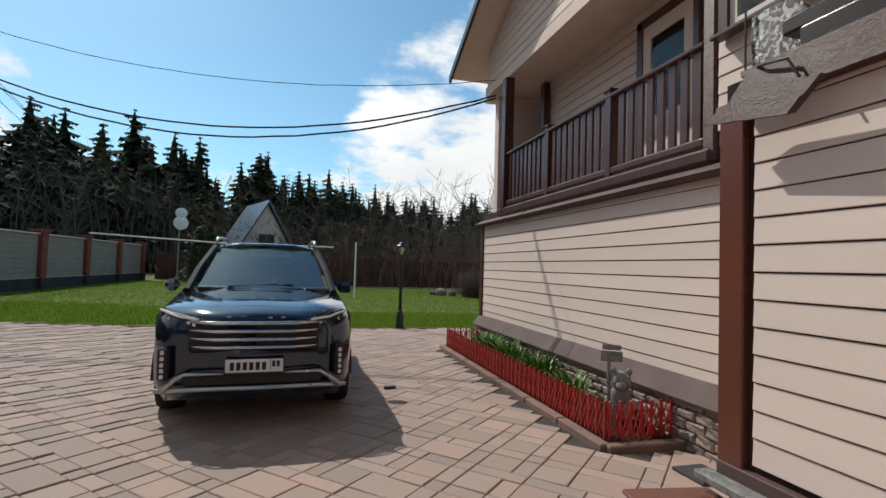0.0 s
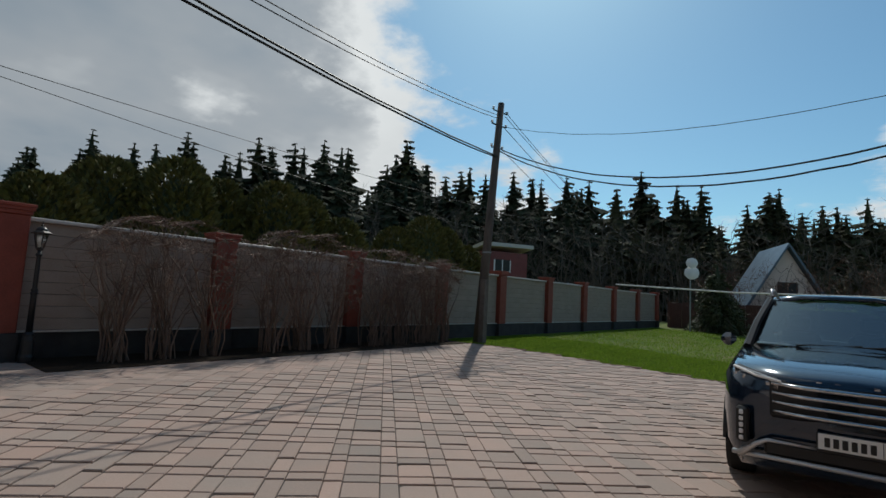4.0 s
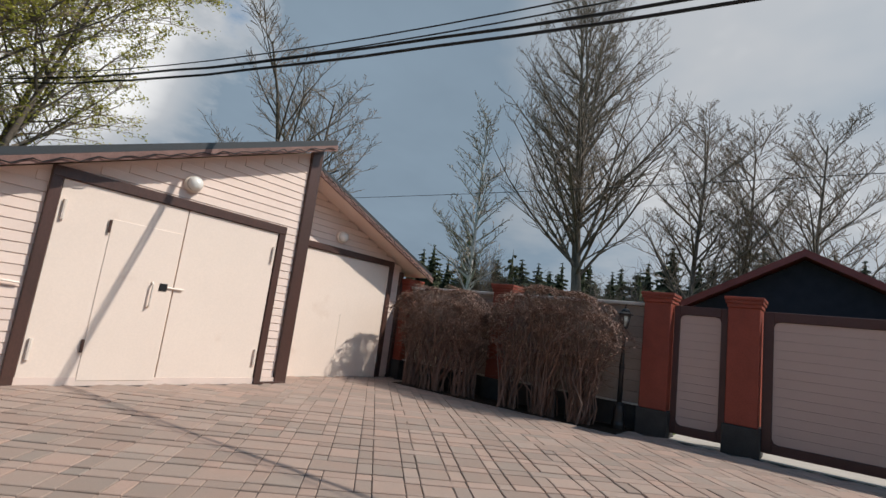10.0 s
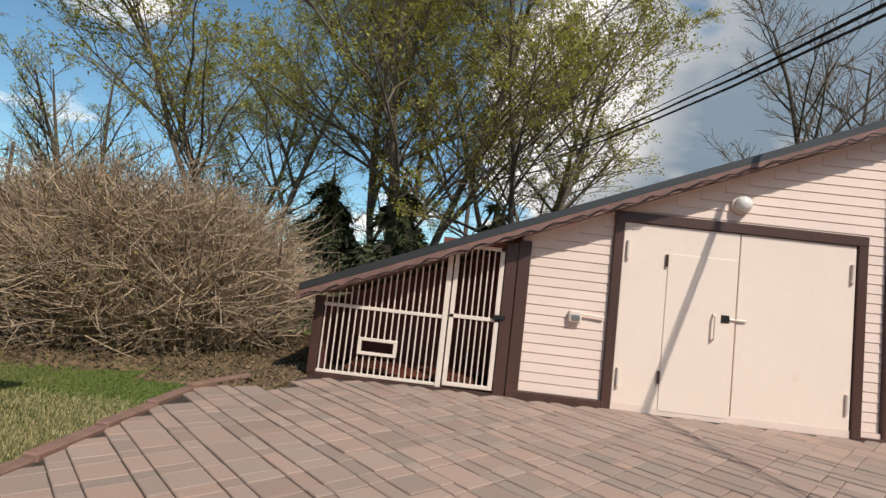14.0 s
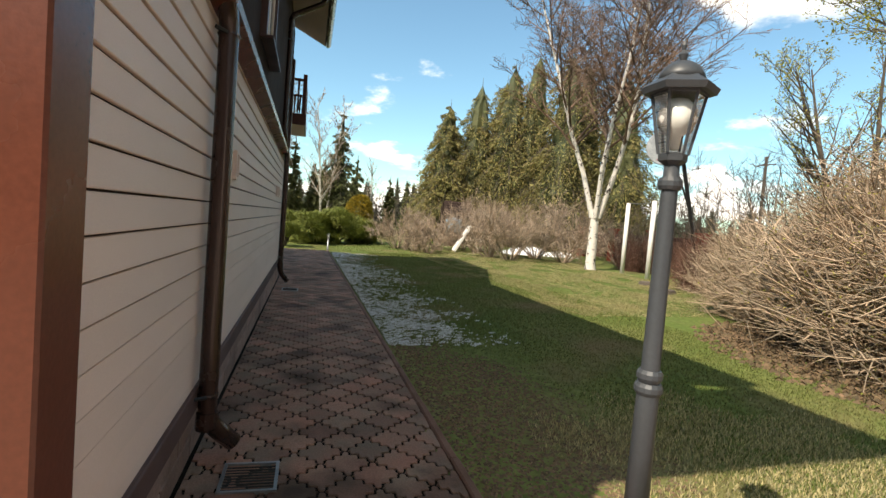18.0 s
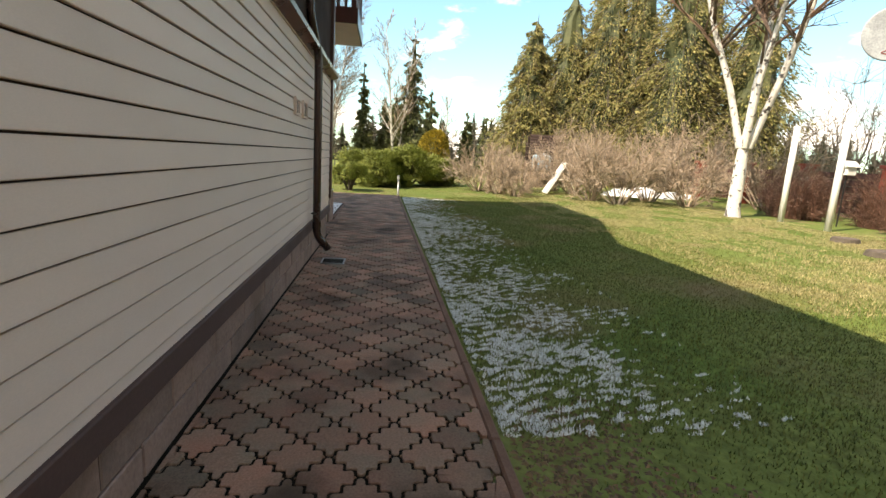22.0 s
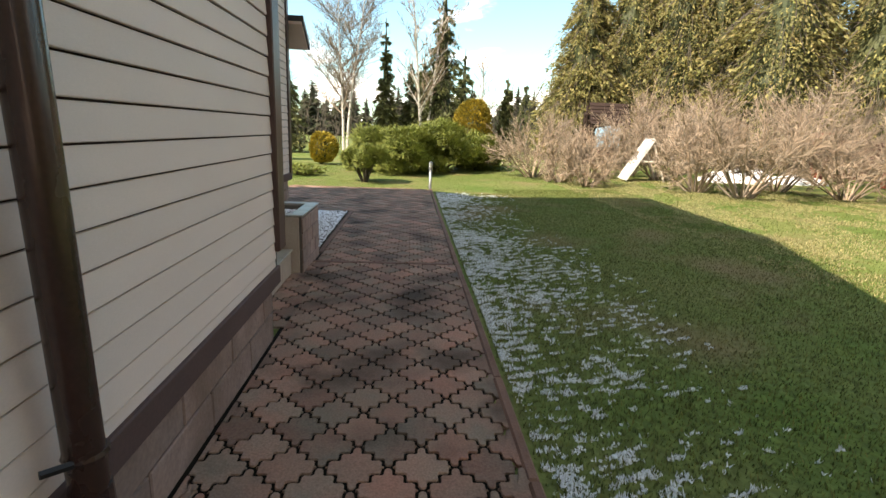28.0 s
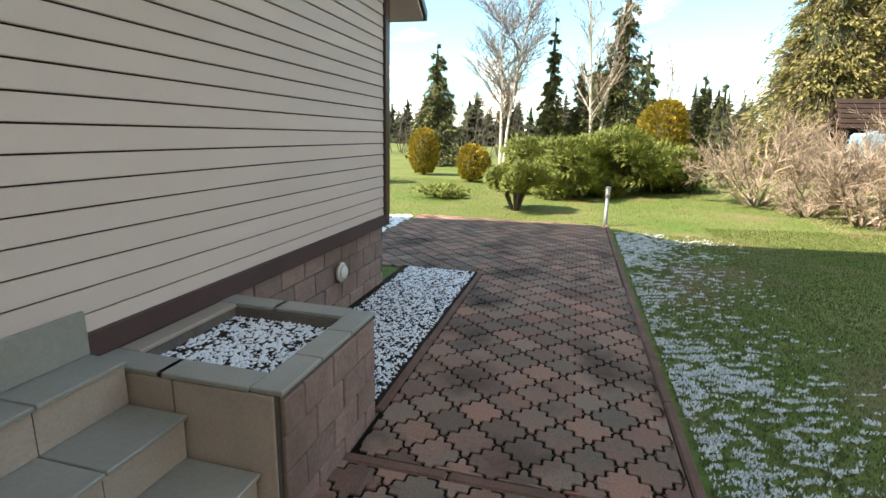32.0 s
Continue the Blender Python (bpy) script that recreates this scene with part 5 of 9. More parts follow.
# ---- plants ----
class Geo:
    """Collects vertices and faces for one mesh."""

    def __init__(self):
        self.v, self.f = [], []

    def tube(self, pts, radii, n=3):
        b = len(self.v)
        m = len(pts)
        for i in range(m):
            p = pts[i]
            q, s = pts[min(i + 1, m - 1)], pts[max(i - 1, 0)]
            d = (q[0] - s[0], q[1] - s[1], q[2] - s[2])
            if abs(d[2]) > abs(d[0]) + abs(d[1]):
                u = (1.0, 0.0, -d[0] / (d[2] or 1e-6))
            else:
                u = (-d[1], d[0], 0.0)
            lu = math.sqrt(u[0] ** 2 + u[1] ** 2 + u[2] ** 2) or 1e-6
            u = (u[0] / lu, u[1] / lu, u[2] / lu)
            ld = math.sqrt(d[0] ** 2 + d[1] ** 2 + d[2] ** 2) or 1e-6
            w = ((d[1] * u[2] - d[2] * u[1]) / ld, (d[2] * u[0] - d[0] * u[2]) / ld, (d[0] * u[1] - d[1] * u[0]) / ld)
            for k in range(n):
                a = 6.28318 * k / n
                c, s2 = math.cos(a) * radii[i], math.sin(a) * radii[i]
                self.v.append((p[0] + u[0] * c + w[0] * s2, p[1] + u[1] * c + w[1] * s2, p[2] + u[2] * c + w[2] * s2))
        for i in range(m - 1):
            for k in range(n):
                a0, a1 = b + i * n + k, b + i * n + (k + 1) % n
                self.f.append((a0, a1, a1 + n, a0 + n))

    def tri(self, a, b, c):
        i = len(self.v)
        self.v += [a, b, c]
        self.f.append((i, i + 1, i + 2))

    def leaf(self, p, d, s, w, rnd):
        """A pointed leaf of four corners."""
        ox, oy, oz = rnd.uniform(-1, 1) * w, rnd.uniform(-1, 1) * w, rnd.uniform(-0.6, 0.6) * w
        i = len(self.v)
        q = (p[0] + d[0] * s, p[1] + d[1] * s, p[2] + d[2] * s)
        mx, my, mz = (p[0] + q[0]) / 2, (p[1] + q[1]) / 2, (p[2] + q[2]) / 2
        self.v += [p, (mx + ox, my + oy, mz + oz), q, (mx - ox, my - oy, mz - oz)]
        self.f.append((i, i + 1, i + 2, i + 3))

    def mesh(self, name, mat, smooth=False):
        me = bpy.data.meshes.new(name)
        me.from_pydata(self.v, [], self.f)
        me.materials.append(mat)
        if smooth:
            me.polygons.foreach_set("use_smooth", [True] * len(me.polygons))
        return me


def unit(x, y, z):
    l = math.sqrt(x * x + y * y + z * z) or 1e-6
    return (x / l, y / l, z / l)


def grow(wood, twig, tips, p, d, length, r, level, rnd, kids, lift, bend, thin, shrink, wide, limb=2):
    """A limb with side limbs; the last level goes into the twigs."""
    segs = 6 if level == 0 else 4 if level < 3 else 3
    pts, rad = [p], [r]
    for i in range(segs):
        j = bend * (1 + 0.5 * level)
        d = unit(d[0] + rnd.uniform(-j, j), d[1] + rnd.uniform(-j, j), d[2] + rnd.uniform(-j, j) + lift)
        p = (p[0] + d[0] * length / segs, p[1] + d[1] * length / segs, p[2] + d[2] * length / segs)
        pts.append(p)
        rad.append(max(thin, r * (1 - 0.82 * (i + 1) / segs)))
    last = level >= len(kids)
    (twig if level >= limb else wood).tube(pts, rad, 7 if level == 0 else 4 if level == 1 else 3)
    if last:
        tips.append((pts[-1], d))
        tips.append((pts[-2], d))
        return
    for k in range(kids[level]):
        s = 0.22 + 0.78 * (k + rnd.random()) / kids[level] if level == 0 else 0.15 + 0.85 * (k + rnd.random()) / kids[level]
        i = min(segs - 1, int(s * segs))
        f = s * segs - i
        q = tuple(pts[i][c] + (pts[i + 1][c] - pts[i][c]) * f for c in range(3))
        a = rnd.uniform(0, 6.28)
        dd = unit(*(pts[i + 1][c] - pts[i][c] for c in range(3)))
        side = unit(math.cos(a), math.sin(a), rnd.uniform(-0.1, 0.5))
        w = wide * rnd.uniform(0.7, 1.2)
        nd = unit(dd[0] + side[0] * w, dd[1] + side[1] * w, dd[2] + side[2] * w)
        grow(wood, twig, tips, q, nd, length * shrink * rnd.uniform(0.7, 1.1) * (1.14 - 0.66 * s), max(thin, rad[i] * 0.55), level + 1, rnd, kids, lift, bend, thin, shrink, wide, limb)


def bare_tree(name, label, at, height, seed, trunks=1, lean=(0, 0), kids=(16, 7, 5), r=0.14, wide=0.9, lift=0.06, bend=0.07, shrink=0.42, bark=None, twigs=None,
              leaves=0, leaf_mat=None, leaf_size=0.06, thin=0.006, spread=0.12, fork_at=0.0, limb=2):
    rnd = random.Random(seed)
    wood, twig, tips = Geo(), Geo(), []
    if fork_at:
        wood.tube([(0, 0, -0.1), (0.01, 0.02, 0.25), (0.03, 0, fork_at * 0.6), (0.02, 0.01, fork_at + 0.25)], [r * 2.3, r * 1.75, r * 1.6, r * 1.25], 10)
    for t in range(trunks):
        a = 6.28 * t / trunks + seed
        sp = spread if trunks > 1 else 0.0
        grow(wood, twig, tips, (0.12 * math.cos(a) * (trunks > 1), 0.12 * math.sin(a) * (trunks > 1), fork_at - 0.1), unit(math.cos(a) * sp + lean[0], math.sin(a) * sp + lean[1], 1.0),
             height * rnd.uniform(0.85, 1.0), r * rnd.uniform(0.8, 1.0), 0, rnd, kids, lift, bend, thin, shrink, wide, limb)
    ob = thing(name, label, "tree", (at[0], at[1], at[2] if len(at) > 2 else ground(at[0], at[1])))
    part("trunk", wood.mesh("trunk", bark or M_BARK, True), None, ob)
    part("branchwork", twig.mesh("branchwork", twigs or M_TWIG), None, ob)
    if leaves:
        g = Geo()
        for p, d in tips:
            for _ in range(leaves):
                o = (p[0] + rnd.gauss(0, 0.07), p[1] + rnd.gauss(0, 0.07), p[2] + rnd.gauss(0, 0.07))
                g.leaf(o, unit(rnd.uniform(-1, 1), rnd.uniform(-1, 1), rnd.uniform(-1, 0.4)), leaf_size * rnd.uniform(0.6, 1.3), leaf_size * 0.32, rnd)
        part("crown", g.mesh("crown", leaf_mat or M_LEAF), None, ob)
    return ob


def conifer_geo(g, base, h, r, rnd, rows=26, per=13, cut=0.1, droop=0.35, flakes=5, fs=0.42, core=0.45):
    """A spruce: a straight stem with drooping boughs of needle sprays."""
    x, y, z = base
    prev = None
    for i in range(12):
        s = i / 11
        ring = []
        for k in range(9):
            a = 6.283 * k / 9 + i
            q = core * r * (1 - s) ** 0.9 * rnd.uniform(0.55, 1.3) + 0.01
            ring.append(len(g.v))
            g.v.append((x + q * math.cos(a), y + q * math.sin(a), z + h * (cut + (0.97 - cut) * s) - 0.15 * q))
        if prev:
            for k in range(9):
                g.f.append((prev[k], prev[(k + 1) % 9], ring[(k + 1) % 9], ring[k]))
        prev = ring
    for i in range(rows):
        s = i / rows
        zz = z + h * (cut + (1 - cut) * s)
        rr = r * (1 - s) ** 0.85 * rnd.uniform(0.72, 1.2) + 0.02 * r
        n = max(4, int(per * (1 - 0.6 * s)))
        for k in range(n):
            a = 6.283 * (k + rnd.random()) / n
            q = rr * rnd.uniform(0.35, 1.3) * (1 + 0.22 * math.sin(a + 9 * s + h))
            ca, sa = math.cos(a), math.sin(a)
            for m in range(flakes):
                u = (m + 0.6) / flakes
                px, py = x + ca * q * u, y + sa * q * u
                pz = zz - droop * q * u * (1.2 - 0.5 * u) + rnd.uniform(-0.05, 0.05) * h * 0.05
                w = fs * q / flakes * (1.3 - 0.6 * u) * rnd.uniform(0.8, 1.4) + 0.03
                l = q / flakes * 1.5
                dz = -droop * l * 0.6
                sx, sy = -sa * w, ca * w
                g.tri((px - ca * l * 0.4, py - sa * l * 0.4, pz + 0.02), (px + sx + ca * l * 0.3, py + sy + sa * l * 0.3, pz + dz - w * 0.7), (px + ca * l, py + sa * l, pz + dz * 1.3))
                g.tri((px - ca * l * 0.4, py - sa * l * 0.4, pz + 0.02), (px + ca * l, py + sa * l, pz + dz * 1.3), (px - sx + ca * l * 0.3, py - sy + sa * l * 0.3, pz + dz - w * 0.7))


def hanging_fir(name, label, at, h, r, seed, mat, count=15000, power=0.6, lumpy=1.2, leaf=(0.16, 0.42), inner=0.5):
    """A dense old conifer whose boughs hang in soft uneven curtains of needles."""
    rnd = random.Random(seed)
    wood, g, core = Geo(), Geo(), Geo()
    wood.tube([(0, 0, -0.1), (0.05, 0, h * 0.5), (0, 0, h * 0.98)], [h * 0.018, h * 0.011, 0.02], 7)
    prev = None
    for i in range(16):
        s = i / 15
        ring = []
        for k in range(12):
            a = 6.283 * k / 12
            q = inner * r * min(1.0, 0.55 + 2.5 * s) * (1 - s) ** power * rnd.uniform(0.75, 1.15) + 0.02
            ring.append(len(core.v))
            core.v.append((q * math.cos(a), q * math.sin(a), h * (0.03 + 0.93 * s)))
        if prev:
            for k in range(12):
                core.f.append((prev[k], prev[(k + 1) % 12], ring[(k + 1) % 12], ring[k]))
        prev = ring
    boughs = max(170, count // 75)
    for _ in range(boughs):
        s = 1 - math.sqrt(rnd.random())
        a = rnd.uniform(0, 6.283)
        ca, sa = math.cos(a), math.sin(a)
        lump = noise.noise(Vector((ca * 2.6 + seed, sa * 2.6, s * 9.0))) * 0.34
        q = r * min(1.0, 0.6 + 2.5 * s) * ((1 - s) ** power + 0.02) * (0.98 + lump * lumpy) * rnd.uniform(0.78, 1.1)
        z0 = h * (0.03 + 0.95 * s) + 0.22 * q
        wood.tube([(0, 0, z0 - 0.1 * q), (0.6 * q * ca, 0.6 * q * sa, z0 - 0.12 * q), (q * ca, q * sa, z0 - 0.5 * q)], [0.03, 0.02, 0.008], 3)
        for _n in range(75):
            u = 0.15 + 0.87 * rnd.random() ** 0.7
            side = rnd.uniform(-1, 1) * q * 0.30 * (1.15 - 0.75 * u)
            drop = 0.5 * q * u * u + abs(side) * 0.5 + rnd.random() ** 2 * 0.16 * q
            l = rnd.uniform(*leaf)
            g.leaf((q * u * ca - side * sa, q * u * sa + side * ca, max(0.05, z0 - drop)), unit(ca * 0.7 + rnd.uniform(-0.5, 0.5), sa * 0.7 + rnd.uniform(-0.5, 0.5), rnd.uniform(-1.1, 0.15)), l, l * 0.20, rnd)
    g.tube([(0, 0, h * 0.93), (0, 0, h * 1.01)], [0.03, 0.008], 4)
    ob = thing(name, label, "tree", at)
    part("trunk", wood.mesh("trunk", M_BARK, True), None, ob)
    part("crown", g.mesh("crown", mat), None, ob)
    # dark shell inside the crown paints the shade between the boughs
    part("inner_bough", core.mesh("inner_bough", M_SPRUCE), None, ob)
    return ob


def conifer(name, label, at, h, r, seed, mat=None):
    """A spruce: ragged drooping sprays round a pointed crown."""
    base = (at[0], at[1], at[2] if len(at) > 2 else ground(at[0], at[1]))
    return hanging_fir(name, label, base, h, r, seed, mat or M_SPRUCE, int(3200 + 760 * h * r), 0.95, 1.3, (0.10, 0.32), 0.32)


def twig_bush(name, label, at, rx, ry, h, seed, count, mat, thick=0.006, fork=2, leaves=0, leaf_mat=None, category="bush", foot=0.55, arch=0.5, wild=0.05, low=0.05):
    """Many thin stems that rise from the foot, arch outwards and fork."""
    rnd = random.Random(seed)
    g, lf = Geo(), Geo()
    for _ in range(count):
        a, q = rnd.uniform(0, 6.283), math.sqrt(rnd.random())
        bx0, by0 = foot * rx * q * math.cos(a + 0.3 * q), foot * ry * q * math.sin(a + 0.3 * q)
        el = rnd.uniform(low, 1.0) ** 0.7
        ex, ey = rx * math.cos(a) * (0.25 + 0.75 * q) * math.sqrt(max(0.05, 1 - el * el * 0.85)), ry * math.sin(a) * (0.25 + 0.75 * q) * math.sqrt(max(0.05, 1 - el * el * 0.85))
        ez = h * el * rnd.uniform(0.85, 1.06)
        pts = []
        n = 5
        for i in range(n):
            s = i / (n - 1)
            j = wild * h * s
            pts.append((bx0 + (ex - bx0) * s ** (1 + arch) + rnd.uniform(-j, j), by0 + (ey - by0) * s ** (1 + arch) + rnd.uniform(-j, j), ez * (s ** (1 - arch * 0.35)) + rnd.uniform(-j, j) * 0.5))
        tk = thick * rnd.uniform(0.6, 1.7)
        g.tube(pts, [tk * 1.6, tk * 1.3, tk, tk * 0.8, tk * 0.4], 3)
        for _f in range(fork):
            i = rnd.randrange(1, n) if foot > 0.3 else rnd.choice((1, 2, 3, 3, 4, 4))
            p = tuple(pts[i - 1][c] + (pts[i][c] - pts[i - 1][c]) * rnd.random() for c in range(3))
            l = rnd.uniform(0.10, 0.32) * min(h, 2.2)
            d = unit(rnd.uniform(-1, 1) + 0.5 * math.cos(a), rnd.uniform(-1, 1) + 0.5 * math.sin(a), rnd.uniform(-0.5, 1.1))
            q1 = (p[0] + d[0] * l * 0.5, p[1] + d[1] * l * 0.5, max(0.02, p[2] + d[2] * l * 0.5))
            q2 = (p[0] + d[0] * l + rnd.uniform(-0.05, 0.05), p[1] + d[1] * l + rnd.uniform(-0.05, 0.05), max(0.02, p[2] + d[2] * l + 0.03))
            g.tube([p, q1, q2], [thick * 0.8, thick * 0.6, thick * 0.3], 3)
            for _l in range(leaves):
                f = rnd.random()
                o = tuple(q1[c] + (q2[c] - q1[c]) * f + rnd.uniform(-0.02, 0.02) for c in range(3))
                lf.leaf(o, unit(rnd.uniform(-1, 1), rnd.uniform(-1, 1), rnd.uniform(-0.3, 1)), 0.035 * rnd.uniform(0.7, 1.4), 0.012, rnd)
    ob = thing(name, label, category, (at[0], at[1], at[2] if len(at) > 2 else ground(at[0], at[1])))
    part("branchwork", g.mesh("branchwork", mat), None, ob)
    if leaves:
        part("foliage", lf.mesh("foliage", leaf_mat or M_LEAF), None, ob)
    return ob


def clipped_hedge(name, label, x0, x1, y0, y1, h, seed, count, mat, leaves=0):
    """A row of clipped bushes: open stems below, a dense rounded mass of twigs above."""
    rnd = random.Random(seed)
    n_bush = max(2, round((y1 - y0) / 2.6))
    span = (y1 - y0) / n_bush
    ob = thing(name, label, "hedge", (0, 0, ground((x0 + x1) / 2, (y0 + y1) / 2)))
    xm = (x0 + x1) / 2
    for b in range(n_bush):
        g, lf = Geo(), Geo()
        ya, yb = y0 + span * b, y0 + span * (b + 1)
        hb = h * rnd.uniform(0.94, 1.03)

        def lid(y):
            u = abs(2 * (y - ya) / span - 1)
            return hb - 0.42 * min(1.2, u) ** 3 + 0.04 * math.sin(y * 7.0)

        for k in range(count // n_bush):
            foot = ya + span * (0.22 + 0.28 * rnd.randrange(3)) + rnd.gauss(0, 0.05)
            p = (xm + rnd.gauss(0, 0.10), foot + rnd.gauss(0, 0.10), 0.0)
            goal = (rnd.uniform(x0, x1), min(yb, max(ya, foot + rnd.gauss(0, 0.55))))
            top = lid(goal[1]) * (1.0 if rnd.random() < 0.6 else rnd.uniform(0.55, 1.0))
            pts = [p]
            for i in range(1, 7):
                f = (i / 6) ** 1.5
                pts.append((p[0] + (goal[0] - p[0]) * f + rnd.gauss(0, 0.035), p[1] + (goal[1] - p[1]) * f + rnd.gauss(0, 0.045), top * i / 6))
            th = rnd.uniform(0.7, 1.5)
            g.tube(pts, [0.016 * th, 0.014 * th, 0.012 * th, 0.010 * th, 0.007 * th, 0.004, 0.002], 4)
            for _ in range(28):
                i = rnd.choice((3, 4, 5, 5, 5, 6, 6, 6, 6))
                q0 = pts[i]
                l = rnd.uniform(0.10, 0.34)
                d2 = unit(rnd.uniform(-1, 1), rnd.uniform(-1, 1), rnd.uniform(-0.3, 1.0))
                q = (min(x1 + 0.1, max(x0 - 0.1, q0[0] + d2[0] * l)), q0[1] + d2[1] * l, q0[2] + d2[2] * l)
                q = (q[0], q[1], min(lid(q[1]) + rnd.uniform(-0.03, 0.04), q[2]))
                g.tube([q0, q], [0.0045, 0.002], 3)
                for _l in range(leaves):
                    f = rnd.random()
                    o = tuple(q0[c] + (q[c] - q0[c]) * f for c in range(3))
                    lf.leaf(o, unit(rnd.uniform(-1, 1), rnd.uniform(-1, 1), rnd.uniform(-0.3, 1)), 0.032, 0.012, rnd)
        bush = part("hedge_bush", g.mesh("hedge_bush", mat), None, ob)
        if leaves:
            part("bud", lf.mesh("bud", M_BUD), None, bush)
    return ob


M_BUDTWIG = material("pinkish_hedge_twig", (0.21, 0.13, 0.10), 0.8, 0.3, 3, 40, 0, island=0.4)
M_BUD = material("brown_pink_bud", (0.40, 0.26, 0.20), 0.7, 0.3, 3, 30, 0, island=0.5)


def needle_bush(name, label, at, rx, ry, h, seed, count, mat, size=0.16, category="bush", full=0.35, lobes=42, low=0.04):
    """A mass of needle tufts over a few stems, uneven in outline."""
    rnd = random.Random(seed)
    g, w = Geo(), Geo()
    lumps = []
    for _ in range(lobes):
        a, q = rnd.uniform(0, 6.283), math.sqrt(rnd.random())
        lumps.append((0.72 * q * rx * math.cos(a), 0.72 * q * ry * math.sin(a), (low + (0.80 - low - 0.22 * q) * rnd.random() ** 0.7) * h, rnd.uniform(0.24, 0.38)))
    for _ in range(count):
        cx, cy, cz, cr = rnd.choice(lumps)
        a, b = rnd.uniform(0, 6.283), rnd.uniform(-0.9, 1.0)
        q = cr * (1 - full * rnd.random())
        c = math.sqrt(1 - b * b)
        x, y, z = cx + rx * q * c * math.cos(a), cy + ry * q * c * math.sin(a), max(0.08, cz + h * 0.58 * q * b)
        out = unit(c * math.cos(a), c * math.sin(a), b + 0.5)
        for _n in range(9):
            d = unit(out[0] + rnd.uniform(-0.8, 0.8), out[1] + rnd.uniform(-0.8, 0.8), out[2] + rnd.uniform(-0.6, 0.8))
            l = size * rnd.uniform(0.6, 1.2)
            s = 0.14 * l
            g.tri((x - d[1] * s, y + d[0] * s, z), (x + d[1] * s, y - d[0] * s, z + s), (x + d[0] * l, y + d[1] * l, z + d[2] * l))
    for cx, cy, cz, cr in lumps:
        w.tube([(cx * 0.15, cy * 0.15, 0), (cx * 0.6, cy * 0.6, cz * 0.6), (cx, cy, cz)], [0.03, 0.022, 0.01], 5)
    ob = thing(name, label, category, (at[0], at[1], at[2] if len(at) > 2 else ground(at[0], at[1])))
    part("crown", g.mesh("crown", mat), None, ob)
    part("stem", w.mesh("stem", M_BARK), None, ob)
    return ob


def stem_fork(g, p, d, length, r, level, rnd):
    """A stem that bends a little and forks into thinner ones."""
    m = tuple(p[c] + d[c] * length * 0.5 + rnd.uniform(-0.05, 0.05) * length for c in range(3))
    q = tuple(p[c] + d[c] * length + (0.05 * length if c == 2 else 0.0) for c in range(3))
    if level == 0:
        g.tube([p, q], [r, r * 0.5], 3)
        return
    g.tube([p, m, q], [r, r * 0.85, r * 0.65], 3)
    for k in range(6 if level < 3 else 7):
        f = rnd.uniform(0.25, 1.0) if k else 1.0
        o = tuple((p[c] + (m[c] - p[c]) * f * 2) if f < 0.5 else (m[c] + (q[c] - m[c]) * (f * 2 - 1)) for c in range(3))
        w = 1.0 if k else 0.3
        d2 = unit(d[0] + rnd.uniform(-w, w), d[1] + rnd.uniform(-w, w), d[2] + rnd.uniform(-w, w) + 0.06)
        stem_fork(g, o, d2, length * rnd.uniform(0.42, 0.70), r * 0.64, level - 1, rnd)


def hazel_bush(label, at, r, h, seed, stems=16):
    """A rounded bush: stems fan out from the foot and fork into fine twigs."""
    rnd = random.Random(seed)
    g, w = Geo(), Geo()
    for k in range(stems):
        a, tilt = 6.283 * (k + rnd.random()) / stems, 1.05 * math.sqrt(rnd.random())
        d = (math.cos(a) * math.sin(tilt), math.sin(a) * math.sin(tilt), math.cos(tilt))
        reach = (4 * d[2] / h) / ((d[0] ** 2 + d[1] ** 2) / r ** 2 + 4 * d[2] ** 2 / h ** 2) * rnd.uniform(0.85, 1.08)
        p = (0.14 * r * math.cos(a) * rnd.random(), 0.14 * r * math.sin(a) * rnd.random(), -0.05)
        foot = tuple(p[c] + d[c] * reach * 0.22 for c in range(3))
        w.tube([p, foot], [0.034, 0.024], 5)
        stem_fork(g, foot, d, reach * 0.34, 0.022, 3, rnd)
    ob = thing("hazel_bush", label, "bush", (at[0], at[1], ground(at[0], at[1])))
    part("stem", w.mesh("stem", M_TWIGP), None, ob)
    part("crown", g.mesh("crown", M_TWIGP), None, ob)
    return ob


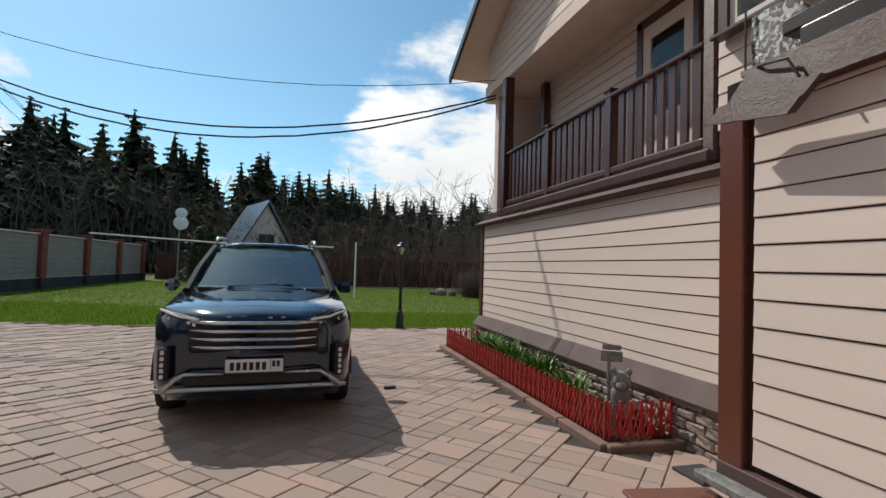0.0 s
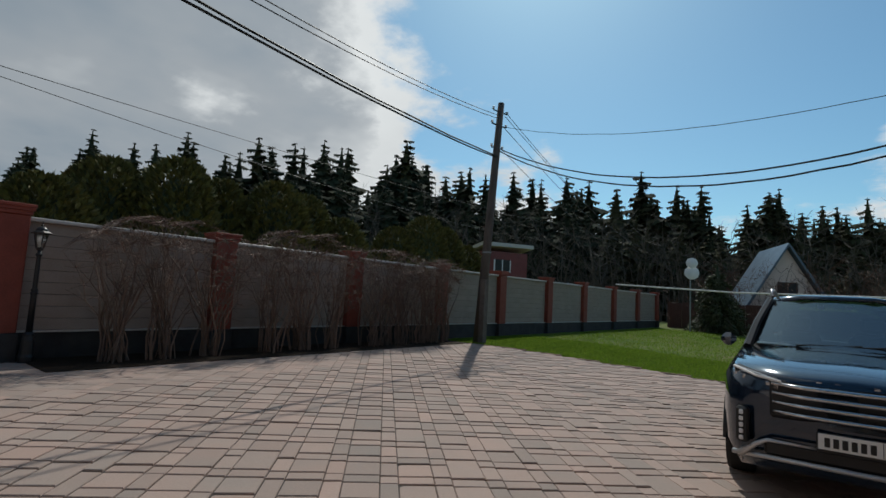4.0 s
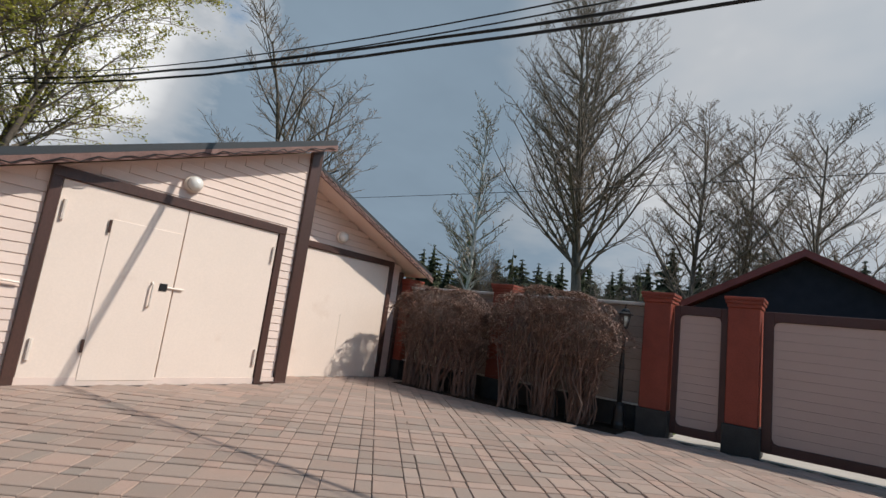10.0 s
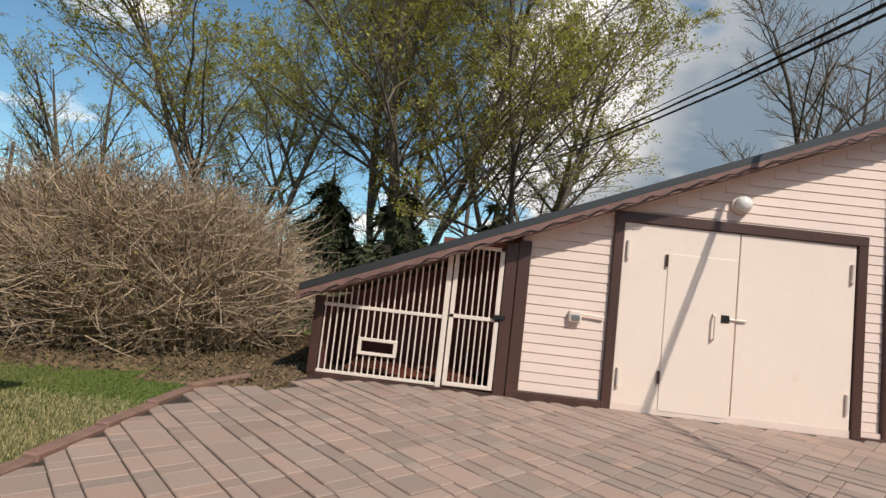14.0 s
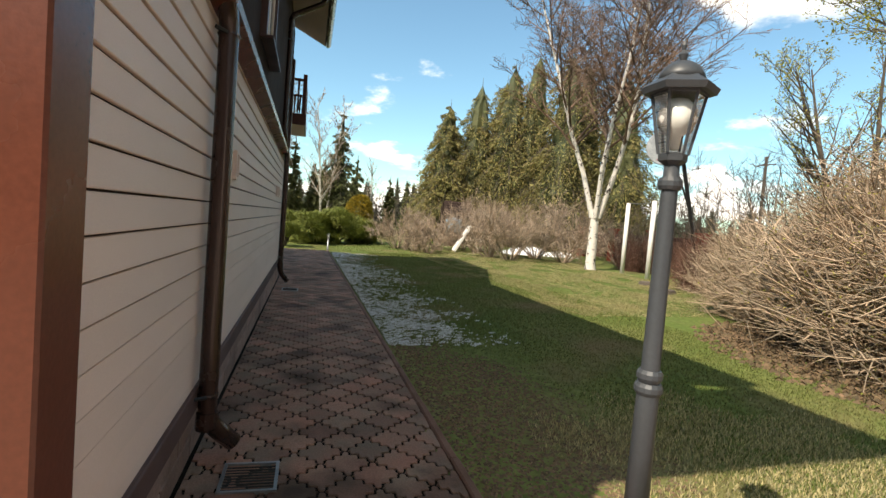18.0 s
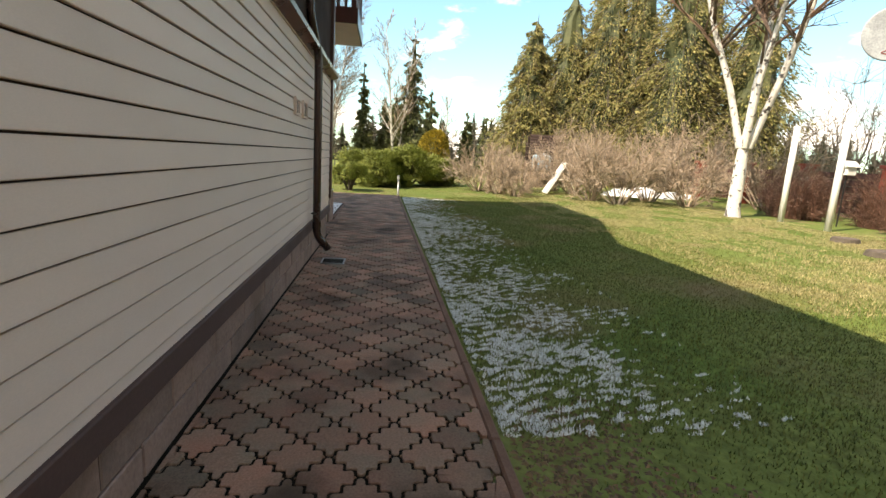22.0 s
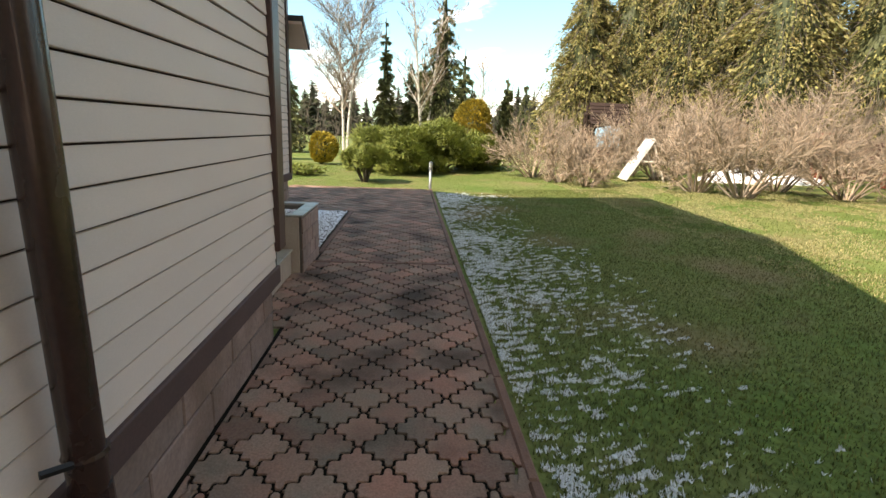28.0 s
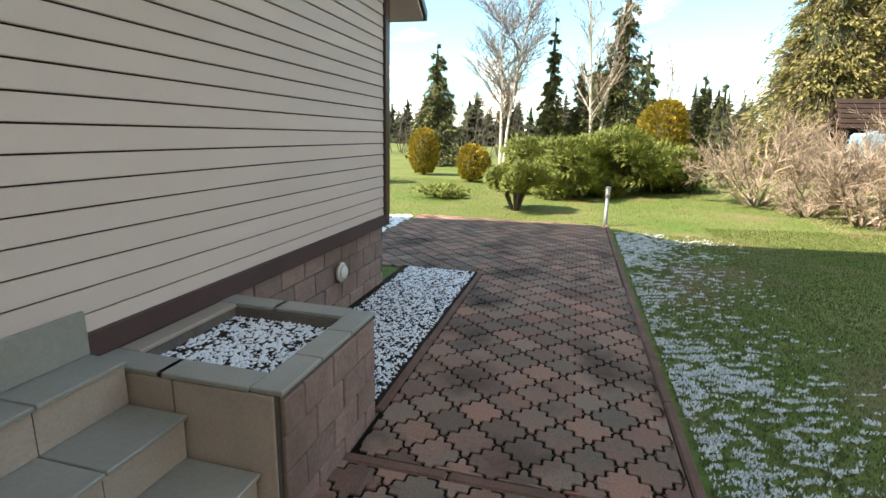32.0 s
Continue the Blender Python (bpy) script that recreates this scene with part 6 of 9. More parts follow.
def clipped_thuja(name, label, at, r, h, seed, mat, count=3500, point=0.25):
    """A clipped thuja: dense flat sprays over a rounded body."""
    rnd = random.Random(seed)
    g, core = Geo(), Geo()
    bumps = [(rnd.uniform(0, 6.28), rnd.uniform(0, 1), rnd.uniform(-0.12, 0.12)) for _ in range(8)]
    for _ in range(count):
        s, a = rnd.random(), rnd.uniform(0, 6.283)
        rr = r * (math.sin(min(1.0, s * 1.5 + 0.35) * 1.57) if s < 0.5 else math.sqrt(max(0.0, 1 - ((s - 0.5) / 0.5) ** 2.6) * (1 - point) + point * (1 - (s - 0.5) / 0.5)))
        for ba, bs, bv in bumps:
            rr *= 1 + bv * math.exp(-4 * ((s - bs) ** 2)) * math.cos(a - ba)
        rr *= rnd.uniform(0.86, 1.05)
        x, y, z = rr * math.cos(a), rr * math.sin(a), 0.06 + s * h
        d = unit(math.cos(a) * 0.7 + rnd.uniform(-0.4, 0.4), math.sin(a) * 0.7 + rnd.uniform(-0.4, 0.4), 0.7 + rnd.uniform(-0.4, 0.4))
        k = 1.0 if r < 1.2 else 1.7
        g.leaf((x, y, z), d, 0.14 * k * rnd.uniform(0.6, 1.3), 0.045 * k, rnd)
    # dark body under the sprays paints the shade in the bush's depth
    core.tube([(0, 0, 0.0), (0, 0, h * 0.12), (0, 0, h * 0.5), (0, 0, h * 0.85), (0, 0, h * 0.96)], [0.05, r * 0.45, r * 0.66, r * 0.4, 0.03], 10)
    ob = thing(name, label, "bush", (at[0], at[1], at[2] if len(at) > 2 else ground(at[0], at[1])))
    part("crown", g.mesh("crown", mat), None, ob)
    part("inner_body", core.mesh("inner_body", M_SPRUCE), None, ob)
    return ob


# --- south-east garden ---
bare_tree("birch_tree", "many-stemmed white birch with fine bare twigs", (18.9, -13.6), 12.5, 12, 4, kids=(24, 14, 9), r=0.115, wide=1.25, lift=-0.008, bend=0.10, shrink=0.48, bark=M_BIRCH, twigs=M_BIRTWIG, spread=0.24, fork_at=2.2, limb=1, thin=0.007)
twig_bush("willow_bush", "broad leafless bush with dense tan stems", (4.7, -10.3), 3.8, 2.8, 2.95, 21, 1900, M_TWIGL, 0.0095, 12, 1, M_LEAF, wild=0.11, arch=0.9)
twig_bush("willow_bush", "broad leafless bush with pale arching stems beside the lawn", (8.6, -11.2), 1.8, 1.6, 1.9, 22, 700, M_TWIGL, 0.007, 12, wild=0.13, arch=0.9)
twig_bush("dogwood_bush", "low bush with reddish bare stems", (12.4, -13.4), 1.5, 1.2, 1.7, 23, 500, M_TWIGR, 0.006, 6, 1, M_BUD, wild=0.09)
bare_tree("maple_tree", "large tree with young yellow-green leaves", (1.2, -16.0), 12.5, 31, 4, lean=(-0.05, 0.08), kids=(17, 11, 7), r=0.16, wide=1.2, lift=0.01, bend=0.13, shrink=0.54, leaves=10, leaf_size=0.085, spread=0.36, twigs=M_FARTWIG, bark=M_FARBARK)
bare_tree("maple_tree", "spreading tree with yellowish buds behind the garage", (-2.2, -15.6), 10.5, 37, 4, kids=(14, 9, 7), r=0.13, wide=1.25, lift=0.0, bend=0.13, shrink=0.5, leaves=7, leaf_size=0.08, spread=0.34, twigs=M_FARTWIG, bark=M_FARBARK)
bare_tree("maple_tree", "tree with young yellow-green leaves behind the bush", (6.4, -17.0), 11.5, 33, 4, kids=(14, 9, 7), r=0.13, wide=1.15, lift=0.01, bend=0.13, shrink=0.52, leaves=11, leaf_size=0.085, spread=0.34, twigs=M_FARTWIG, bark=M_FARBARK)
bare_tree("maple_tree", "tree with sparse young leaves beyond the bush", (14.0, -20.5), 9.0, 35, 3, kids=(12, 7, 5), r=0.16, wide=0.9, lift=0.03, bend=0.1, shrink=0.45, leaves=2, leaf_size=0.10, spread=0.25)
for i, (x, y, h, r) in enumerate(((0.9, -14.6, 4.4, 2.2), (3.0, -15.4, 4.4, 2.2), (-1.6, -15.2, 4.0, 2.0))):
    conifer("spruce_tree", "dark young spruce behind the garage", (x, y), h, r, 410 + i, M_SPRUCE)
conifer("spruce_tree", "dark young spruce behind the bush", (5.8, -15.2), 3.6, 1.6, 42, M_SPRUCE)
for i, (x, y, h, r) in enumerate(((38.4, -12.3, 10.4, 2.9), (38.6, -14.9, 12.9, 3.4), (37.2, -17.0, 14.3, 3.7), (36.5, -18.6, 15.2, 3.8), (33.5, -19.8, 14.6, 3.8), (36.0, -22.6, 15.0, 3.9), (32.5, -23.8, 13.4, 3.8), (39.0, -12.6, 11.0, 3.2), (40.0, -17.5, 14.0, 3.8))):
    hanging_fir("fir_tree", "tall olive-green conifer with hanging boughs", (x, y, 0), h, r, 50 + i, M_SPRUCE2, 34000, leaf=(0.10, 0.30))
for i, (x, y, rr, h) in enumerate(((28.0, -7.3, 1.7, 2.7), (26.2, -7.8, 0.8, 1.7), (25.1, -8.3, 0.95, 1.8), (28.4, -9.6, 1.5, 2.4), (28.8, -11.2, 1.3, 3.3), (23.7, -11.0, 1.4, 3.1), (27.2, -11.6, 1.7, 2.9), (22.5, -11.6, 1.75, 3.4), (24.0, -13.6, 1.8, 3.4), (22.2, -14.2, 1.6, 3.0), (29.5, -13.5, 2.2, 3.4), (26.6, -17.0, 2.0, 4.0), (22.8, -17.8, 2.0, 3.4))):
    hazel_bush("rounded leafless bush with fine tan twigs", (x, y), rr * 1.08, h * 1.14, 60 + i)
for i, (x, y) in enumerate(((19.5, -16.2), (17.0, -17.0), (14.8, -17.2), (12.5, -16.6))):
    twig_bush("dogwood_bush", "low thicket of reddish bare stems by the fence", (x, y), 1.7, 1.1, 1.7, 75 + i, 360, M_TWIGR, 0.006, 6, 1, M_BUD, wild=0.09)
needle_bush("mountain_pine", "spreading dark green mountain pine", (28.6, -2.2), 1.9, 1.8, 2.0, 81, 6500, M_PINE, 0.19, full=0.5)
needle_bush("mountain_pine", "spreading dark green mountain pine", (29.9, -4.0), 1.8, 1.8, 2.3, 82, 6500, M_PINE, 0.19, full=0.5)
needle_bush("mountain_pine", "green mountain pine below the yellow thuja", (30.9, -5.6), 1.2, 1.2, 1.75, 85, 3200, M_PINE, 0.18, full=0.5)
needle_bush("dwarf_pine", "small dark pine on a bare stem by the path", (25.0, -1.5), 0.85, 0.8, 1.35, 83, 2600, M_PINE, 0.13, full=0.5, lobes=16, low=0.45)
needle_bush("creeping_juniper", "low creeping green juniper on the lawn", (26.6, 0.7), 0.9, 0.8, 0.4, 84, 400, M_PINE, 0.12)
clipped_thuja("clipped_thuja", "yellow-green clipped thuja above the pines", (32.2, -5.6), 0.78, 2.8, 91, M_THUJA, 9000, 0.02)
clipped_thuja("clipped_thuja", "round clipped green thuja", (33.6, 3.3), 0.55, 1.75, 92, M_THUJA, 3600, 0.02)
clipped_thuja("clipped_thuja", "small egg-shaped clipped thuja", (31.5, 0.9), 0.5, 1.2, 93, M_THUJA, 3000)
clipped_thuja("clipped_thuja", "small egg-shaped clipped thuja by the house corner", (29.5, 4.2), 0.6, 1.55, 94, M_THUJA, 2000)
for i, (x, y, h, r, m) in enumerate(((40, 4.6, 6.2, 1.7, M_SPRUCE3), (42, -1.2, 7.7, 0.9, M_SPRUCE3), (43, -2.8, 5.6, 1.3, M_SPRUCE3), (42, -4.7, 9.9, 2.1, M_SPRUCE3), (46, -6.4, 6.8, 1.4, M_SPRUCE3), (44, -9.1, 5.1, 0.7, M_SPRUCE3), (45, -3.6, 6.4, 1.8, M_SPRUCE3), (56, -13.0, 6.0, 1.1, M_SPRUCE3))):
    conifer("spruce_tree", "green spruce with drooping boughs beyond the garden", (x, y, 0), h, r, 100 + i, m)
bare_tree("birch_tree", "tall leafless birch with hanging fine twigs", (40.0, 1.0, 0), 10.8, 111, 2, kids=(34, 16, 9), r=0.10, wide=1.25, lift=0.0, bend=0.07, shrink=0.40, bark=M_BIRCH, twigs=M_FARTWIG, thin=0.006, spread=0.06, limb=1)
bare_tree("birch_tree", "leafless birch among the spruces", (41.0, -3.6, 0), 11.0, 112, 2, kids=(24, 12, 8), r=0.10, wide=0.9, lift=0.0, bend=0.05, shrink=0.30, bark=M_BIRCH, twigs=M_TWIGP, thin=0.008, spread=0.1)
bare_tree("birch_tree", "leafless birch behind the spruces", (47.0, -7.8, 0), 7.6, 113, 1, kids=(22, 10, 6), r=0.10, wide=0.8, lift=0.0, bend=0.05, shrink=0.30, bark=M_BIRCH, twigs=M_TWIGP, thin=0.008)

# --- street side, seen over the fence ---
M_THUJA2 = material("dull_olive_thuja", (0.125, 0.13, 0.032), 0.8, 0.35, 2, 12, 0, island=0.5, tint=(0.165, 0.145, 0.038))
clipped_hedge("clipped_hedge", "clipped brown leafless hedge before the fence, near the gate", FX + 0.35, FX + 1.35, 2.2, 7.5, 2.36, 121, 150, M_HEDGE, 1)
clipped_hedge("clipped_hedge", "clipped brown leafless hedge before the fence", FX + 0.35, FX + 1.35, 7.7, 11.2, 2.30, 122, 140, M_HEDGE, 1)
clipped_hedge("clipped_hedge", "clipped brown leafless hedge with pinkish buds beside the garage", FX + 0.25, FX + 1.15, -8.5, -3.9, 2.15, 123, 270, M_BUDTWIG, 4)
for i, (y, h) in enumerate(((3.4, 3.8), (5.2, 4.8), (6.9, 5.1), (8.7, 4.9), (10.4, 5.1), (12.2, 5.0), (13.6, 4.2), (17.6, 4.4), (19.4, 5.2), (21.2, 4.9), (23.0, 4.1))):
    clipped_thuja("thuja_tree", "thuja in the row behind the street fence", (-17.5 + 0.5 * math.cos(i * 3), y, 0.2), 1.35, h, 130 + i, M_THUJA2, 7000, 0.55)
for i, (x, y, h, tr, r) in enumerate(((-28.0, -12.4, 23.5, 2, 0.24), (-30.0, -7.2, 13.4, 1, 0.2), (-30.5, -5.4, 12.8, 1, 0.19), (-30.0, -2.2, 12.3, 1, 0.2))):
    bare_tree("bare_tree", "tall leafless tree across the street", (x, y, 0.2), h, 150 + i, tr, kids=(46 if i == 0 else 28, 13, 8), r=r, wide=1.3, lift=0.06, bend=0.07, shrink=0.40 if i == 0 else 0.48, thin=0.009, spread=0.03, twigs=M_FARTWIG, bark=M_FARBARK)
bare_tree("birch_tree", "slender birch across the street with fine hanging twigs", (-26.0, -18.8, 0.2), 17.5, 160, 1, kids=(48, 13, 8), r=0.19, wide=1.15, lift=-0.012, bend=0.06, shrink=0.28, bark=M_BIRCH, twigs=M_TWIGL, thin=0.010)
bare_tree("bare_tree", "leafless crooked tree behind the garage", (-15.0, -22.0, 0.2), 13.5, 161, 2, kids=(18, 10, 7), r=0.22, wide=1.15, lift=0.03, bend=0.12, shrink=0.46, thin=0.010, spread=0.2, twigs=M_FARTWIG)
for i, (x, y, rr, h) in enumerate(((-24.0, -14.5, 3.0, 4.6), (-25.0, -9.5, 3.0, 5.0), (-26.0, -5.0, 3.0, 5.4), (-26.0, -0.5, 2.6, 5.6), (-27.0, 3.0, 2.4, 5.0))):
    twig_bush("roadside_scrub", "leafless grey scrub beyond the fence", (x, y, 0.2), rr, rr, h, 162 + i, 420, M_WOODFAR, 0.011, 7, 0, wild=0.09)
twig_bush("yellow_bush", "bush with yellowish young leaves among the trees", (-28.0, -19.0, 0.2), 2.2, 2.2, 7.0, 168, 420, M_TWIG, 0.012, 6, 3, M_LEAF)
for i, (x, y, h, r) in enumerate(((-33.0, -24.0, 9.5, 2.6), (-35.0, -21.0, 8.0, 2.2), (-36.0, -15.5, 7.4, 2.0), (-36.0, -11.5, 7.0, 2.0), (-34.0, 2.2, 8.2, 2.0), (-38.0, 5.0, 9.0, 2.3))):
    conifer("spruce_tree", "dark spruce across the street", (x, y, 0.2), h, r, 170 + i, M_SPRUCE)


def wood_belt(name, label, rows, seed, mat, big=1.0):
    """Far woods: spruces of many heights in one mesh."""
    rnd = random.Random(seed)
    g = Geo()
    for (x0, y0), (x1, y1), h0, h1, n, deep in rows:
        for k in range(n):
            s = (k + rnd.random()) / n
            x, y = x0 + (x1 - x0) * s + rnd.uniform(-deep, deep), y0 + (y1 - y0) * s + rnd.uniform(-deep, deep)
            h = (h0 + (h1 - h0) * s) * rnd.choice((rnd.uniform(0.62, 0.85), rnd.uniform(0.85, 1.06)))
            conifer_geo(g, (x, y, 0), h, h * rnd.uniform(0.19, 0.30), rnd, rows=rnd.randint(24, 32), per=12, cut=0.02, droop=rnd.uniform(0.25, 0.5), flakes=3, fs=1.35, core=0.48)
            if k % 3:
                h *= rnd.uniform(0.45, 0.7)
                conifer_geo(g, (x + rnd.uniform(-2, 2), y + rnd.uniform(-2, 2), 0), h, h * rnd.uniform(0.34, 0.48), rnd, rows=9, per=12, cut=0.0, droop=0.2, flakes=3, fs=1.3, core=0.6)
    return tagged(new(name, g.mesh(name, mat)), label, "woods", kind="stuff")


wood_belt("spruce_wood_west", "dark spruce wood beyond the street", [((-62, 4), (-52, 54), 14, 23.5, 84, 5), ((-56, 6), (-44, 48), 10, 16, 50, 4), ((-52, 52), (-22, 66), 23, 16.5, 54, 5), ((-44, 46), (-20, 58), 15, 13, 34, 4), ((-75, -40), (-66, 0), 13, 15, 44, 4), ((-50, -45), (-70, -20), 12, 12, 26, 5)], 201, M_FAR)
wood_belt("spruce_wood_north", "dark mixed wood north of the garden", [((-22, 64), (6, 78), 18, 14, 80, 5), ((4, 80), (44, 84), 14, 14.5, 84, 5), ((-20, 54), (4, 60), 11, 7, 30, 3), ((-16, 70), (50, 76), 8, 8, 90, 3)], 202, M_NORTHWOOD)
wood_belt("spruce_wood_south", "dark spruces far behind the garage", [((-60, -50), (-10, -60), 13, 13, 46, 4), ((34, -62), (70, -46), 6, 7, 30, 5), ((90, -40), (100, 50), 9, 8, 60, 6)], 203, M_FAR)


def bare_belt(name, label, x0, y0, x1, y1, n, h, seed, mat, thick=0.03, deep=2.0):
    """A belt of leafless undergrowth and thin trees in one mesh."""
    rnd = random.Random(seed)
    g = Geo()
    for k in range(n):
        s = (k + rnd.random()) / n
        x, y = x0 + (x1 - x0) * s + rnd.uniform(-deep, deep), y0 + (y1 - y0) * s + rnd.uniform(-deep, deep)
        hh = h * rnd.uniform(0.5, 1.15)
        pts = [(x, y, 0)]
        for i in range(4):
            pts.append((pts[-1][0] + rnd.uniform(-0.08, 0.08) * hh, pts[-1][1] + rnd.uniform(-0.08, 0.08) * hh, hh * (i + 1) / 4))
        g.tube(pts, [thick, thick * 0.8, thick * 0.6, thick * 0.4, thick * 0.2], 3)
        for _ in range(11):
            i = rnd.randrange(1, 5)
            p = pts[i]
            l = hh * rnd.uniform(0.10, 0.28)
            d = unit(rnd.uniform(-1, 1), rnd.uniform(-1, 1), rnd.uniform(0.1, 1.2))
            q = (p[0] + d[0] * l, p[1] + d[1] * l, p[2] + d[2] * l)
            g.tube([p, q], [thick * 0.4, thick * 0.15], 3)
            for _j in range(3):
                d2 = unit(d[0] + rnd.uniform(-0.8, 0.8), d[1] + rnd.uniform(-0.8, 0.8), d[2] + rnd.uniform(-0.3, 0.6))
                f = rnd.uniform(0.3, 1)
                o = tuple(p[c] + (q[c] - p[c]) * f for c in range(3))
                g.tube([o, (o[0] + d2[0] * l * 0.5, o[1] + d2[1] * l * 0.5, o[2] + d2[2] * l * 0.5)], [thick * 0.2, thick * 0.08], 3)
    return tagged(new(name, g.mesh(name, mat)), label, "undergrowth", kind="stuff")


bare_belt("thicket_north", "brown leafless thicket along the north boundary", -8, 36, 26, 34, 420, 3.6, 211, M_TWIGR, 0.03, 2.0)
bare_belt("grove_north", "leafless grey-green young wood in the north", -20, 52, 40, 50, 420, 7.5, 212, M_WOODFAR, 0.07, 4.0)
bare_belt("grove_north_east", "pale leafless birches beside the house", 10, 44, 30, 40, 60, 8.5, 213, M_WOODFAR, 0.06, 2.0)
bare_belt("grove_south_east", "leafless undergrowth beyond the south garden", 4, -26, 34, -27, 300, 5.5, 214, M_WOODFAR, 0.045, 2.5)
bare_belt("grove_east", "leafless bushes at the far east side", 50, -22, 54, 26, 260, 4.2, 215, M_WOODFAR, 0.04, 3.0)
bare_belt("grove_north_west", "tall grey-green leafless trees before the spruce wood", -44, 22, -14, 52, 170, 8.5, 217, M_WOODFAR, 0.08, 4.0)
bare_belt("grove_west", "leafless undergrowth in the western wood", -42, -16, -36, 48, 260, 5.5, 216, M_WOODFAR, 0.05, 3.0)
conifer("spruce_tree", "young spruce beside the north fence", (-6.2, 33.0, 0), 4.4, 2.0, 220, M_SPRUCE)

# ---- the parked car ----
M_CAR = material("dark_blue_car_paint", (0.008, 0.024, 0.050), 0.12, 0.1, 2, 30, 0.0, metal=0.4, coat=1.0)
M_CARBLK = material("black_car_plastic", (0.010, 0.010, 0.011), 0.5, 0.2, 4, 90, 0.1)
M_CHROME = material("satin_chrome", (0.62, 0.62, 0.63), 0.2, 0.05, 3, 30, 0.0, metal=1.0)
M_SILVER = material("silver_bumper_trim", (0.55, 0.55, 0.55), 0.3, 0.06, 3, 30, 0.0, metal=0.6)
M_TYRE = material("black_tyre_rubber", (0.014, 0.014, 0.014), 0.8, 0.2, 6, 90, 0.3)
M_SCREEN = glass("tinted_car_glass", (0.42, 0.52, 0.52), 0.01, 3.0)
M_LENS = glass("headlamp_lens", (0.85, 0.88, 0.9), 0.02)
M_PLATE = material("white_number_plate", (0.78, 0.78, 0.76), 0.4, 0.04, 3, 60, 0.0)
M_SEAT = material("dark_seat_leather", (0.03, 0.028, 0.027), 0.5, 0.2, 4, 60, 0.1)


def loft(bm, sections, mirror=True):
    """Half sections [(x, y, z)...], each from the low middle to the high middle, joined and mirrored."""
    rows = []
    for sec in sections:
        rows.append([bm.verts.new(p) for p in sec])
    other = []
    for sec in sections:
        other.append([bm.verts.new((-p[0], p[1], p[2])) for p in sec])
    for grid, flip in ((rows, False), (other, True)):
        for a, b in zip(grid, grid[1:]):
            for i in range(len(a) - 1):
                q = (a[i], a[i + 1], b[i + 1], b[i])
                bm.faces.new(tuple(reversed(q)) if flip else q)
    for grid in (rows, other):
        for end in (0, -1):
            bm.faces.new(grid[end] if grid is rows else list(reversed(grid[end])))
    bmesh.ops.remove_doubles(bm, verts=bm.verts, dist=0.0005)
    bmesh.ops.recalc_face_normals(bm, faces=bm.faces)
    return bm


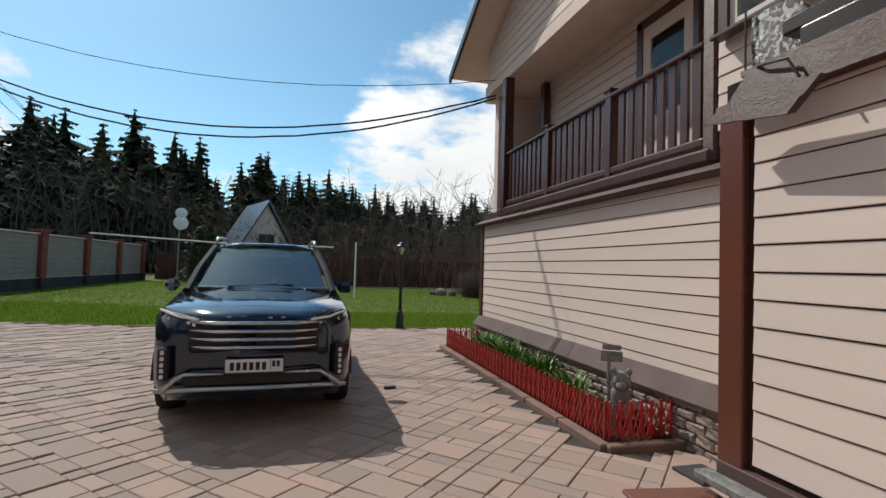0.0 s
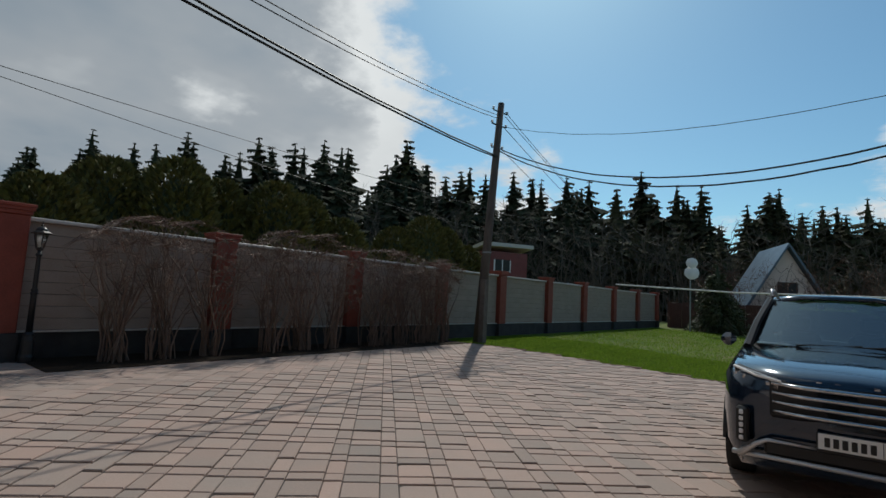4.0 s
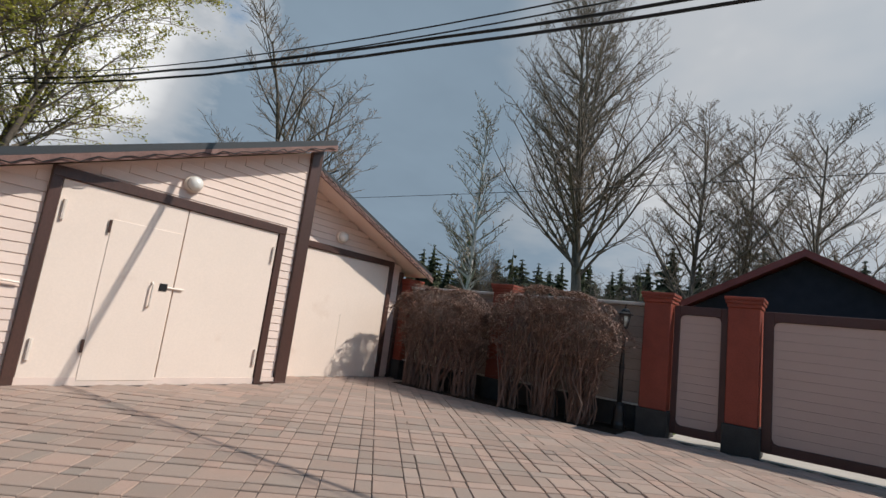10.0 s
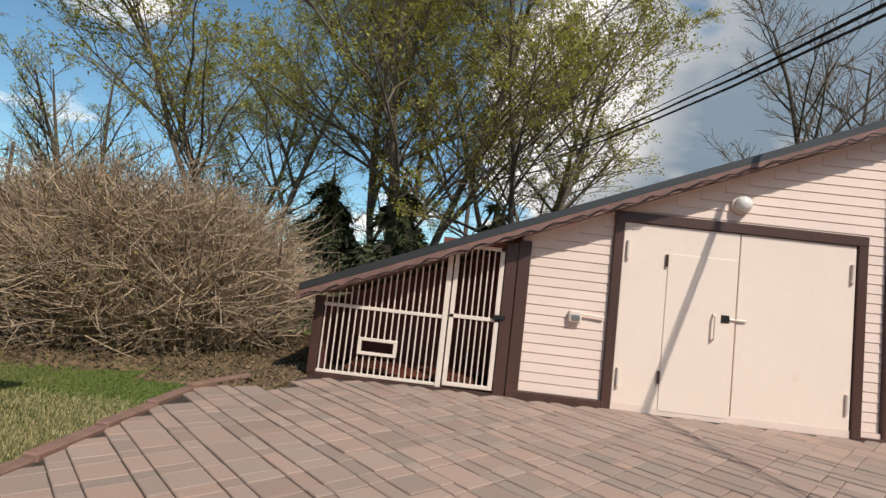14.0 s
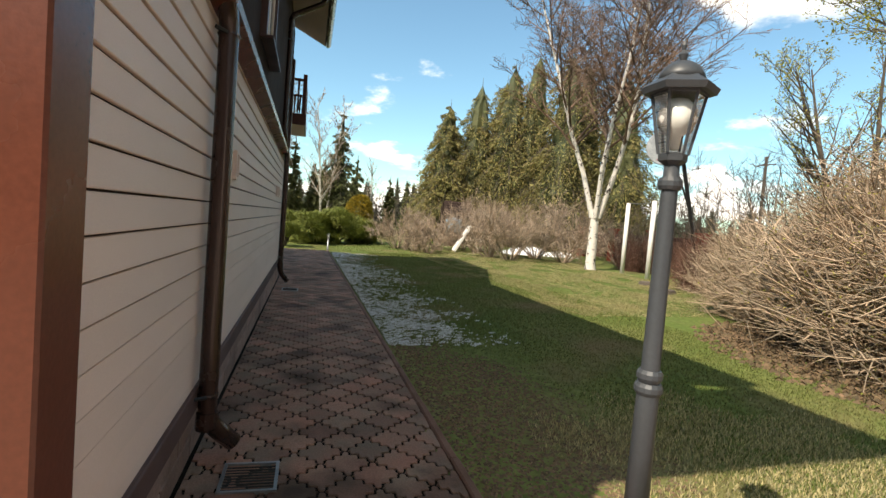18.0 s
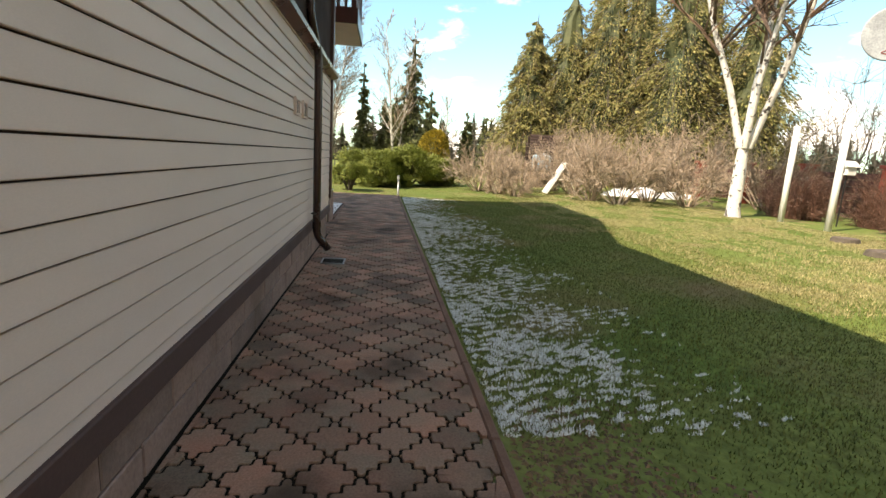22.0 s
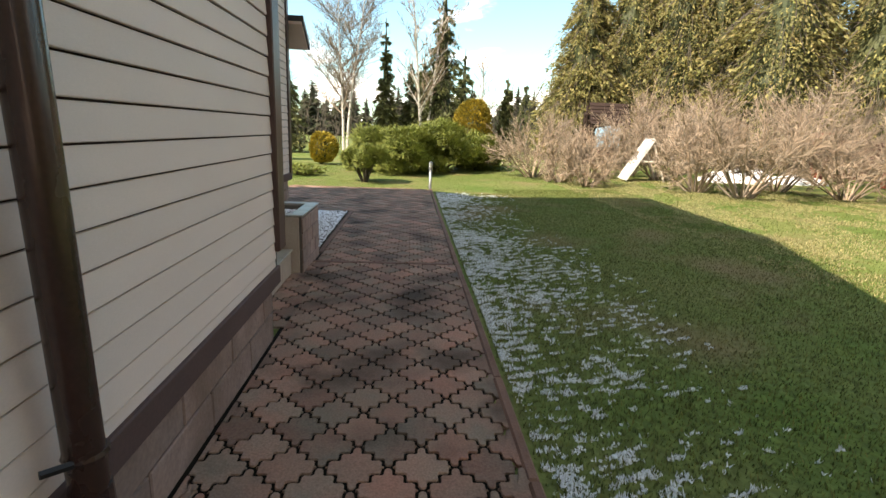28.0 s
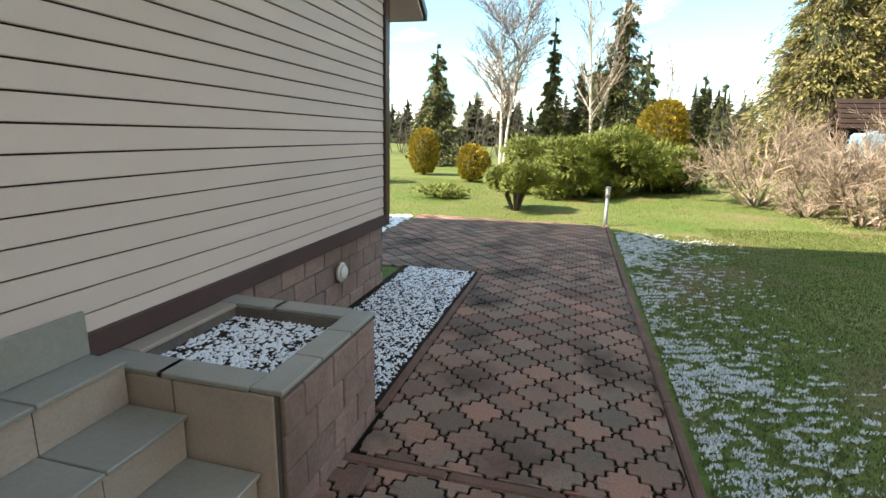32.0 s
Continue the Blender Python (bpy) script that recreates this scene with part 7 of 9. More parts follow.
def build_car(at, turn):
    car = thing("parked_car", "dark blue parked SUV with a chrome-barred grille", "car", at, rz=turn)
    secs = []
    for y, zb, w1, w2, z1, z2, w3, z3, z4 in (
        (0.00, 0.34, 0.50, 0.66, 0.46, 0.84, 0.58, 0.97, 1.00), (0.05, 0.29, 0.66, 0.79, 0.42, 0.86, 0.70, 1.00, 1.03), (0.16, 0.25, 0.80, 0.89, 0.40, 0.90, 0.80, 1.03, 1.065),
        (0.42, 0.24, 0.86, 0.955, 0.42, 0.96, 0.86, 1.07, 1.11), (0.85, 0.24, 0.88, 0.97, 0.44, 1.00, 0.88, 1.11, 1.155), (1.35, 0.23, 0.88, 0.97, 0.44, 1.03, 0.89, 1.15, 1.20),
        (2.6, 0.23, 0.88, 0.97, 0.44, 1.05, 0.91, 1.17, 1.21), (4.1, 0.24, 0.88, 0.97, 0.46, 1.08, 0.90, 1.20, 1.24), (4.65, 0.28, 0.84, 0.93, 0.48, 1.08, 0.86, 1.20, 1.24), (4.9, 0.36, 0.70, 0.82, 0.52, 1.02, 0.76, 1.14, 1.18)):
        secs.append([(0, y + 0.0, zb), (w1, y + 0.05, zb), (w2, y + 0.05, z1), (w2 * 1.01, y + 0.05, (z1 + z2) / 2), (w2, y + 0.04, z2), (w3, y + 0.02, z3), (w3 * 0.5, y, z4 - 0.012), (0, y, z4)])
    bm = loft(bmesh.new(), secs)
    body = part("body", bm, M_CAR, car, smooth=True)
    # roof and pillars
    roof = [[(0, 2.05, 1.70), (0.34, 2.06, 1.70), (0.60, 2.12, 1.655), (0.66, 2.16, 1.60)], [(0, 2.5, 1.745), (0.36, 2.5, 1.74), (0.63, 2.5, 1.70), (0.70, 2.5, 1.62)],
            [(0, 3.4, 1.745), (0.36, 3.4, 1.74), (0.63, 3.4, 1.70), (0.70, 3.4, 1.62)], [(0, 4.35, 1.66), (0.36, 4.34, 1.655), (0.60, 4.3, 1.62), (0.66, 4.28, 1.55)], [(0, 4.5, 1.60), (0.34, 4.5, 1.60), (0.55, 4.45, 1.57), (0.62, 4.4, 1.5)]]
    bm = bmesh.new()
    for s in (1, -1):
        rows = [[bm.verts.new((p[0] * s, p[1], p[2])) for p in r] for r in roof]
        for a, b in zip(rows, rows[1:]):
            for i in range(3):
                bm.faces.new((a[i], a[i + 1], b[i + 1], b[i]))
    bmesh.ops.remove_doubles(bm, verts=bm.verts, dist=0.0005)
    bmesh.ops.recalc_face_normals(bm, faces=bm.faces)
    bmesh.ops.solidify(bm, geom=bm.faces[:], thickness=0.03)
    part("roof", bm, M_CAR, car, smooth=True)
    for s in (-1, 1):
        part("front_pillar", tube(bmesh.new(), [(s * 0.84, 1.28, 1.15), (s * 0.77, 1.65, 1.40), (s * 0.66, 2.13, 1.66)], [0.045, 0.04, 0.04], 6), M_CARBLK, car)
        part("middle_pillar", tube(bmesh.new(), [(s * 0.88, 2.75, 1.16), (s * 0.69, 2.75, 1.66)], 0.05, 5), M_CARBLK, car)
        part("rear_pillar", tube(bmesh.new(), [(s * 0.87, 4.45, 1.18), (s * 0.64, 4.2, 1.60)], 0.11, 6), M_CAR, car)
        bm = bmesh.new()
        bm.faces.new([bm.verts.new(p) for p in ((s * 0.885, 1.4, 1.17), (s * 0.895, 4.4, 1.19), (s * 0.665, 4.15, 1.62), (s * 0.69, 2.2, 1.64))])
        p = part("side_glass", bm, M_SCREEN, car)
        p.visible_shadow = False
        rail = part("roof_rail", tube(bmesh.new(), [(s * 0.63, 2.1, 1.70), (s * 0.645, 2.22, 1.775), (s * 0.65, 3.0, 1.80), (s * 0.64, 4.0, 1.755), (s * 0.62, 4.2, 1.68)], 0.02, 8), M_SILVER, car, smooth=True)
    bm = bmesh.new()
    grid = []
    for i in range(7):
        u = -1 + 2 * i / 6
        row = []
        for j in range(5):
            v = j / 4
            w = 0.81 + (0.63 - 0.81) * v
            row.append(bm.verts.new((u * w, 1.26 + 0.84 * v + 0.14 * u * u * (1 - 0.6 * v), 1.19 + 0.505 * v - 0.03 * u * u * v)))
        grid.append(row)
    for a, b in zip(grid, grid[1:]):
        for j in range(4):
            bm.faces.new((a[j], b[j], b[j + 1], a[j + 1]))
    ws = part("windscreen", bm, M_SCREEN, car, smooth=True)
    ws.visible_shadow = False
    bm = bmesh.new()
    bm.faces.new([bm.verts.new(p) for p in ((-0.75, 4.72, 1.22), (0.75, 4.72, 1.22), (0.58, 4.45, 1.58), (-0.58, 4.45, 1.58))])
    part("rear_window", bm, M_SCREEN, car)
    for x in (-0.16, 0.10):
        part("windscreen_sticker", bx(x - 0.03, x + 0.03, 2.04, 2.05, 1.58, 1.62), M_WHITE, ws)
    for s in (-1, 1):
        part("wiper", tube(bmesh.new(), [(s * 0.1 - 0.3, 1.31, 1.205), (s * 0.1 + 0.25, 1.34, 1.235)], 0.008, 4), M_CARBLK, ws)
        seat = part("seat", bx(s * 0.38 - 0.24, s * 0.38 + 0.24, 2.75, 2.92, 0.7, 1.30, bevel=0.06), M_SEAT, car)
        part("headrest", bx(s * 0.38 - 0.13, s * 0.38 + 0.13, 2.80, 2.90, 1.32, 1.50, bevel=0.04), M_SEAT, seat)
    part("dashboard", bx(-0.8, 0.8, 1.45, 1.85, 0.9, 1.19, bevel=0.03), M_SEAT, car)
    bm = bmesh.new()
    tube(bm, [(0.38 + 0.18 * math.cos(a), 2.0 + 0.03 * math.sin(a), 1.12 + 0.18 * math.sin(a)) for a in [6.283 * k / 20 for k in range(21)]], 0.016, 6, cap=False)
    part("steering_wheel", bm, M_CARBLK, car)
    # nose
    grille = part("grille", bx(-0.58, 0.58, 0.0, 0.12, 0.69, 0.985, bevel=0.02), M_CARBLK, car)
    for k, z in enumerate((0.735, 0.805, 0.875, 0.945)):
        w = 0.555 + 0.004 * k
        bm = bmesh.new()
        tube(bm, [(-w, -0.008, z + 0.010), (-w * 0.6, -0.030, z), (0, -0.040, z), (w * 0.6, -0.030, z), (w, -0.008, z + 0.010)], [0.012, 0.018, 0.018, 0.018, 0.012], 8)
        part("grille_bar", bm, M_CHROME, grille, smooth=True)
    for s in (-1, 1):
        hl = part("headlight", bx(0.50, 0.86, 0.03, 0.30, 0.90, 1.0, bevel=0.03), M_CARBLK, car)
        for v in hl.data.vertices:
            f = (v.co.x - 0.50) / 0.36
            v.co.y += 0.24 * f * f - 0.03
            v.co.z += 0.07 * f - 0.01
            v.co.x *= s
        lens = bx(0.52, 0.86, 0.0, 0.02, 0.915, 0.995, bevel=0.006)
        for v in lens.verts:
            f = (v.co.x - 0.50) / 0.36
            v.co.y += 0.24 * f * f - 0.02
            v.co.z += 0.07 * f - 0.01
            v.co.x *= s
        bmesh.ops.recalc_face_normals(lens, faces=lens.faces)
        part("lens", lens, M_LENS, hl)
        part("light_strip", tube(bmesh.new(), [(s * 0.50, -0.02, 0.975), (s * 0.68, 0.03, 1.0), (s * 0.86, 0.20, 1.045)], 0.012, 6), M_WHITE, hl)
        for q in range(3):
            part("reflector", bx(s * (0.58 + 0.09 * q) - 0.03, s * (0.58 + 0.09 * q) + 0.03, 0.02 + 0.05 * q, 0.05 + 0.05 * q, 0.925 + 0.012 * q, 0.965 + 0.012 * q, bevel=0.01), M_CHROME, hl)
        vent = part("fog_light", bx(s * 0.78 - 0.05, s * 0.78 + 0.05, 0.0, 0.14, 0.46, 0.74, bevel=0.02), M_CARBLK, car)
        for q in range(5):
            part("lamp_segment", bx(s * 0.79 - 0.016, s * 0.79 + 0.016, -0.012, 0.03, 0.48 + 0.05 * q, 0.515 + 0.05 * q, bevel=0.006), M_WHITE, vent)
        mir = part("mirror", bx(s * 0.95 - 0.03, s * 0.95 + 0.19 * s, 1.58, 1.72, 1.13, 1.27, bevel=0.05), M_CAR, car)
    part("lower_grille", bx(-0.62, 0.62, -0.012, 0.10, 0.40, 0.51, bevel=0.02), M_CARBLK, car)
    trim = part("bumper_trim", tube(bmesh.new(), [(-0.86, 0.10, 0.36), (-0.64, -0.01, 0.385), (0, -0.035, 0.385), (0.64, -0.01, 0.385), (0.86, 0.10, 0.36)], 0.02, 8), M_SILVER, car, smooth=True)
    for s in (-1, 1):
        part("trim_wing", tube(bmesh.new(), [(s * 0.80, 0.04, 0.365), (s * 0.68, -0.010, 0.47), (s * 0.60, -0.025, 0.515), (s * 0.26, -0.035, 0.515)], [0.030, 0.022, 0.016, 0.010], 8), M_SILVER, trim, smooth=True)
    plate = part("number_plate", bx(-0.265, 0.265, -0.055, -0.035, 0.500, 0.645, bevel=0.006), M_CARBLK, car)
    part("plate_face", bx(-0.255, 0.255, -0.060, -0.054, 0.525, 0.638, bevel=0.003), M_PLATE, plate)
    for q in range(6):
        x = -0.215 + 0.056 * q
        part("plate_bar", bx(x, x + 0.036, -0.063, -0.059, 0.545, 0.612), M_CARBLK, plate)
    for q in range(2):
        x = 0.155 + 0.04 * q
        part("plate_bar", bx(x, x + 0.028, -0.063, -0.059, 0.57, 0.622), M_CARBLK, plate)
    part("plate_bar", bx(0.138, 0.142, -0.063, -0.059, 0.53, 0.634), M_CARBLK, plate)
    for k in range(5):
        x = -0.24 + 0.12 * k
        part("bonnet_mark", bx(x - 0.018, x + 0.018, 0.004, 0.012, 0.985, 1.0), M_CHROME, body)
    for s in (-1, 1):
        for y in (0.95, 3.85):
            wheel = part("wheel", bx(s * 0.86 - 0.02, s * 0.86 + 0.02, y - 0.05, y + 0.05, 0.32, 0.42), M_CARBLK, car)
            m = Matrix.Translation((s * 0.86, y, 0.365)) @ Matrix.Rotation(radians(90), 4, "Y")
            for nm, prof, mat in (("tyre", [(0.25, -0.115), (0.35, -0.115), (0.365, -0.08), (0.365, 0.08), (0.35, 0.115), (0.25, 0.115)], M_TYRE), ("rim", [(0.05, -0.09), (0.25, -0.10), (0.255, 0.10), (0.05, 0.09)], M_SILVER)):
                bm = lathe(bmesh.new(), prof, 28)
                bmesh.ops.transform(bm, matrix=m, verts=bm.verts)
                part(nm, bm, mat, wheel, smooth=False)
            part("wheel_arch", tube(bmesh.new(), [(s * 0.955, y + 0.44 * math.cos(a), 0.365 + 0.44 * math.sin(a)) for a in [math.pi * k / 12 for k in range(13)]], 0.035, 6), M_CARBLK, car)
    return car


build_car((-0.44, 4.70, 0.02), 3).scale = (0.93, 1, 1)

# ---- poles and cables ----
POLE = (-8.62, 11.77, 0.15)
PTOP = Vector((-8.76, 12.70, 7.62))
pole = thing("power_pole", "leaning weathered wooden power pole with insulators", "power pole", POLE)
pv = PTOP - Vector(POLE)
part("shaft", tube(bmesh.new(), [(0, 0, -0.2), pv * 0.5, pv], [0.15, 0.125, 0.10], 12), M_POLE, pole, smooth=True)
part("steel_band", lathe(bmesh.new(), [(0.145, 0.0), (0.145, 0.05)], 12, tuple(pv * 0.36)), M_GRATE, pole)
part("concrete_stub", bx(0.08, 0.24, -0.1, 0.1, -0.2, 1.9, bevel=0.01), M_MORTAR, pole)
for f, w in ((0.96, 0.32), (0.90, 0.32), (0.80, 0.22)):
    q = pv * f
    arm = part("crossarm", tube(bmesh.new(), [q + Vector((-0.05, -w, 0)), q + Vector((0.05, w, 0.02))], 0.022, 6), M_BLACK, pole)
    for s in (-1, 1):
        part("insulator", lathe(bmesh.new(), [(0.02, 0), (0.045, 0.02), (0.03, 0.05), (0.04, 0.08), (0.01, 0.10)], 8, tuple(q + Vector((0.05 * s, w * s, 0.02)))), M_WHITE, arm)


def cable(label, a, b, sag, r=0.012, n=28, wobble=0.0, seed=0):
    rnd = random.Random(seed)
    a, b = Vector(a), Vector(b)
    pts = []
    for i in range(n + 1):
        s = i / n
        p = a.lerp(b, s)
        p.z -= sag * 4 * s * (1 - s)
        p += Vector((rnd.uniform(-1, 1), rnd.uniform(-1, 1), rnd.uniform(-1, 1))) * wobble
        pts.append(p)
    bm = tube(bmesh.new(), pts, r, 5)
    return tagged(part("overhead_cable", bm, M_CABLE), label, "cable")


P = lambda f, dy=0: tuple(Vector(POLE) + pv * f + Vector((0.05, dy, 0)))
for k, (z1, x2, y2, z2, sag, r) in enumerate(((7.14, -0.9, -28.8, 9.05, 2.80, 0.010), (7.04, -0.75, -28.8, 8.9, 2.84, 0.010), (5.86, -0.9, -28.8, 8.23, 1.88, 0.020), (5.82, -0.8, -28.8, 8.13, 1.96, 0.020))):
    cable("black overhead line over the yard", (-8.66, 12.45, z1), (x2, y2, z2), sag, r, 40, 0.012 if k > 1 else 0, k)
back_pole = thing("power_pole", "wooden power pole among the trees behind the garage", "power pole", (-0.9, -29.0, 0))
part("shaft", tube(bmesh.new(), [(0, 0, -0.2), (0.05, 0, 9.4)], [0.15, 0.10], 10), M_POLE, back_pole)
part("crossarm", tube(bmesh.new(), [(-0.7, 0.2, 8.95), (0.7, 0.2, 8.95)], 0.05, 6), M_POLE, back_pole)
for k, (f, z2, sag, r) in enumerate(((0.80, 4.72, 1.25, 0.017), (0.79, 4.66, 1.38, 0.017), (0.90, 5.0, 0.75, 0.007))):
    cable("black service cable sagging to the house", P(f, 0.1), (3.20, 8.6, z2), sag, r, 30, 0.008, 10 + k)
for k, (f, x, z2, sag) in enumerate(((0.97, -16.0, 7.4, 0.8), (0.95, -15.4, 7.3, 0.9), (0.90, -15.8, 6.9, 0.9), (0.80, -15.6, 6.2, 1.0))):
    cable("overhead line to the north", P(f, 0.2), (x, 52.0, z2), sag, 0.010, 24)
cable("thin overhead line along the street", (-24, 46, 9.5), (-19, -46, 9.2), 1.2, 0.014, 30)
cable("thin overhead line behind the garage", (-16, -36, 6.8), (-7.0, -8.6, 4.2), 0.3, 0.012, 16)
cable("telephone line along the house", (-28, 60, 9.0), (-22, 2, 8.0), 1.0, 0.014, 16)
far_pole = thing("power_pole", "distant wooden power pole with a crossarm", "power pole", (30.0, -34.0, 0))
part("shaft", tube(bmesh.new(), [(0, 0, 0), (0.1, 0, 8.2)], [0.14, 0.10], 8), M_POLE, far_pole)
part("crossarm", tube(bmesh.new(), [(-0.7, 0, 7.6), (0.8, 0, 7.6)], 0.05, 6), M_POLE, far_pole)
for z in (7.6, 7.0):
    cable("overhead line beyond the south garden", (30.0, -34.0, z), (-10.0, -40.0, z), 0.6, 0.014, 20)

# ---- along the house ----
def pipe(label, pts, r=0.05, straps=()):
    p = thing("downpipe", label, "downpipe", (0, 0, 0))
    sm = []
    pts = [Vector(q) for q in pts]
    for i, q in enumerate(pts):
        if 0 < i < len(pts) - 1:
            a, b = (pts[i - 1] - q), (pts[i + 1] - q)
            c = min(0.10, a.length * 0.45, b.length * 0.45)
            for s in (0.0, 0.25, 0.5, 0.75, 1.0):
                u = q + a.normalized() * c
                v = q + b.normalized() * c
                sm.append((1 - s) ** 2 * u + 2 * s * (1 - s) * q + s * s * v)
        else:
            sm.append(q)
    part("pipe", tube(bmesh.new(), sm, r, 14), M_PIPE, p, smooth=True)
    for x, y, z in straps:
        ob = part("strap", lathe(bmesh.new(), [(r + 0.004, -0.012), (r + 0.008, 0), (r + 0.004, 0.012)], 14, (x, y, z)), M_PIPE, p)
        part("screw_bracket", tube(bmesh.new(), [(x - r, y, z), (x - r - 0.05, y + 0.05, z + 0.005)], 0.012, 6), M_BLACK, ob)
    for x, y, z in straps[:1]:
        part("sleeve", lathe(bmesh.new(), [(r + 0.003, 0), (r + 0.006, 0.01), (r + 0.003, 0.10)], 14, (x, y, z - 0.2)), M_PIPE, p)
    return p


PY, PY2 = YS - 0.085, YS - 0.11
pipe("glossy brown downpipe with an elbow over a drain", [(3.4, YS + 0.02, 2.86), (3.7, PY + 0.02, 2.78), (4.06, PY, 2.50), (4.08, PY, 0.26), (4.16, PY - 0.14, 0.10)], 0.052, ((4.07, PY, 0.42), (4.065, PY, 2.42)))
pipe("brown downpipe stepping out over the ledge", [(10.95, -2.55, 5.62), (10.90, -2.5, 5.38), (10.88, YS - 0.04, 5.05), (10.86, YS - 0.04, 2.92), (11.10, PY2, 2.48), (11.14, PY2, 0.30), (11.22, PY2 - 0.14, 0.12)], 0.05, ((11.14, PY2, 0.59), (10.86, YS - 0.04, 4.6)))
gut = tagged(new("gutter"), "brown gutter along the eaves", "gutter")
bm = tube(bmesh.new(), [(2.72, -2.66, 5.56), (13.8, -2.66, 5.56)], 0.07, 10)
part("channel", bm, M_PIPE, gut, smooth=True)


def drain(x, y):
    d = thing("drain_grate", "small galvanised drain grate set in the path", "drain", (x, y, ground(x, y) + 0.008))
    bm = bmesh.new()
    for a in ((0, 0.32, 0, 0.018), (0, 0.32, 0.282, 0.30), (0, 0.018, 0.018, 0.282), (0.302, 0.32, 0.018, 0.282)):
        box(bm, a[0], a[1], a[2], a[3], -0.02, 0.026)
    part("frame", bm, M_GRATE, d)
    # black slab under the slats paints the dark of the hollow
    part("pit_shade", bx(0.018, 0.302, 0.018, 0.282, -0.02, 0.006), M_BLACK, d)
    for k in range(9):
        part("slat", bx(0.03 + 0.03 * k, 0.036 + 0.03 * k, 0.018, 0.282, 0.006, 0.02), M_PLINTH, d)


drain(3.74, -2.40)
drain(11.06, -2.37)


def vent(x, z, w=0.17, h=0.25):
    v = thing("wall_vent", "cream louvred wall vent", "vent", (x, YS - 0.012, z), group="wall vents")
    bm = bmesh.new()
    for a in ((0, w, 0, 0.025), (0, w, h - 0.025, h), (0, 0.025, 0.025, h - 0.025), (w - 0.025, w, 0.025, h - 0.025)):
        box(bm, a[0], a[1], -0.03, 0.0, a[2], a[3])
    part("frame", bm, M_SIDE, v)
    part("backing", bx(0.02, w - 0.02, -0.008, -0.002, 0.02, h - 0.02), M_PLINTH, v)
    for k in range(7):
        part("slat", box(bmesh.new(), 0.025, w - 0.025, -0.01, 0.01, -0.002, 0.002, m=Matrix.Translation((0, -0.016, 0.045 + k * (h - 0.08) / 6)) @ Matrix.Rotation(radians(35), 4, "X")), M_SIDE, v)


vent(4.98, 1.69, 0.155, 0.21)
vent(9.99, 1.72, 0.25, 0.18)
vent(10.48, 1.72, 0.27, 0.19)

spot = thing("plinth_lamp", "small round white lamp on the plinth", "wall lamp", (17.53, YE2 + 0.0, 0.293))
for nm, prof, mat in (("base", [(0.085, 0), (0.09, 0.02), (0.075, 0.03)], M_CREAMBAR), ("glass", [(0.068, 0.028), (0.06, 0.05), (0.03, 0.062), (0.004, 0.065)], M_OPAL)):
    bm = lathe(bmesh.new(), prof, 18)
    bmesh.ops.transform(bm, matrix=Matrix.Rotation(radians(90), 4, "X"), verts=bm.verts)
    part(nm, bm, mat, spot, smooth=True)
bol = thing("garden_bollard_lamp", "slim steel bollard lamp at the path's bend", "bollard lamp", (23.66, -3.40, ground(23, -3.4)))
part("post", lathe(bmesh.new(), [(0.045, 0), (0.04, 0.02), (0.036, 0.55)], 14), M_GRATE, bol, smooth=True)
part("head", lathe(bmesh.new(), [(0.05, 0.55), (0.052, 0.58), (0.05, 0.60)], 14), M_GRATE, bol)
part("glass", lathe(bmesh.new(), [(0.042, 0.60), (0.042, 0.72)], 14), M_OPAL, bol)
for k in range(3):
    part("louvre", lathe(bmesh.new(), [(0.055, 0.615 + 0.035 * k), (0.055, 0.622 + 0.035 * k)], 14), M_GRATE, bol)
part("cap", lathe(bmesh.new(), [(0.056, 0.72), (0.056, 0.74), (0.03, 0.755)], 14), M_GRATE, bol)

# small balcony over the stairs
bal = thing("upper_balcony", "dark red-brown balcony with turned balusters", "balcony", (14.7, -2.22, 3.72), kind="structure")
part("deck", bx(0, 2.0, 0, 1.42, 0.0, 0.10), M_SOFFIT, bal)
part("fascia", bx(-0.02, 2.02, -0.03, 0.0, 0.0, 0.28), M_RAIL, bal)
part("fascia", bx(-0.03, -0.002, 0.0, 1.42, 0.0, 0.28), M_RAIL, bal)
part("fascia", bx(2.002, 2.03, 0.0, 1.42, 0.0, 0.28), M_RAIL, bal)
for x in (0.05, 1.95):
    part("post", bx(x - 0.05, x + 0.05, 0.0, 0.10, 0.10, 1.30, bevel=0.01), M_RAIL, bal)
part("handrail", bx(0, 2.0, 0.0, 0.09, 1.13, 1.19, bevel=0.01), M_RAIL, bal)
for x in (0.03, 1.90):
    part("handrail", bx(x, x + 0.07, 0.09, 1.4, 1.13, 1.19, bevel=0.01), M_RAIL, bal)
bal_me = mesh_of(lathe(bmesh.new(), [(0.03, 0.10), (0.03, 0.25), (0.018, 0.30), (0.038, 0.48), (0.028, 0.62), (0.018, 0.70), (0.032, 0.78), (0.018, 0.86), (0.03, 0.92), (0.03, 1.14)], 10), M_RAIL, True, "baluster")
for k in range(12):
    ob = part("baluster", bal_me, None, bal)
    ob.location = (0.18 + 0.15 * k, 0.045, 0)
for x in (0.065, 1.935):
    for k in range(8):
        ob = part("baluster", bal_me, None, bal)
        ob.location = (x, 0.2 + 0.15 * k, 0)

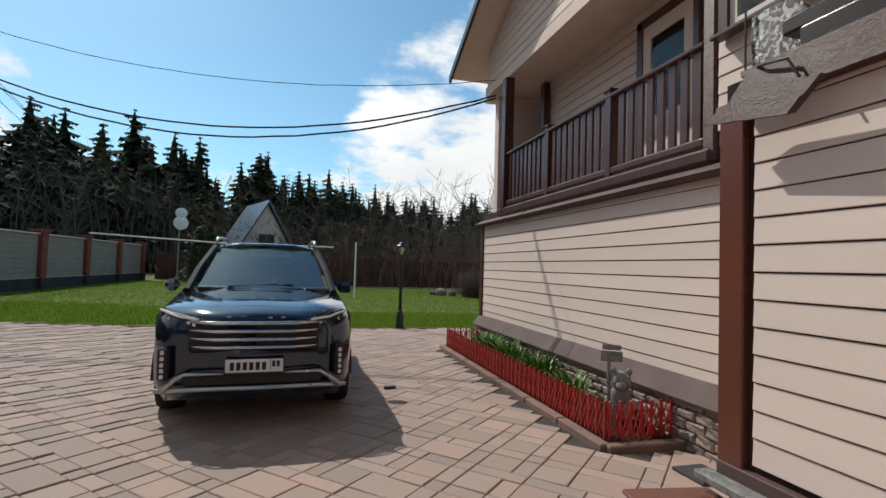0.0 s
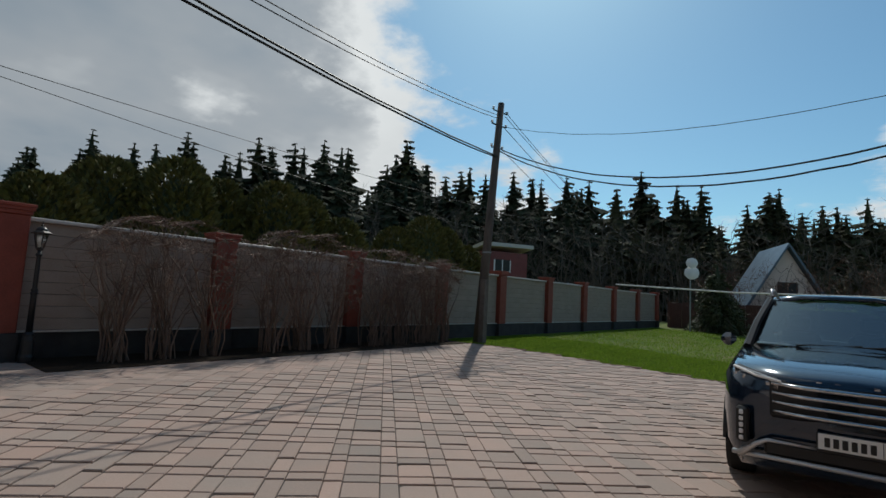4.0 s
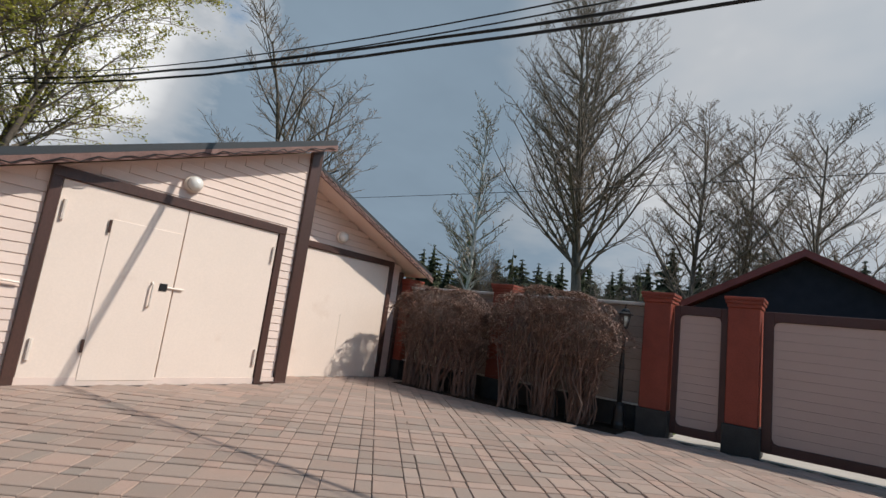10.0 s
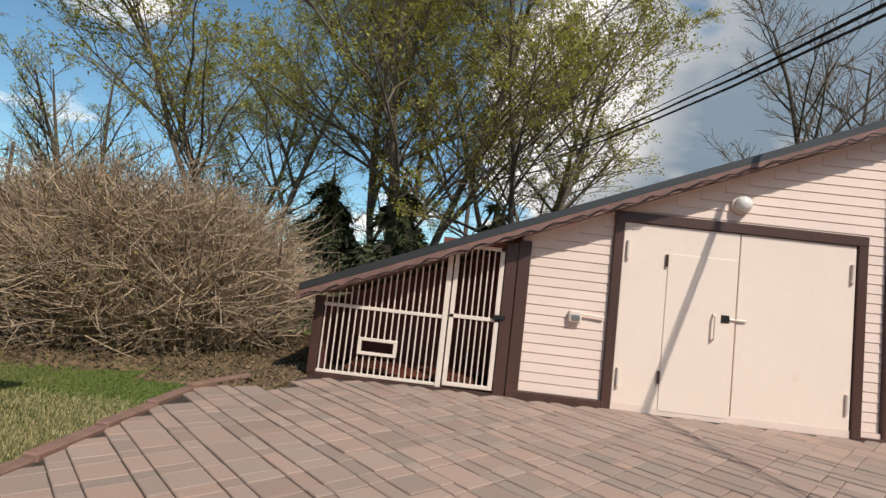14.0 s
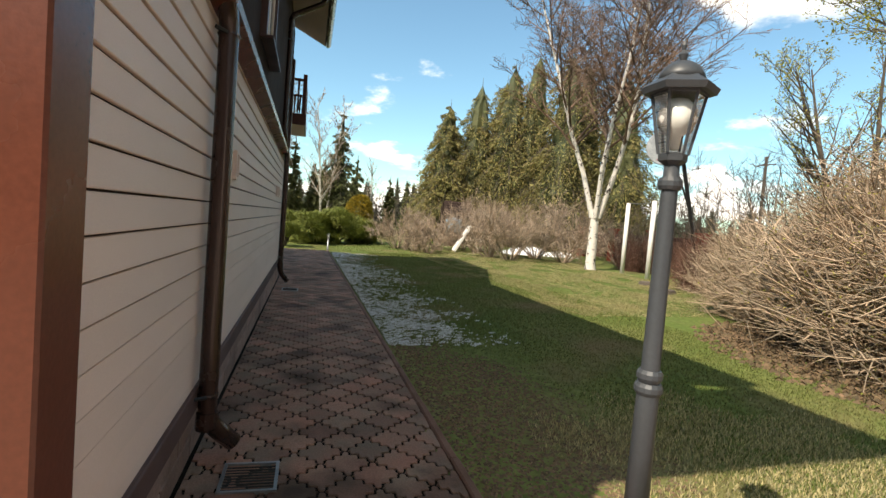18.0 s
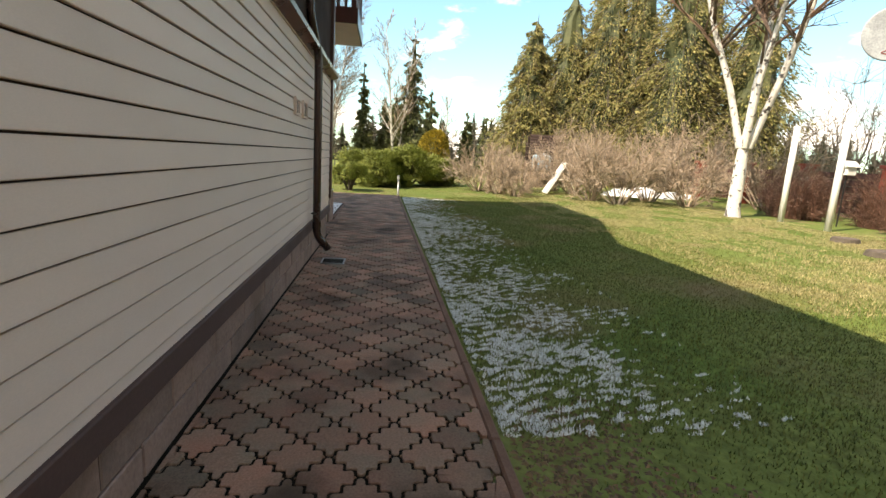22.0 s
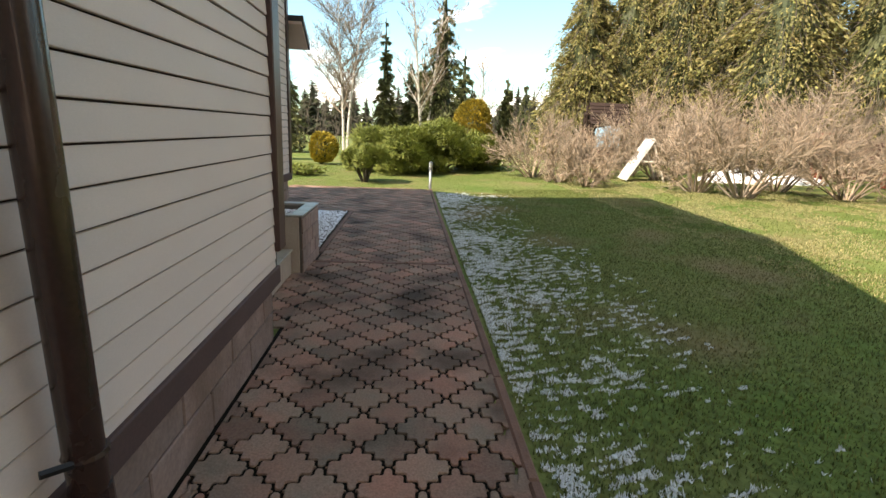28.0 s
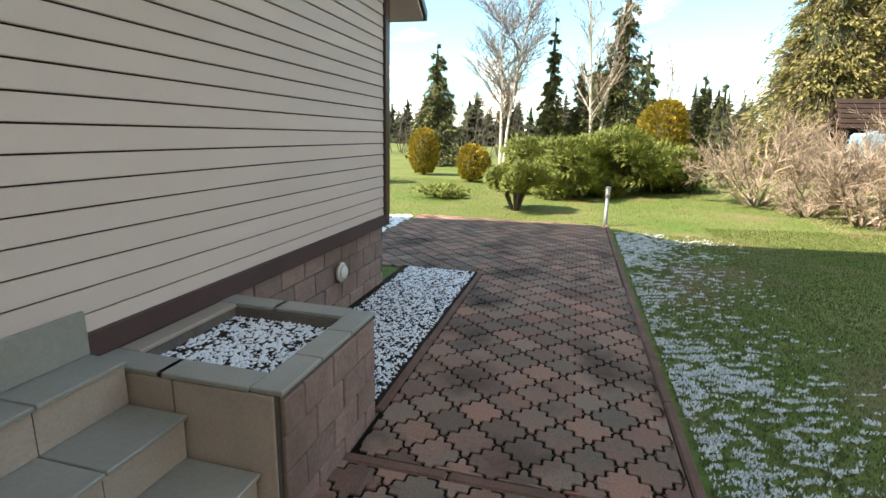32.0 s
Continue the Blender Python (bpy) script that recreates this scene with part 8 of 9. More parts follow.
# ---- the flower bed ----
def lattice_fence(label, x0, y0, x1, y1, n):
    """Low red garden fence of crossed slats."""
    length = math.hypot(x1 - x0, y1 - y0)
    f = thing("garden_fence", label, "garden fence", (x0, y0, 0.06), rz=math.degrees(math.atan2(y1 - y0, x1 - x0)))
    pitch = length / n
    bm = bmesh.new()
    tube(bm, [(0, 0, 0), (pitch * 1.0, 0, 0.30)], 0.0075, 4)
    a = mesh_of(bm, M_REDFENCE, name="slat")
    bm = bmesh.new()
    tube(bm, [(0, 0.008, 0.30), (pitch * 1.0, 0.008, 0)], 0.0075, 4)
    b = mesh_of(bm, M_REDFENCE, name="slat")
    up = mesh_of(bx(-0.012, 0.012, -0.012, 0.012, 0, 0.33, bevel=0.004), M_REDFENCE, name="stake")
    for k in range(n * 2 - 1):
        for me in (a, b):
            ob = part("slat", me, None, f)
            ob.location = (k * pitch / 2, 0, 0)
    for k in range(0, n + 1, 1):
        ob = part("stake", up, None, f)
        ob.location = (k * pitch, 0.004, 0)
    return f


lattice_fence("low red lattice garden fence along the flower bed", 2.52, 3.86, 2.50, 8.95, 40)
lattice_fence("low red lattice garden fence across the bed's end", 2.54, 3.82, 3.16, 3.82, 6)
lattice_fence("low red lattice garden fence across the far end", 2.54, 8.98, 3.2, 8.98, 6)
rnd = random.Random(17)
for i, (x, y, n, h) in enumerate(((2.95, 8.3, 70, 0.34), (2.9, 7.6, 110, 0.40), (2.95, 7.0, 90, 0.38), (2.9, 6.2, 80, 0.34), (2.98, 5.9, 60, 0.36), (2.9, 5.15, 60, 0.30), (2.98, 4.6, 30, 0.16))):
    g = Geo()
    for _ in range(n):
        a, q = rnd.uniform(0, 6.28), rnd.uniform(0.0, 0.2)
        bx0, by0 = q * math.cos(a), q * math.sin(a)
        l = 1.15 * h * rnd.uniform(0.6, 1.15)
        lean = rnd.uniform(0.1, 0.7)
        w = 0.013
        px, py = -math.sin(a) * w, math.cos(a) * w
        p1 = (bx0 + math.cos(a) * lean * l * 0.35, by0 + math.sin(a) * lean * l * 0.35, l * 0.6)
        p2 = (bx0 + math.cos(a) * lean * l, by0 + math.sin(a) * lean * l, l * (1 - 0.3 * lean))
        b = len(g.v)
        g.v += [(bx0 - px, by0 - py, 0), (bx0 + px, by0 + py, 0), (p1[0] + px, p1[1] + py, p1[2]), (p1[0] - px, p1[1] - py, p1[2]), p2]
        g.f += [(b, b + 1, b + 2, b + 3), (b + 3, b + 2, b + 4)]
    ob = thing("bulb_plant", "clump of fresh green bulb leaves in the flower bed", "plant", (x, y, 0.055), group="bulb plants")
    part("leaves", g.mesh("leaves", M_GREEN), None, ob)
# garden figure with a small sign
bm = bmesh.new()


def blob(bm, c, s, rot=0, sub=2):
    r = bmesh.ops.create_icosphere(bm, subdivisions=sub, radius=1)
    bmesh.ops.transform(bm, matrix=Matrix.Translation(c) @ Matrix.Rotation(rot, 4, "Y") @ Matrix.Diagonal((*s, 1)), verts=r["verts"])


for c, s, ro in (((0, 0.12, 0.14), (0.12, 0.17, 0.15), 0), ((0, 0.0, 0.24), (0.10, 0.10, 0.17), 0), ((0, -0.05, 0.42), (0.095, 0.10, 0.10), 0), ((0, -0.14, 0.39), (0.05, 0.05, 0.045), 0), ((-0.07, -0.04, 0.51), (0.03, 0.02, 0.035), 0), ((0.07, -0.04, 0.51), (0.03, 0.02, 0.035), 0),
                 ((-0.06, -0.07, 0.12), (0.04, 0.045, 0.13), 0), ((0.06, -0.07, 0.12), (0.04, 0.045, 0.13), 0), ((0.10, 0.28, 0.12), (0.04, 0.14, 0.04), 0.3)):
    blob(bm, c, s, ro)
tube(bm, [(-0.11, -0.06, 0.0), (-0.115, -0.06, 0.70)], 0.018, 8)
box(bm, -0.19, 0.01, -0.085, -0.06, 0.60, 0.70, bevel=0.006)
box(bm, -0.175, -0.005, -0.09, -0.08, 0.71, 0.76, bevel=0.006)
fig = tagged(part("garden_statue", bm, M_CONC, smooth=False), "grey concrete cat figure holding a small blank sign", "statue")
fig.matrix_basis = pose(2.92, 4.22, 0.055, 0, 0, -35)
sock = thing("outdoor_tap", "cream weatherproof wall socket with a hook", "socket", (XM - 0.02, 3.28, 1.52), rz=-90)
part("box", bx(-0.06, 0.06, -0.06, 0.0, -0.06, 0.06, bevel=0.012), M_CREAMBAR, sock)
part("hook", tube(bmesh.new(), [(0.0, -0.06, -0.02), (0.02, -0.12, -0.04), (0.06, -0.12, 0.0)], 0.01, 6), M_CREAMBAR, sock)
structure("trim_sill_wing", "grey weathered metal sill at the wing's foot", bx(XW - 0.16, XW - 0.052, YS, 2.41, 0.355, 0.405, bevel=0.01), M_CONC, "trim")
lid = thing("wooden_box", "low red-brown painted box on the paving", "box", (1.95, 2.22, 0.03), rz=-8)
part("body", bx(-0.24, 0.24, -0.2, 0.2, 0.0, 0.24, bevel=0.01), M_REDBR, lid)
part("lid", bx(-0.26, 0.26, -0.22, 0.22, 0.24, 0.27, bevel=0.01), M_REDBR, lid)
mat_ = thing("manhole_cover", "dark metal cover set in the paving by the post", "cover", (2.86, 3.12, 0.02))
part("plate", bx(-0.14, 0.14, -0.16, 0.16, -0.01, 0.02, bevel=0.006), M_PLINTH, mat_)
brick = thing("loose_stone", "small stone block lying on the paving", "stone", (0.98, 6.03, 0.02), rz=10)
part("block", bx(-0.07, 0.07, -0.03, 0.03, 0, 0.035, bevel=0.006), M_PLINTH, brick)

# ---- south lawn things ----
for x, y in ((17.94, -14.40), (15.98, -14.05)):
    z = ground(x, y)
    w = thing("white_post", "white painted post on the lawn", "post", (x, y, z), group="white posts")
    part("shaft", tube(bmesh.new(), [(0, 0, -0.1), (0.0, 0, 2.74)], 0.08, 12), M_WHITE, w, smooth=True)
tagged(part("washing_line", tube(bmesh.new(), [(17.94, -14.40, 2.86), (16.9, -14.2, 2.80), (15.98, -14.05, 2.86)], 0.012, 5), M_GRATE), "thin line stretched between the white posts", "line")
for x, y, r in ((14.05, -12.6, 0.26), (12.4, -11.8, 0.34)):
    st_ = thing("tree_stump", "low sawn tree stump in the lawn", "stump", (x, y, ground(x, y)))
    part("bark_ring", lathe(bmesh.new(), [(r * 1.1, -0.05), (r, 0.04), (r * 0.96, 0.085)], 14), M_BARK, st_)
    part("cut_face", lathe(bmesh.new(), [(r * 0.9, 0.07), (r * 0.88, 0.095)], 14), M_POLE, st_)
M_BOARD = material("scuffed_translucent_plastic", (0.40, 0.43, 0.46), 0.35, 0.35, 5, 30, 0.05)
hoop = thing("basketball_stand", "basketball stand with a round greyish backboard", "basketball stand", (13.9, -14.35, ground(13.9, -14.35)))
part("pole", tube(bmesh.new(), [(0, 0, 0), (0.03, 0.45, 1.8), (0.10, 1.0, 3.9)], 0.06, 10), M_BLACK, hoop)
part("brace", tube(bmesh.new(), [(0.03, 0.6, 2.3), (0.12, 1.25, 3.75), (0.10, 1.0, 3.9)], 0.03, 8), M_BLACK, hoop)
part("base", bx(-0.45, 0.45, -0.6, 0.3, -0.02, 0.12, bevel=0.03), M_PLINTH, hoop)
bm = lathe(bmesh.new(), [(0.01, -0.02), (0.50, -0.02), (0.52, 0.0), (0.50, 0.02), (0.01, 0.02)], 28)
bmesh.ops.transform(bm, matrix=Matrix.Translation((0.1, 1.7, 4.15)) @ Matrix.Rotation(radians(150), 4, "Z") @ Matrix.Rotation(radians(90), 4, "Y"), verts=bm.verts)
part("backboard", bm, M_BOARD, hoop)
bm = tube(bmesh.new(), [(-0.28 + 0.22 * math.cos(a), 1.95 + 0.22 * math.sin(a), 3.72) for a in [6.283 * k / 18 for k in range(19)]], 0.012, 6, cap=False)
part("ring", bm, M_REDFENCE, hoop)
bird = thing("bird_feeder", "small white bird house on a thin pole", "bird house", (17.3, -15.6, ground(17.3, -15.6)))
part("pole", tube(bmesh.new(), [(0, 0, 0), (0, 0, 1.45)], 0.02, 6), M_BLACK, bird)
bm = bx(-0.14, 0.14, -0.14, 0.14, 1.45, 1.70, bevel=0.01)
house = part("box", bm, M_WHITE, bird)
bm = bmesh.new()
prism(bm, [(-0.2, 1.68), (0.2, 1.68), (0, 1.84)], "y", -0.2, 0.2)
part("roof", bm, M_WHITE, house)
# black plate on the closed box paints the dark of the entrance hole
part("opening", bx(-0.05, 0.05, 0.138, 0.146, 1.50, 1.60), M_BLACK, house)
sl = thing("garden_slide", "white wooden slide leaning against a low frame", "slide", (26.8, -10.5, ground(26.8, -10.5)))
rise = Vector((-0.08, -0.48, 0.85)).normalized()
wide = Vector((0.99, -0.14, 0.0)).normalized()
lean = Matrix((rise, wide, rise.cross(wide))).transposed().to_4x4()
part("board", box(bmesh.new(), 0.0, 1.6, -0.34, 0.34, -0.02, 0.02, bevel=0.008, m=Matrix.Translation((0, 0.35, 0.04)) @ lean), M_WHITE, sl)
for w_ in (-0.36, 0.36):
    part("side_rail", box(bmesh.new(), 0.0, 1.6, w_ - 0.02, w_ + 0.02, -0.04, 0.09, bevel=0.006, m=Matrix.Translation((0, 0.35, 0.04)) @ lean), M_WHITE, sl)
for x in (-0.4, 0.3):
    part("leg", tube(bmesh.new(), [(x, -0.95, -0.05), (x, -0.42, 1.25)], 0.035, 6), M_CREAMBAR, sl)
    part("crossbar", tube(bmesh.new(), [(x, -0.12, 0.68), (x, -1.1, 0.68)], 0.03, 6), M_CREAMBAR, sl)
bm = bmesh.new()
for c, s in (((0, 0, 0.0), (1.1, 0.8, 0.42)), ((0.5, -0.9, 0), (1.0, 0.9, 0.5)), ((-0.3, 0.7, 0), (0.8, 0.7, 0.25)), ((0.1, -2.2, 0), (0.9, 1.5, 0.3))):
    blob(bm, c, s, 0, 3)
for v in bm.verts:
    v.co += noise.noise_vector(v.co * 2.2) * 0.12
heap = tagged(part("snow_heap", bm, M_SNOW, smooth=True), "low heap of old snow under the bushes", "snow heap")
heap.location = (27.2, -14.3, ground(27.2, -14.3) - 0.05)
# brick fence at the south boundary
for k in range(9):
    x = 6.0 + 3.4 * k
    if x > 34:
        break
    z = 0.15
    p = thing("fence_pillar", "red brick pillar of the south fence", "pillar", (x, -19.6, z), group="south fence pillars")
    part("shaft", bx(-0.2, 0.2, -0.2, 0.2, -0.2, 1.75, bevel=0.01), M_BRICK, p)
    part("cap", bx(-0.26, 0.26, -0.26, 0.26, 1.75, 1.86, bevel=0.01), M_BRICK, p)
    f = thing("board_fence", "dark wooden board fence bay between brick pillars", "fence", (x, -19.6, z), group="south fence bays")
    for q in range(6):
        part("board", bx(0.2, 3.2, -0.02, 0.02, 0.1 + 0.25 * q, 0.33 + 0.25 * q, bevel=0.004), M_WEATHER, f)
shed = thing("garden_shed", "dark log shelter with a stepped board roof among the bushes", "shed", (34.4, -11.5, 0))
for z in range(6):
    part("roof_board", box(bmesh.new(), -0.16, 0.16, -2.0, 0.0, -0.03, 0.03, bevel=0.008, m=Matrix.Translation((0.22 * z, -0.05 * z, 2.12 + 0.18 * z)) @ Matrix.Rotation(radians(-32), 4, "Y")), M_GAPSHADE_SHED, shed)
for y in (-0.2, -1.8):
    part("post", tube(bmesh.new(), [(0.1, y, -0.1), (0.1, y, 2.12)], 0.07, 8), M_GAPSHADE_SHED, shed)
    part("post", tube(bmesh.new(), [(1.2, y, -0.1), (1.2, y, 2.98)], 0.07, 8), M_GAPSHADE_SHED, shed)
for z in range(9):
    part("log", tube(bmesh.new(), [(1.28, -1.9, 0.1 + 0.3 * z), (1.28, -0.1, 0.1 + 0.3 * z)], 0.15, 8), M_GAPSHADE_SHED, shed)
M_TANK = material("pale_blue_plastic", (0.27, 0.43, 0.55), 0.5, 0.2, 3, 40, 0.1)
tank = thing("water_tank", "pale blue plastic water tank on a low stand among bushes", "water tank", (32.6, -11.7, ground(32.6, -11.7)))
part("stand", bx(-0.45, 0.45, -0.48, 0.48, -0.05, 0.86, bevel=0.02), M_WEATHER, tank)
part("vessel", bx(-0.42, 0.42, -0.45, 0.45, 0.86, 1.80, bevel=0.08), M_TANK, tank)
for z in (1.05, 1.30, 1.55):
    part("rib", bx(-0.435, 0.435, -0.465, 0.465, z, z + 0.05, bevel=0.015), M_TANK, tank)
part("cap", lathe(bmesh.new(), [(0.15, 1.79), (0.15, 1.85), (0.12, 1.88), (0.01, 1.89)], 14), M_TANK, tank)

# ---- north and west of the garden ----
ah = thing("a_frame_house", "small pale gabled house with a steep blue-grey roof", "house", (-3.1, 37.5, 0), rz=22)
bm = bmesh.new()
prism(bm, [(-2.6, 0), (2.6, 0), (2.3, 1.6), (0, 5.6), (-2.3, 1.6)], "y", 0, 5)
part("wall", bm, M_SIDE, ah)
M_BLUEROOF = material("blue_grey_sheet_roof", (0.10, 0.15, 0.21), 0.35, 0.15, 2, 30, 0.1)
for s in (-1, 1):
    bm = bmesh.new()
    prism(bm, [(0, 5.75), (0, 5.95), (s * 2.95, 0.95), (s * 2.85, 0.80)], "y", -0.4, 5.4)
    part("roof", bm, M_BLUEROOF, ah)
    bm = bmesh.new()
win = part("window", bx(-0.55, 0.55, -0.04, 0.02, 2.4, 3.5), M_BROWN, ah)
part("pane", bx(-0.46, -0.03, -0.05, -0.03, 2.48, 3.42), M_DARKIN, win)
part("pane", bx(0.03, 0.46, -0.05, -0.03, 2.48, 3.42), M_DARKIN, win)
part("chimney", bx(0.9, 1.4, 3.0, 3.5, 3.5, 6.0), M_BRICK, ah)
dish = thing("satellite_dishes", "two white satellite dishes on a mast by the fence", "satellite dish", (-7.1, 30.4, 0))
part("mast", tube(bmesh.new(), [(0, 0, 0), (0, 0, 4.1)], 0.04, 6), M_GRATE, dish)
for z, r in ((3.55, 0.38), (4.1, 0.30)):
    bm = lathe(bmesh.new(), [(0.02, 0.06), (r * 0.6, 0.03), (r, -0.03), (r * 1.01, -0.015), (r * 0.6, 0.05), (0.02, 0.08)], 20)
    bmesh.ops.transform(bm, matrix=Matrix.Translation((0.1, -0.1, z)) @ Matrix.Rotation(radians(20), 4, "Z") @ Matrix.Rotation(radians(80), 4, "X"), verts=bm.verts)
    part("dish", bm, M_WHITE, dish)
net = thing("net_posts", "slim white net post on the north lawn", "net post", (2.0, 23.4, 0))
part("shaft", tube(bmesh.new(), [(0, 0, 0), (0, 0, 2.55)], 0.04, 8), M_WHITE, net)
rope = part("net_rope", tube(bmesh.new(), [(-9.2, 24.5, 2.55), (-4, 24.1, 2.32), (1.0, 23.6, 2.30)], 0.035, 6), M_WHITE)
tagged(rope, "pale rope stretched over the north lawn", "rope")
nf = thing("north_fence", "dark boarded north fence", "fence", (0, 35.6, 0))
for k in range(40):
    part("board", bx(-9.6 + 0.9 * k, -9.6 + 0.9 * k + 0.88, -0.03, 0.03, 0, 1.9 + 0.03 * (k % 3)), M_WEATHER, nf)
rh = thing("red_house", "dark red house with a pale snow-dusted roof behind the fence", "house", (-21.5, 32.5, 0), rz=-30)
part("wall", bx(-1.9, 1.9, -1.8, 1.8, 0, 5.0), M_REDROOF, rh)
bm = bmesh.new()
prism(bm, [(-2.3, 4.85), (2.3, 5.35), (2.3, 5.62), (-2.3, 5.12)], "y", -2.1, 2.1)
part("roof", bm, M_CAP, rh)
w_ = part("window", bx(1.89, 1.94, -1.0, 0.4, 3.5, 4.4), M_WHITE, rh)
part("pane", bx(1.93, 1.96, -0.9, -0.35, 3.58, 4.42), M_DARKIN, w_)
part("pane", bx(1.93, 1.96, -0.25, 0.3, 3.58, 4.42), M_DARKIN, w_)
for i, (x, y, r) in enumerate(((7.0, 26.8, 0.35), (7.6, 26.5, 0.25), (6.6, 27.0, 0.22))):
    bm = bmesh.new()
    blob(bm, (0, 0, 0.1), (r, r * 0.8, r * 0.7), 0, 2)
    for v in bm.verts:
        v.co += noise.noise_vector(v.co * 4 + Vector((i, 0, 0))) * 0.08
    tagged(part("garden_rock", bm, M_CONC), "rough grey boulder on the north lawn", "rock").location = (x, y, 0)

# ---- pavers, grass, thin snow: the many small pieces ----
rnd = random.Random(77)
twig_bush("rock_bush", "small bare dark bush by the boulders", (8.6, 25.5), 1.3, 1.1, 1.6, 311, 320, M_TWIG, 0.009, 4)
C45, S45 = math.cos(radians(45)), math.sin(radians(45))
PAVER_MESH = {}


def paver_verts(w, l, e=0.006, t=0.05, chamfer=0.006):
    a, b = w / 2 - e / 2, l / 2 - e / 2
    c, d = a - chamfer, b - chamfer
    v = [(-a, -b, -t), (a, -b, -t), (a, b, -t), (-a, b, -t), (-a, -b, -chamfer), (a, -b, -chamfer), (a, b, -chamfer), (-a, b, -chamfer), (-c, -d, 0), (c, -d, 0), (c, d, 0), (-c, d, 0)]
    f = [(8, 9, 10, 11)]
    for i in range(4):
        j = (i + 1) % 4
        f += [(i, j, 4 + j, 4 + i), (4 + i, 4 + j, 8 + j, 8 + i)]
    return v, f


courtyard = tagged(new("courtyard_paving"), "worn pinkish-grey concrete pavers laid diagonally", "paving", kind="structure")
verts, faces = [], []
near = 0
u = -26.0
row = 0
while u < 26.0:
    w = 0.275 if row % 2 == 0 else 0.14
    v0 = -26.0
    col = 0
    while v0 < 26.0:
        l = 0.275 if col % 2 == 0 else 0.14
        if rnd.random() < 0.14:
            l += 0.14 if col % 2 == 0 else 0.275
            col += 1
        col += 1
        cu, cv = u + w / 2, v0 + l / 2
        x, y = cu * C45 - cv * S45, cu * S45 + cv * C45
        if yard(x, y) and yard(x + 0.04, y) and yard(x - 0.04, y) and yard(x, y - 0.04) and yard(x, y + 0.04):
            z = ground(x, y) + 0.024 + rnd.uniform(-0.003, 0.003)
            if -2.2 < x < 1.9 and -2.6 < y < 3.0 and near < 300:
                key = (w, l)
                if key not in PAVER_MESH:
                    pv_, pf_ = paver_verts(w, l)
                    me = bpy.data.meshes.new("paver")
                    me.from_pydata(pv_, [], pf_)
                    me.materials.append(M_PAVE)
                    PAVER_MESH[key] = me
                ob = new("paver", PAVER_MESH[key])
                ob.parent = courtyard
                ob.matrix_basis = pose(x, y, z, rnd.uniform(-0.4, 0.4), rnd.uniform(-0.4, 0.4), 45)
                near += 1
            else:
                pv_, pf_ = paver_verts(w, l)
                b = len(verts)
                tx, ty = rnd.uniform(-0.012, 0.012), rnd.uniform(-0.012, 0.012)
                verts += [(x + p * C45 - q * S45, y + p * S45 + q * C45, z + s + p * tx + q * ty) for p, q, s in pv_]
                faces += [tuple(b + i for i in f) for f in pf_]
        v0 += l
    u += w
    row += 1
me = bpy.data.meshes.new("courtyard_pavers")
me.from_pydata(verts, [], faces)
me.materials.append(M_PAVE)
ob = new("pavers", me)
ob.parent = courtyard
ob["kind"] = "stuff"

# the path: interlocking curved pavers
path = tagged(new("path_paving"), "damp dark red and grey interlocking pavers with curved edges", "paving", kind="structure")
DIAG = 0.31


def curvy(gap=0.020, wave=0.0145):
    """Outline of one paver: a diamond with round side lobes, a notch and a shoulder along each edge, and blunt ends."""
    h = DIAG / 2
    tips = [(0, -h), (h, 0), (0, h), (-h, 0)]
    out = []
    for i in range(4):
        a, b = Vector(tips[i]), Vector(tips[(i + 1) % 4])
        d = (b - a).normalized()
        nrm = Vector((d.y, -d.x))
        for k in range(18):
            s = k / 18 if i % 2 == 0 else 1 - k / 18
            if s < 0.03 or s > 0.97:
                continue
            f = -wave * math.sin(6 * math.pi * s) * (0.6 if s < 1 / 6 or s > 5 / 6 else 1.0)
            p = a + (b - a) * (k / 18) + nrm * (f - gap / 2)
            out.append((p.x, p.y))
    return out


OUT = curvy()


def clip_poly(poly, axis, lim, keep_less):
    res = []
    for i in range(len(poly)):
        a, b = poly[i], poly[(i + 1) % len(poly)]
        ia, ib = (a[axis] < lim) == keep_less, (b[axis] < lim) == keep_less
        if ia:
            res.append(a)
        if ia != ib:
            s = (lim - a[axis]) / (b[axis] - a[axis])
            res.append((a[0] + (b[0] - a[0]) * s, a[1] + (b[1] - a[1]) * s))
    return res


def poly_piece(poly, z, t=0.035, ch=0.004):
    n = len(poly)
    cx, cy = sum(p[0] for p in poly) / n, sum(p[1] for p in poly) / n
    v = [(x, y, z - t) for x, y in poly] + [(x, y, z - ch) for x, y in poly]
    for x, y in poly:
        l = math.hypot(x - cx, y - cy) or 1
        v.append((x - (x - cx) / l * ch, y - (y - cy) / l * ch, z))
    v.append((cx, cy, z))
    f = []
    for i in range(n):
        j = (i + 1) % n
        f.append((2 * n + i, 2 * n + j, 3 * n))
        f += [(i, j, n + j, n + i), (n + i, n + j, 2 * n + j, 2 * n + i)]
    return v, f


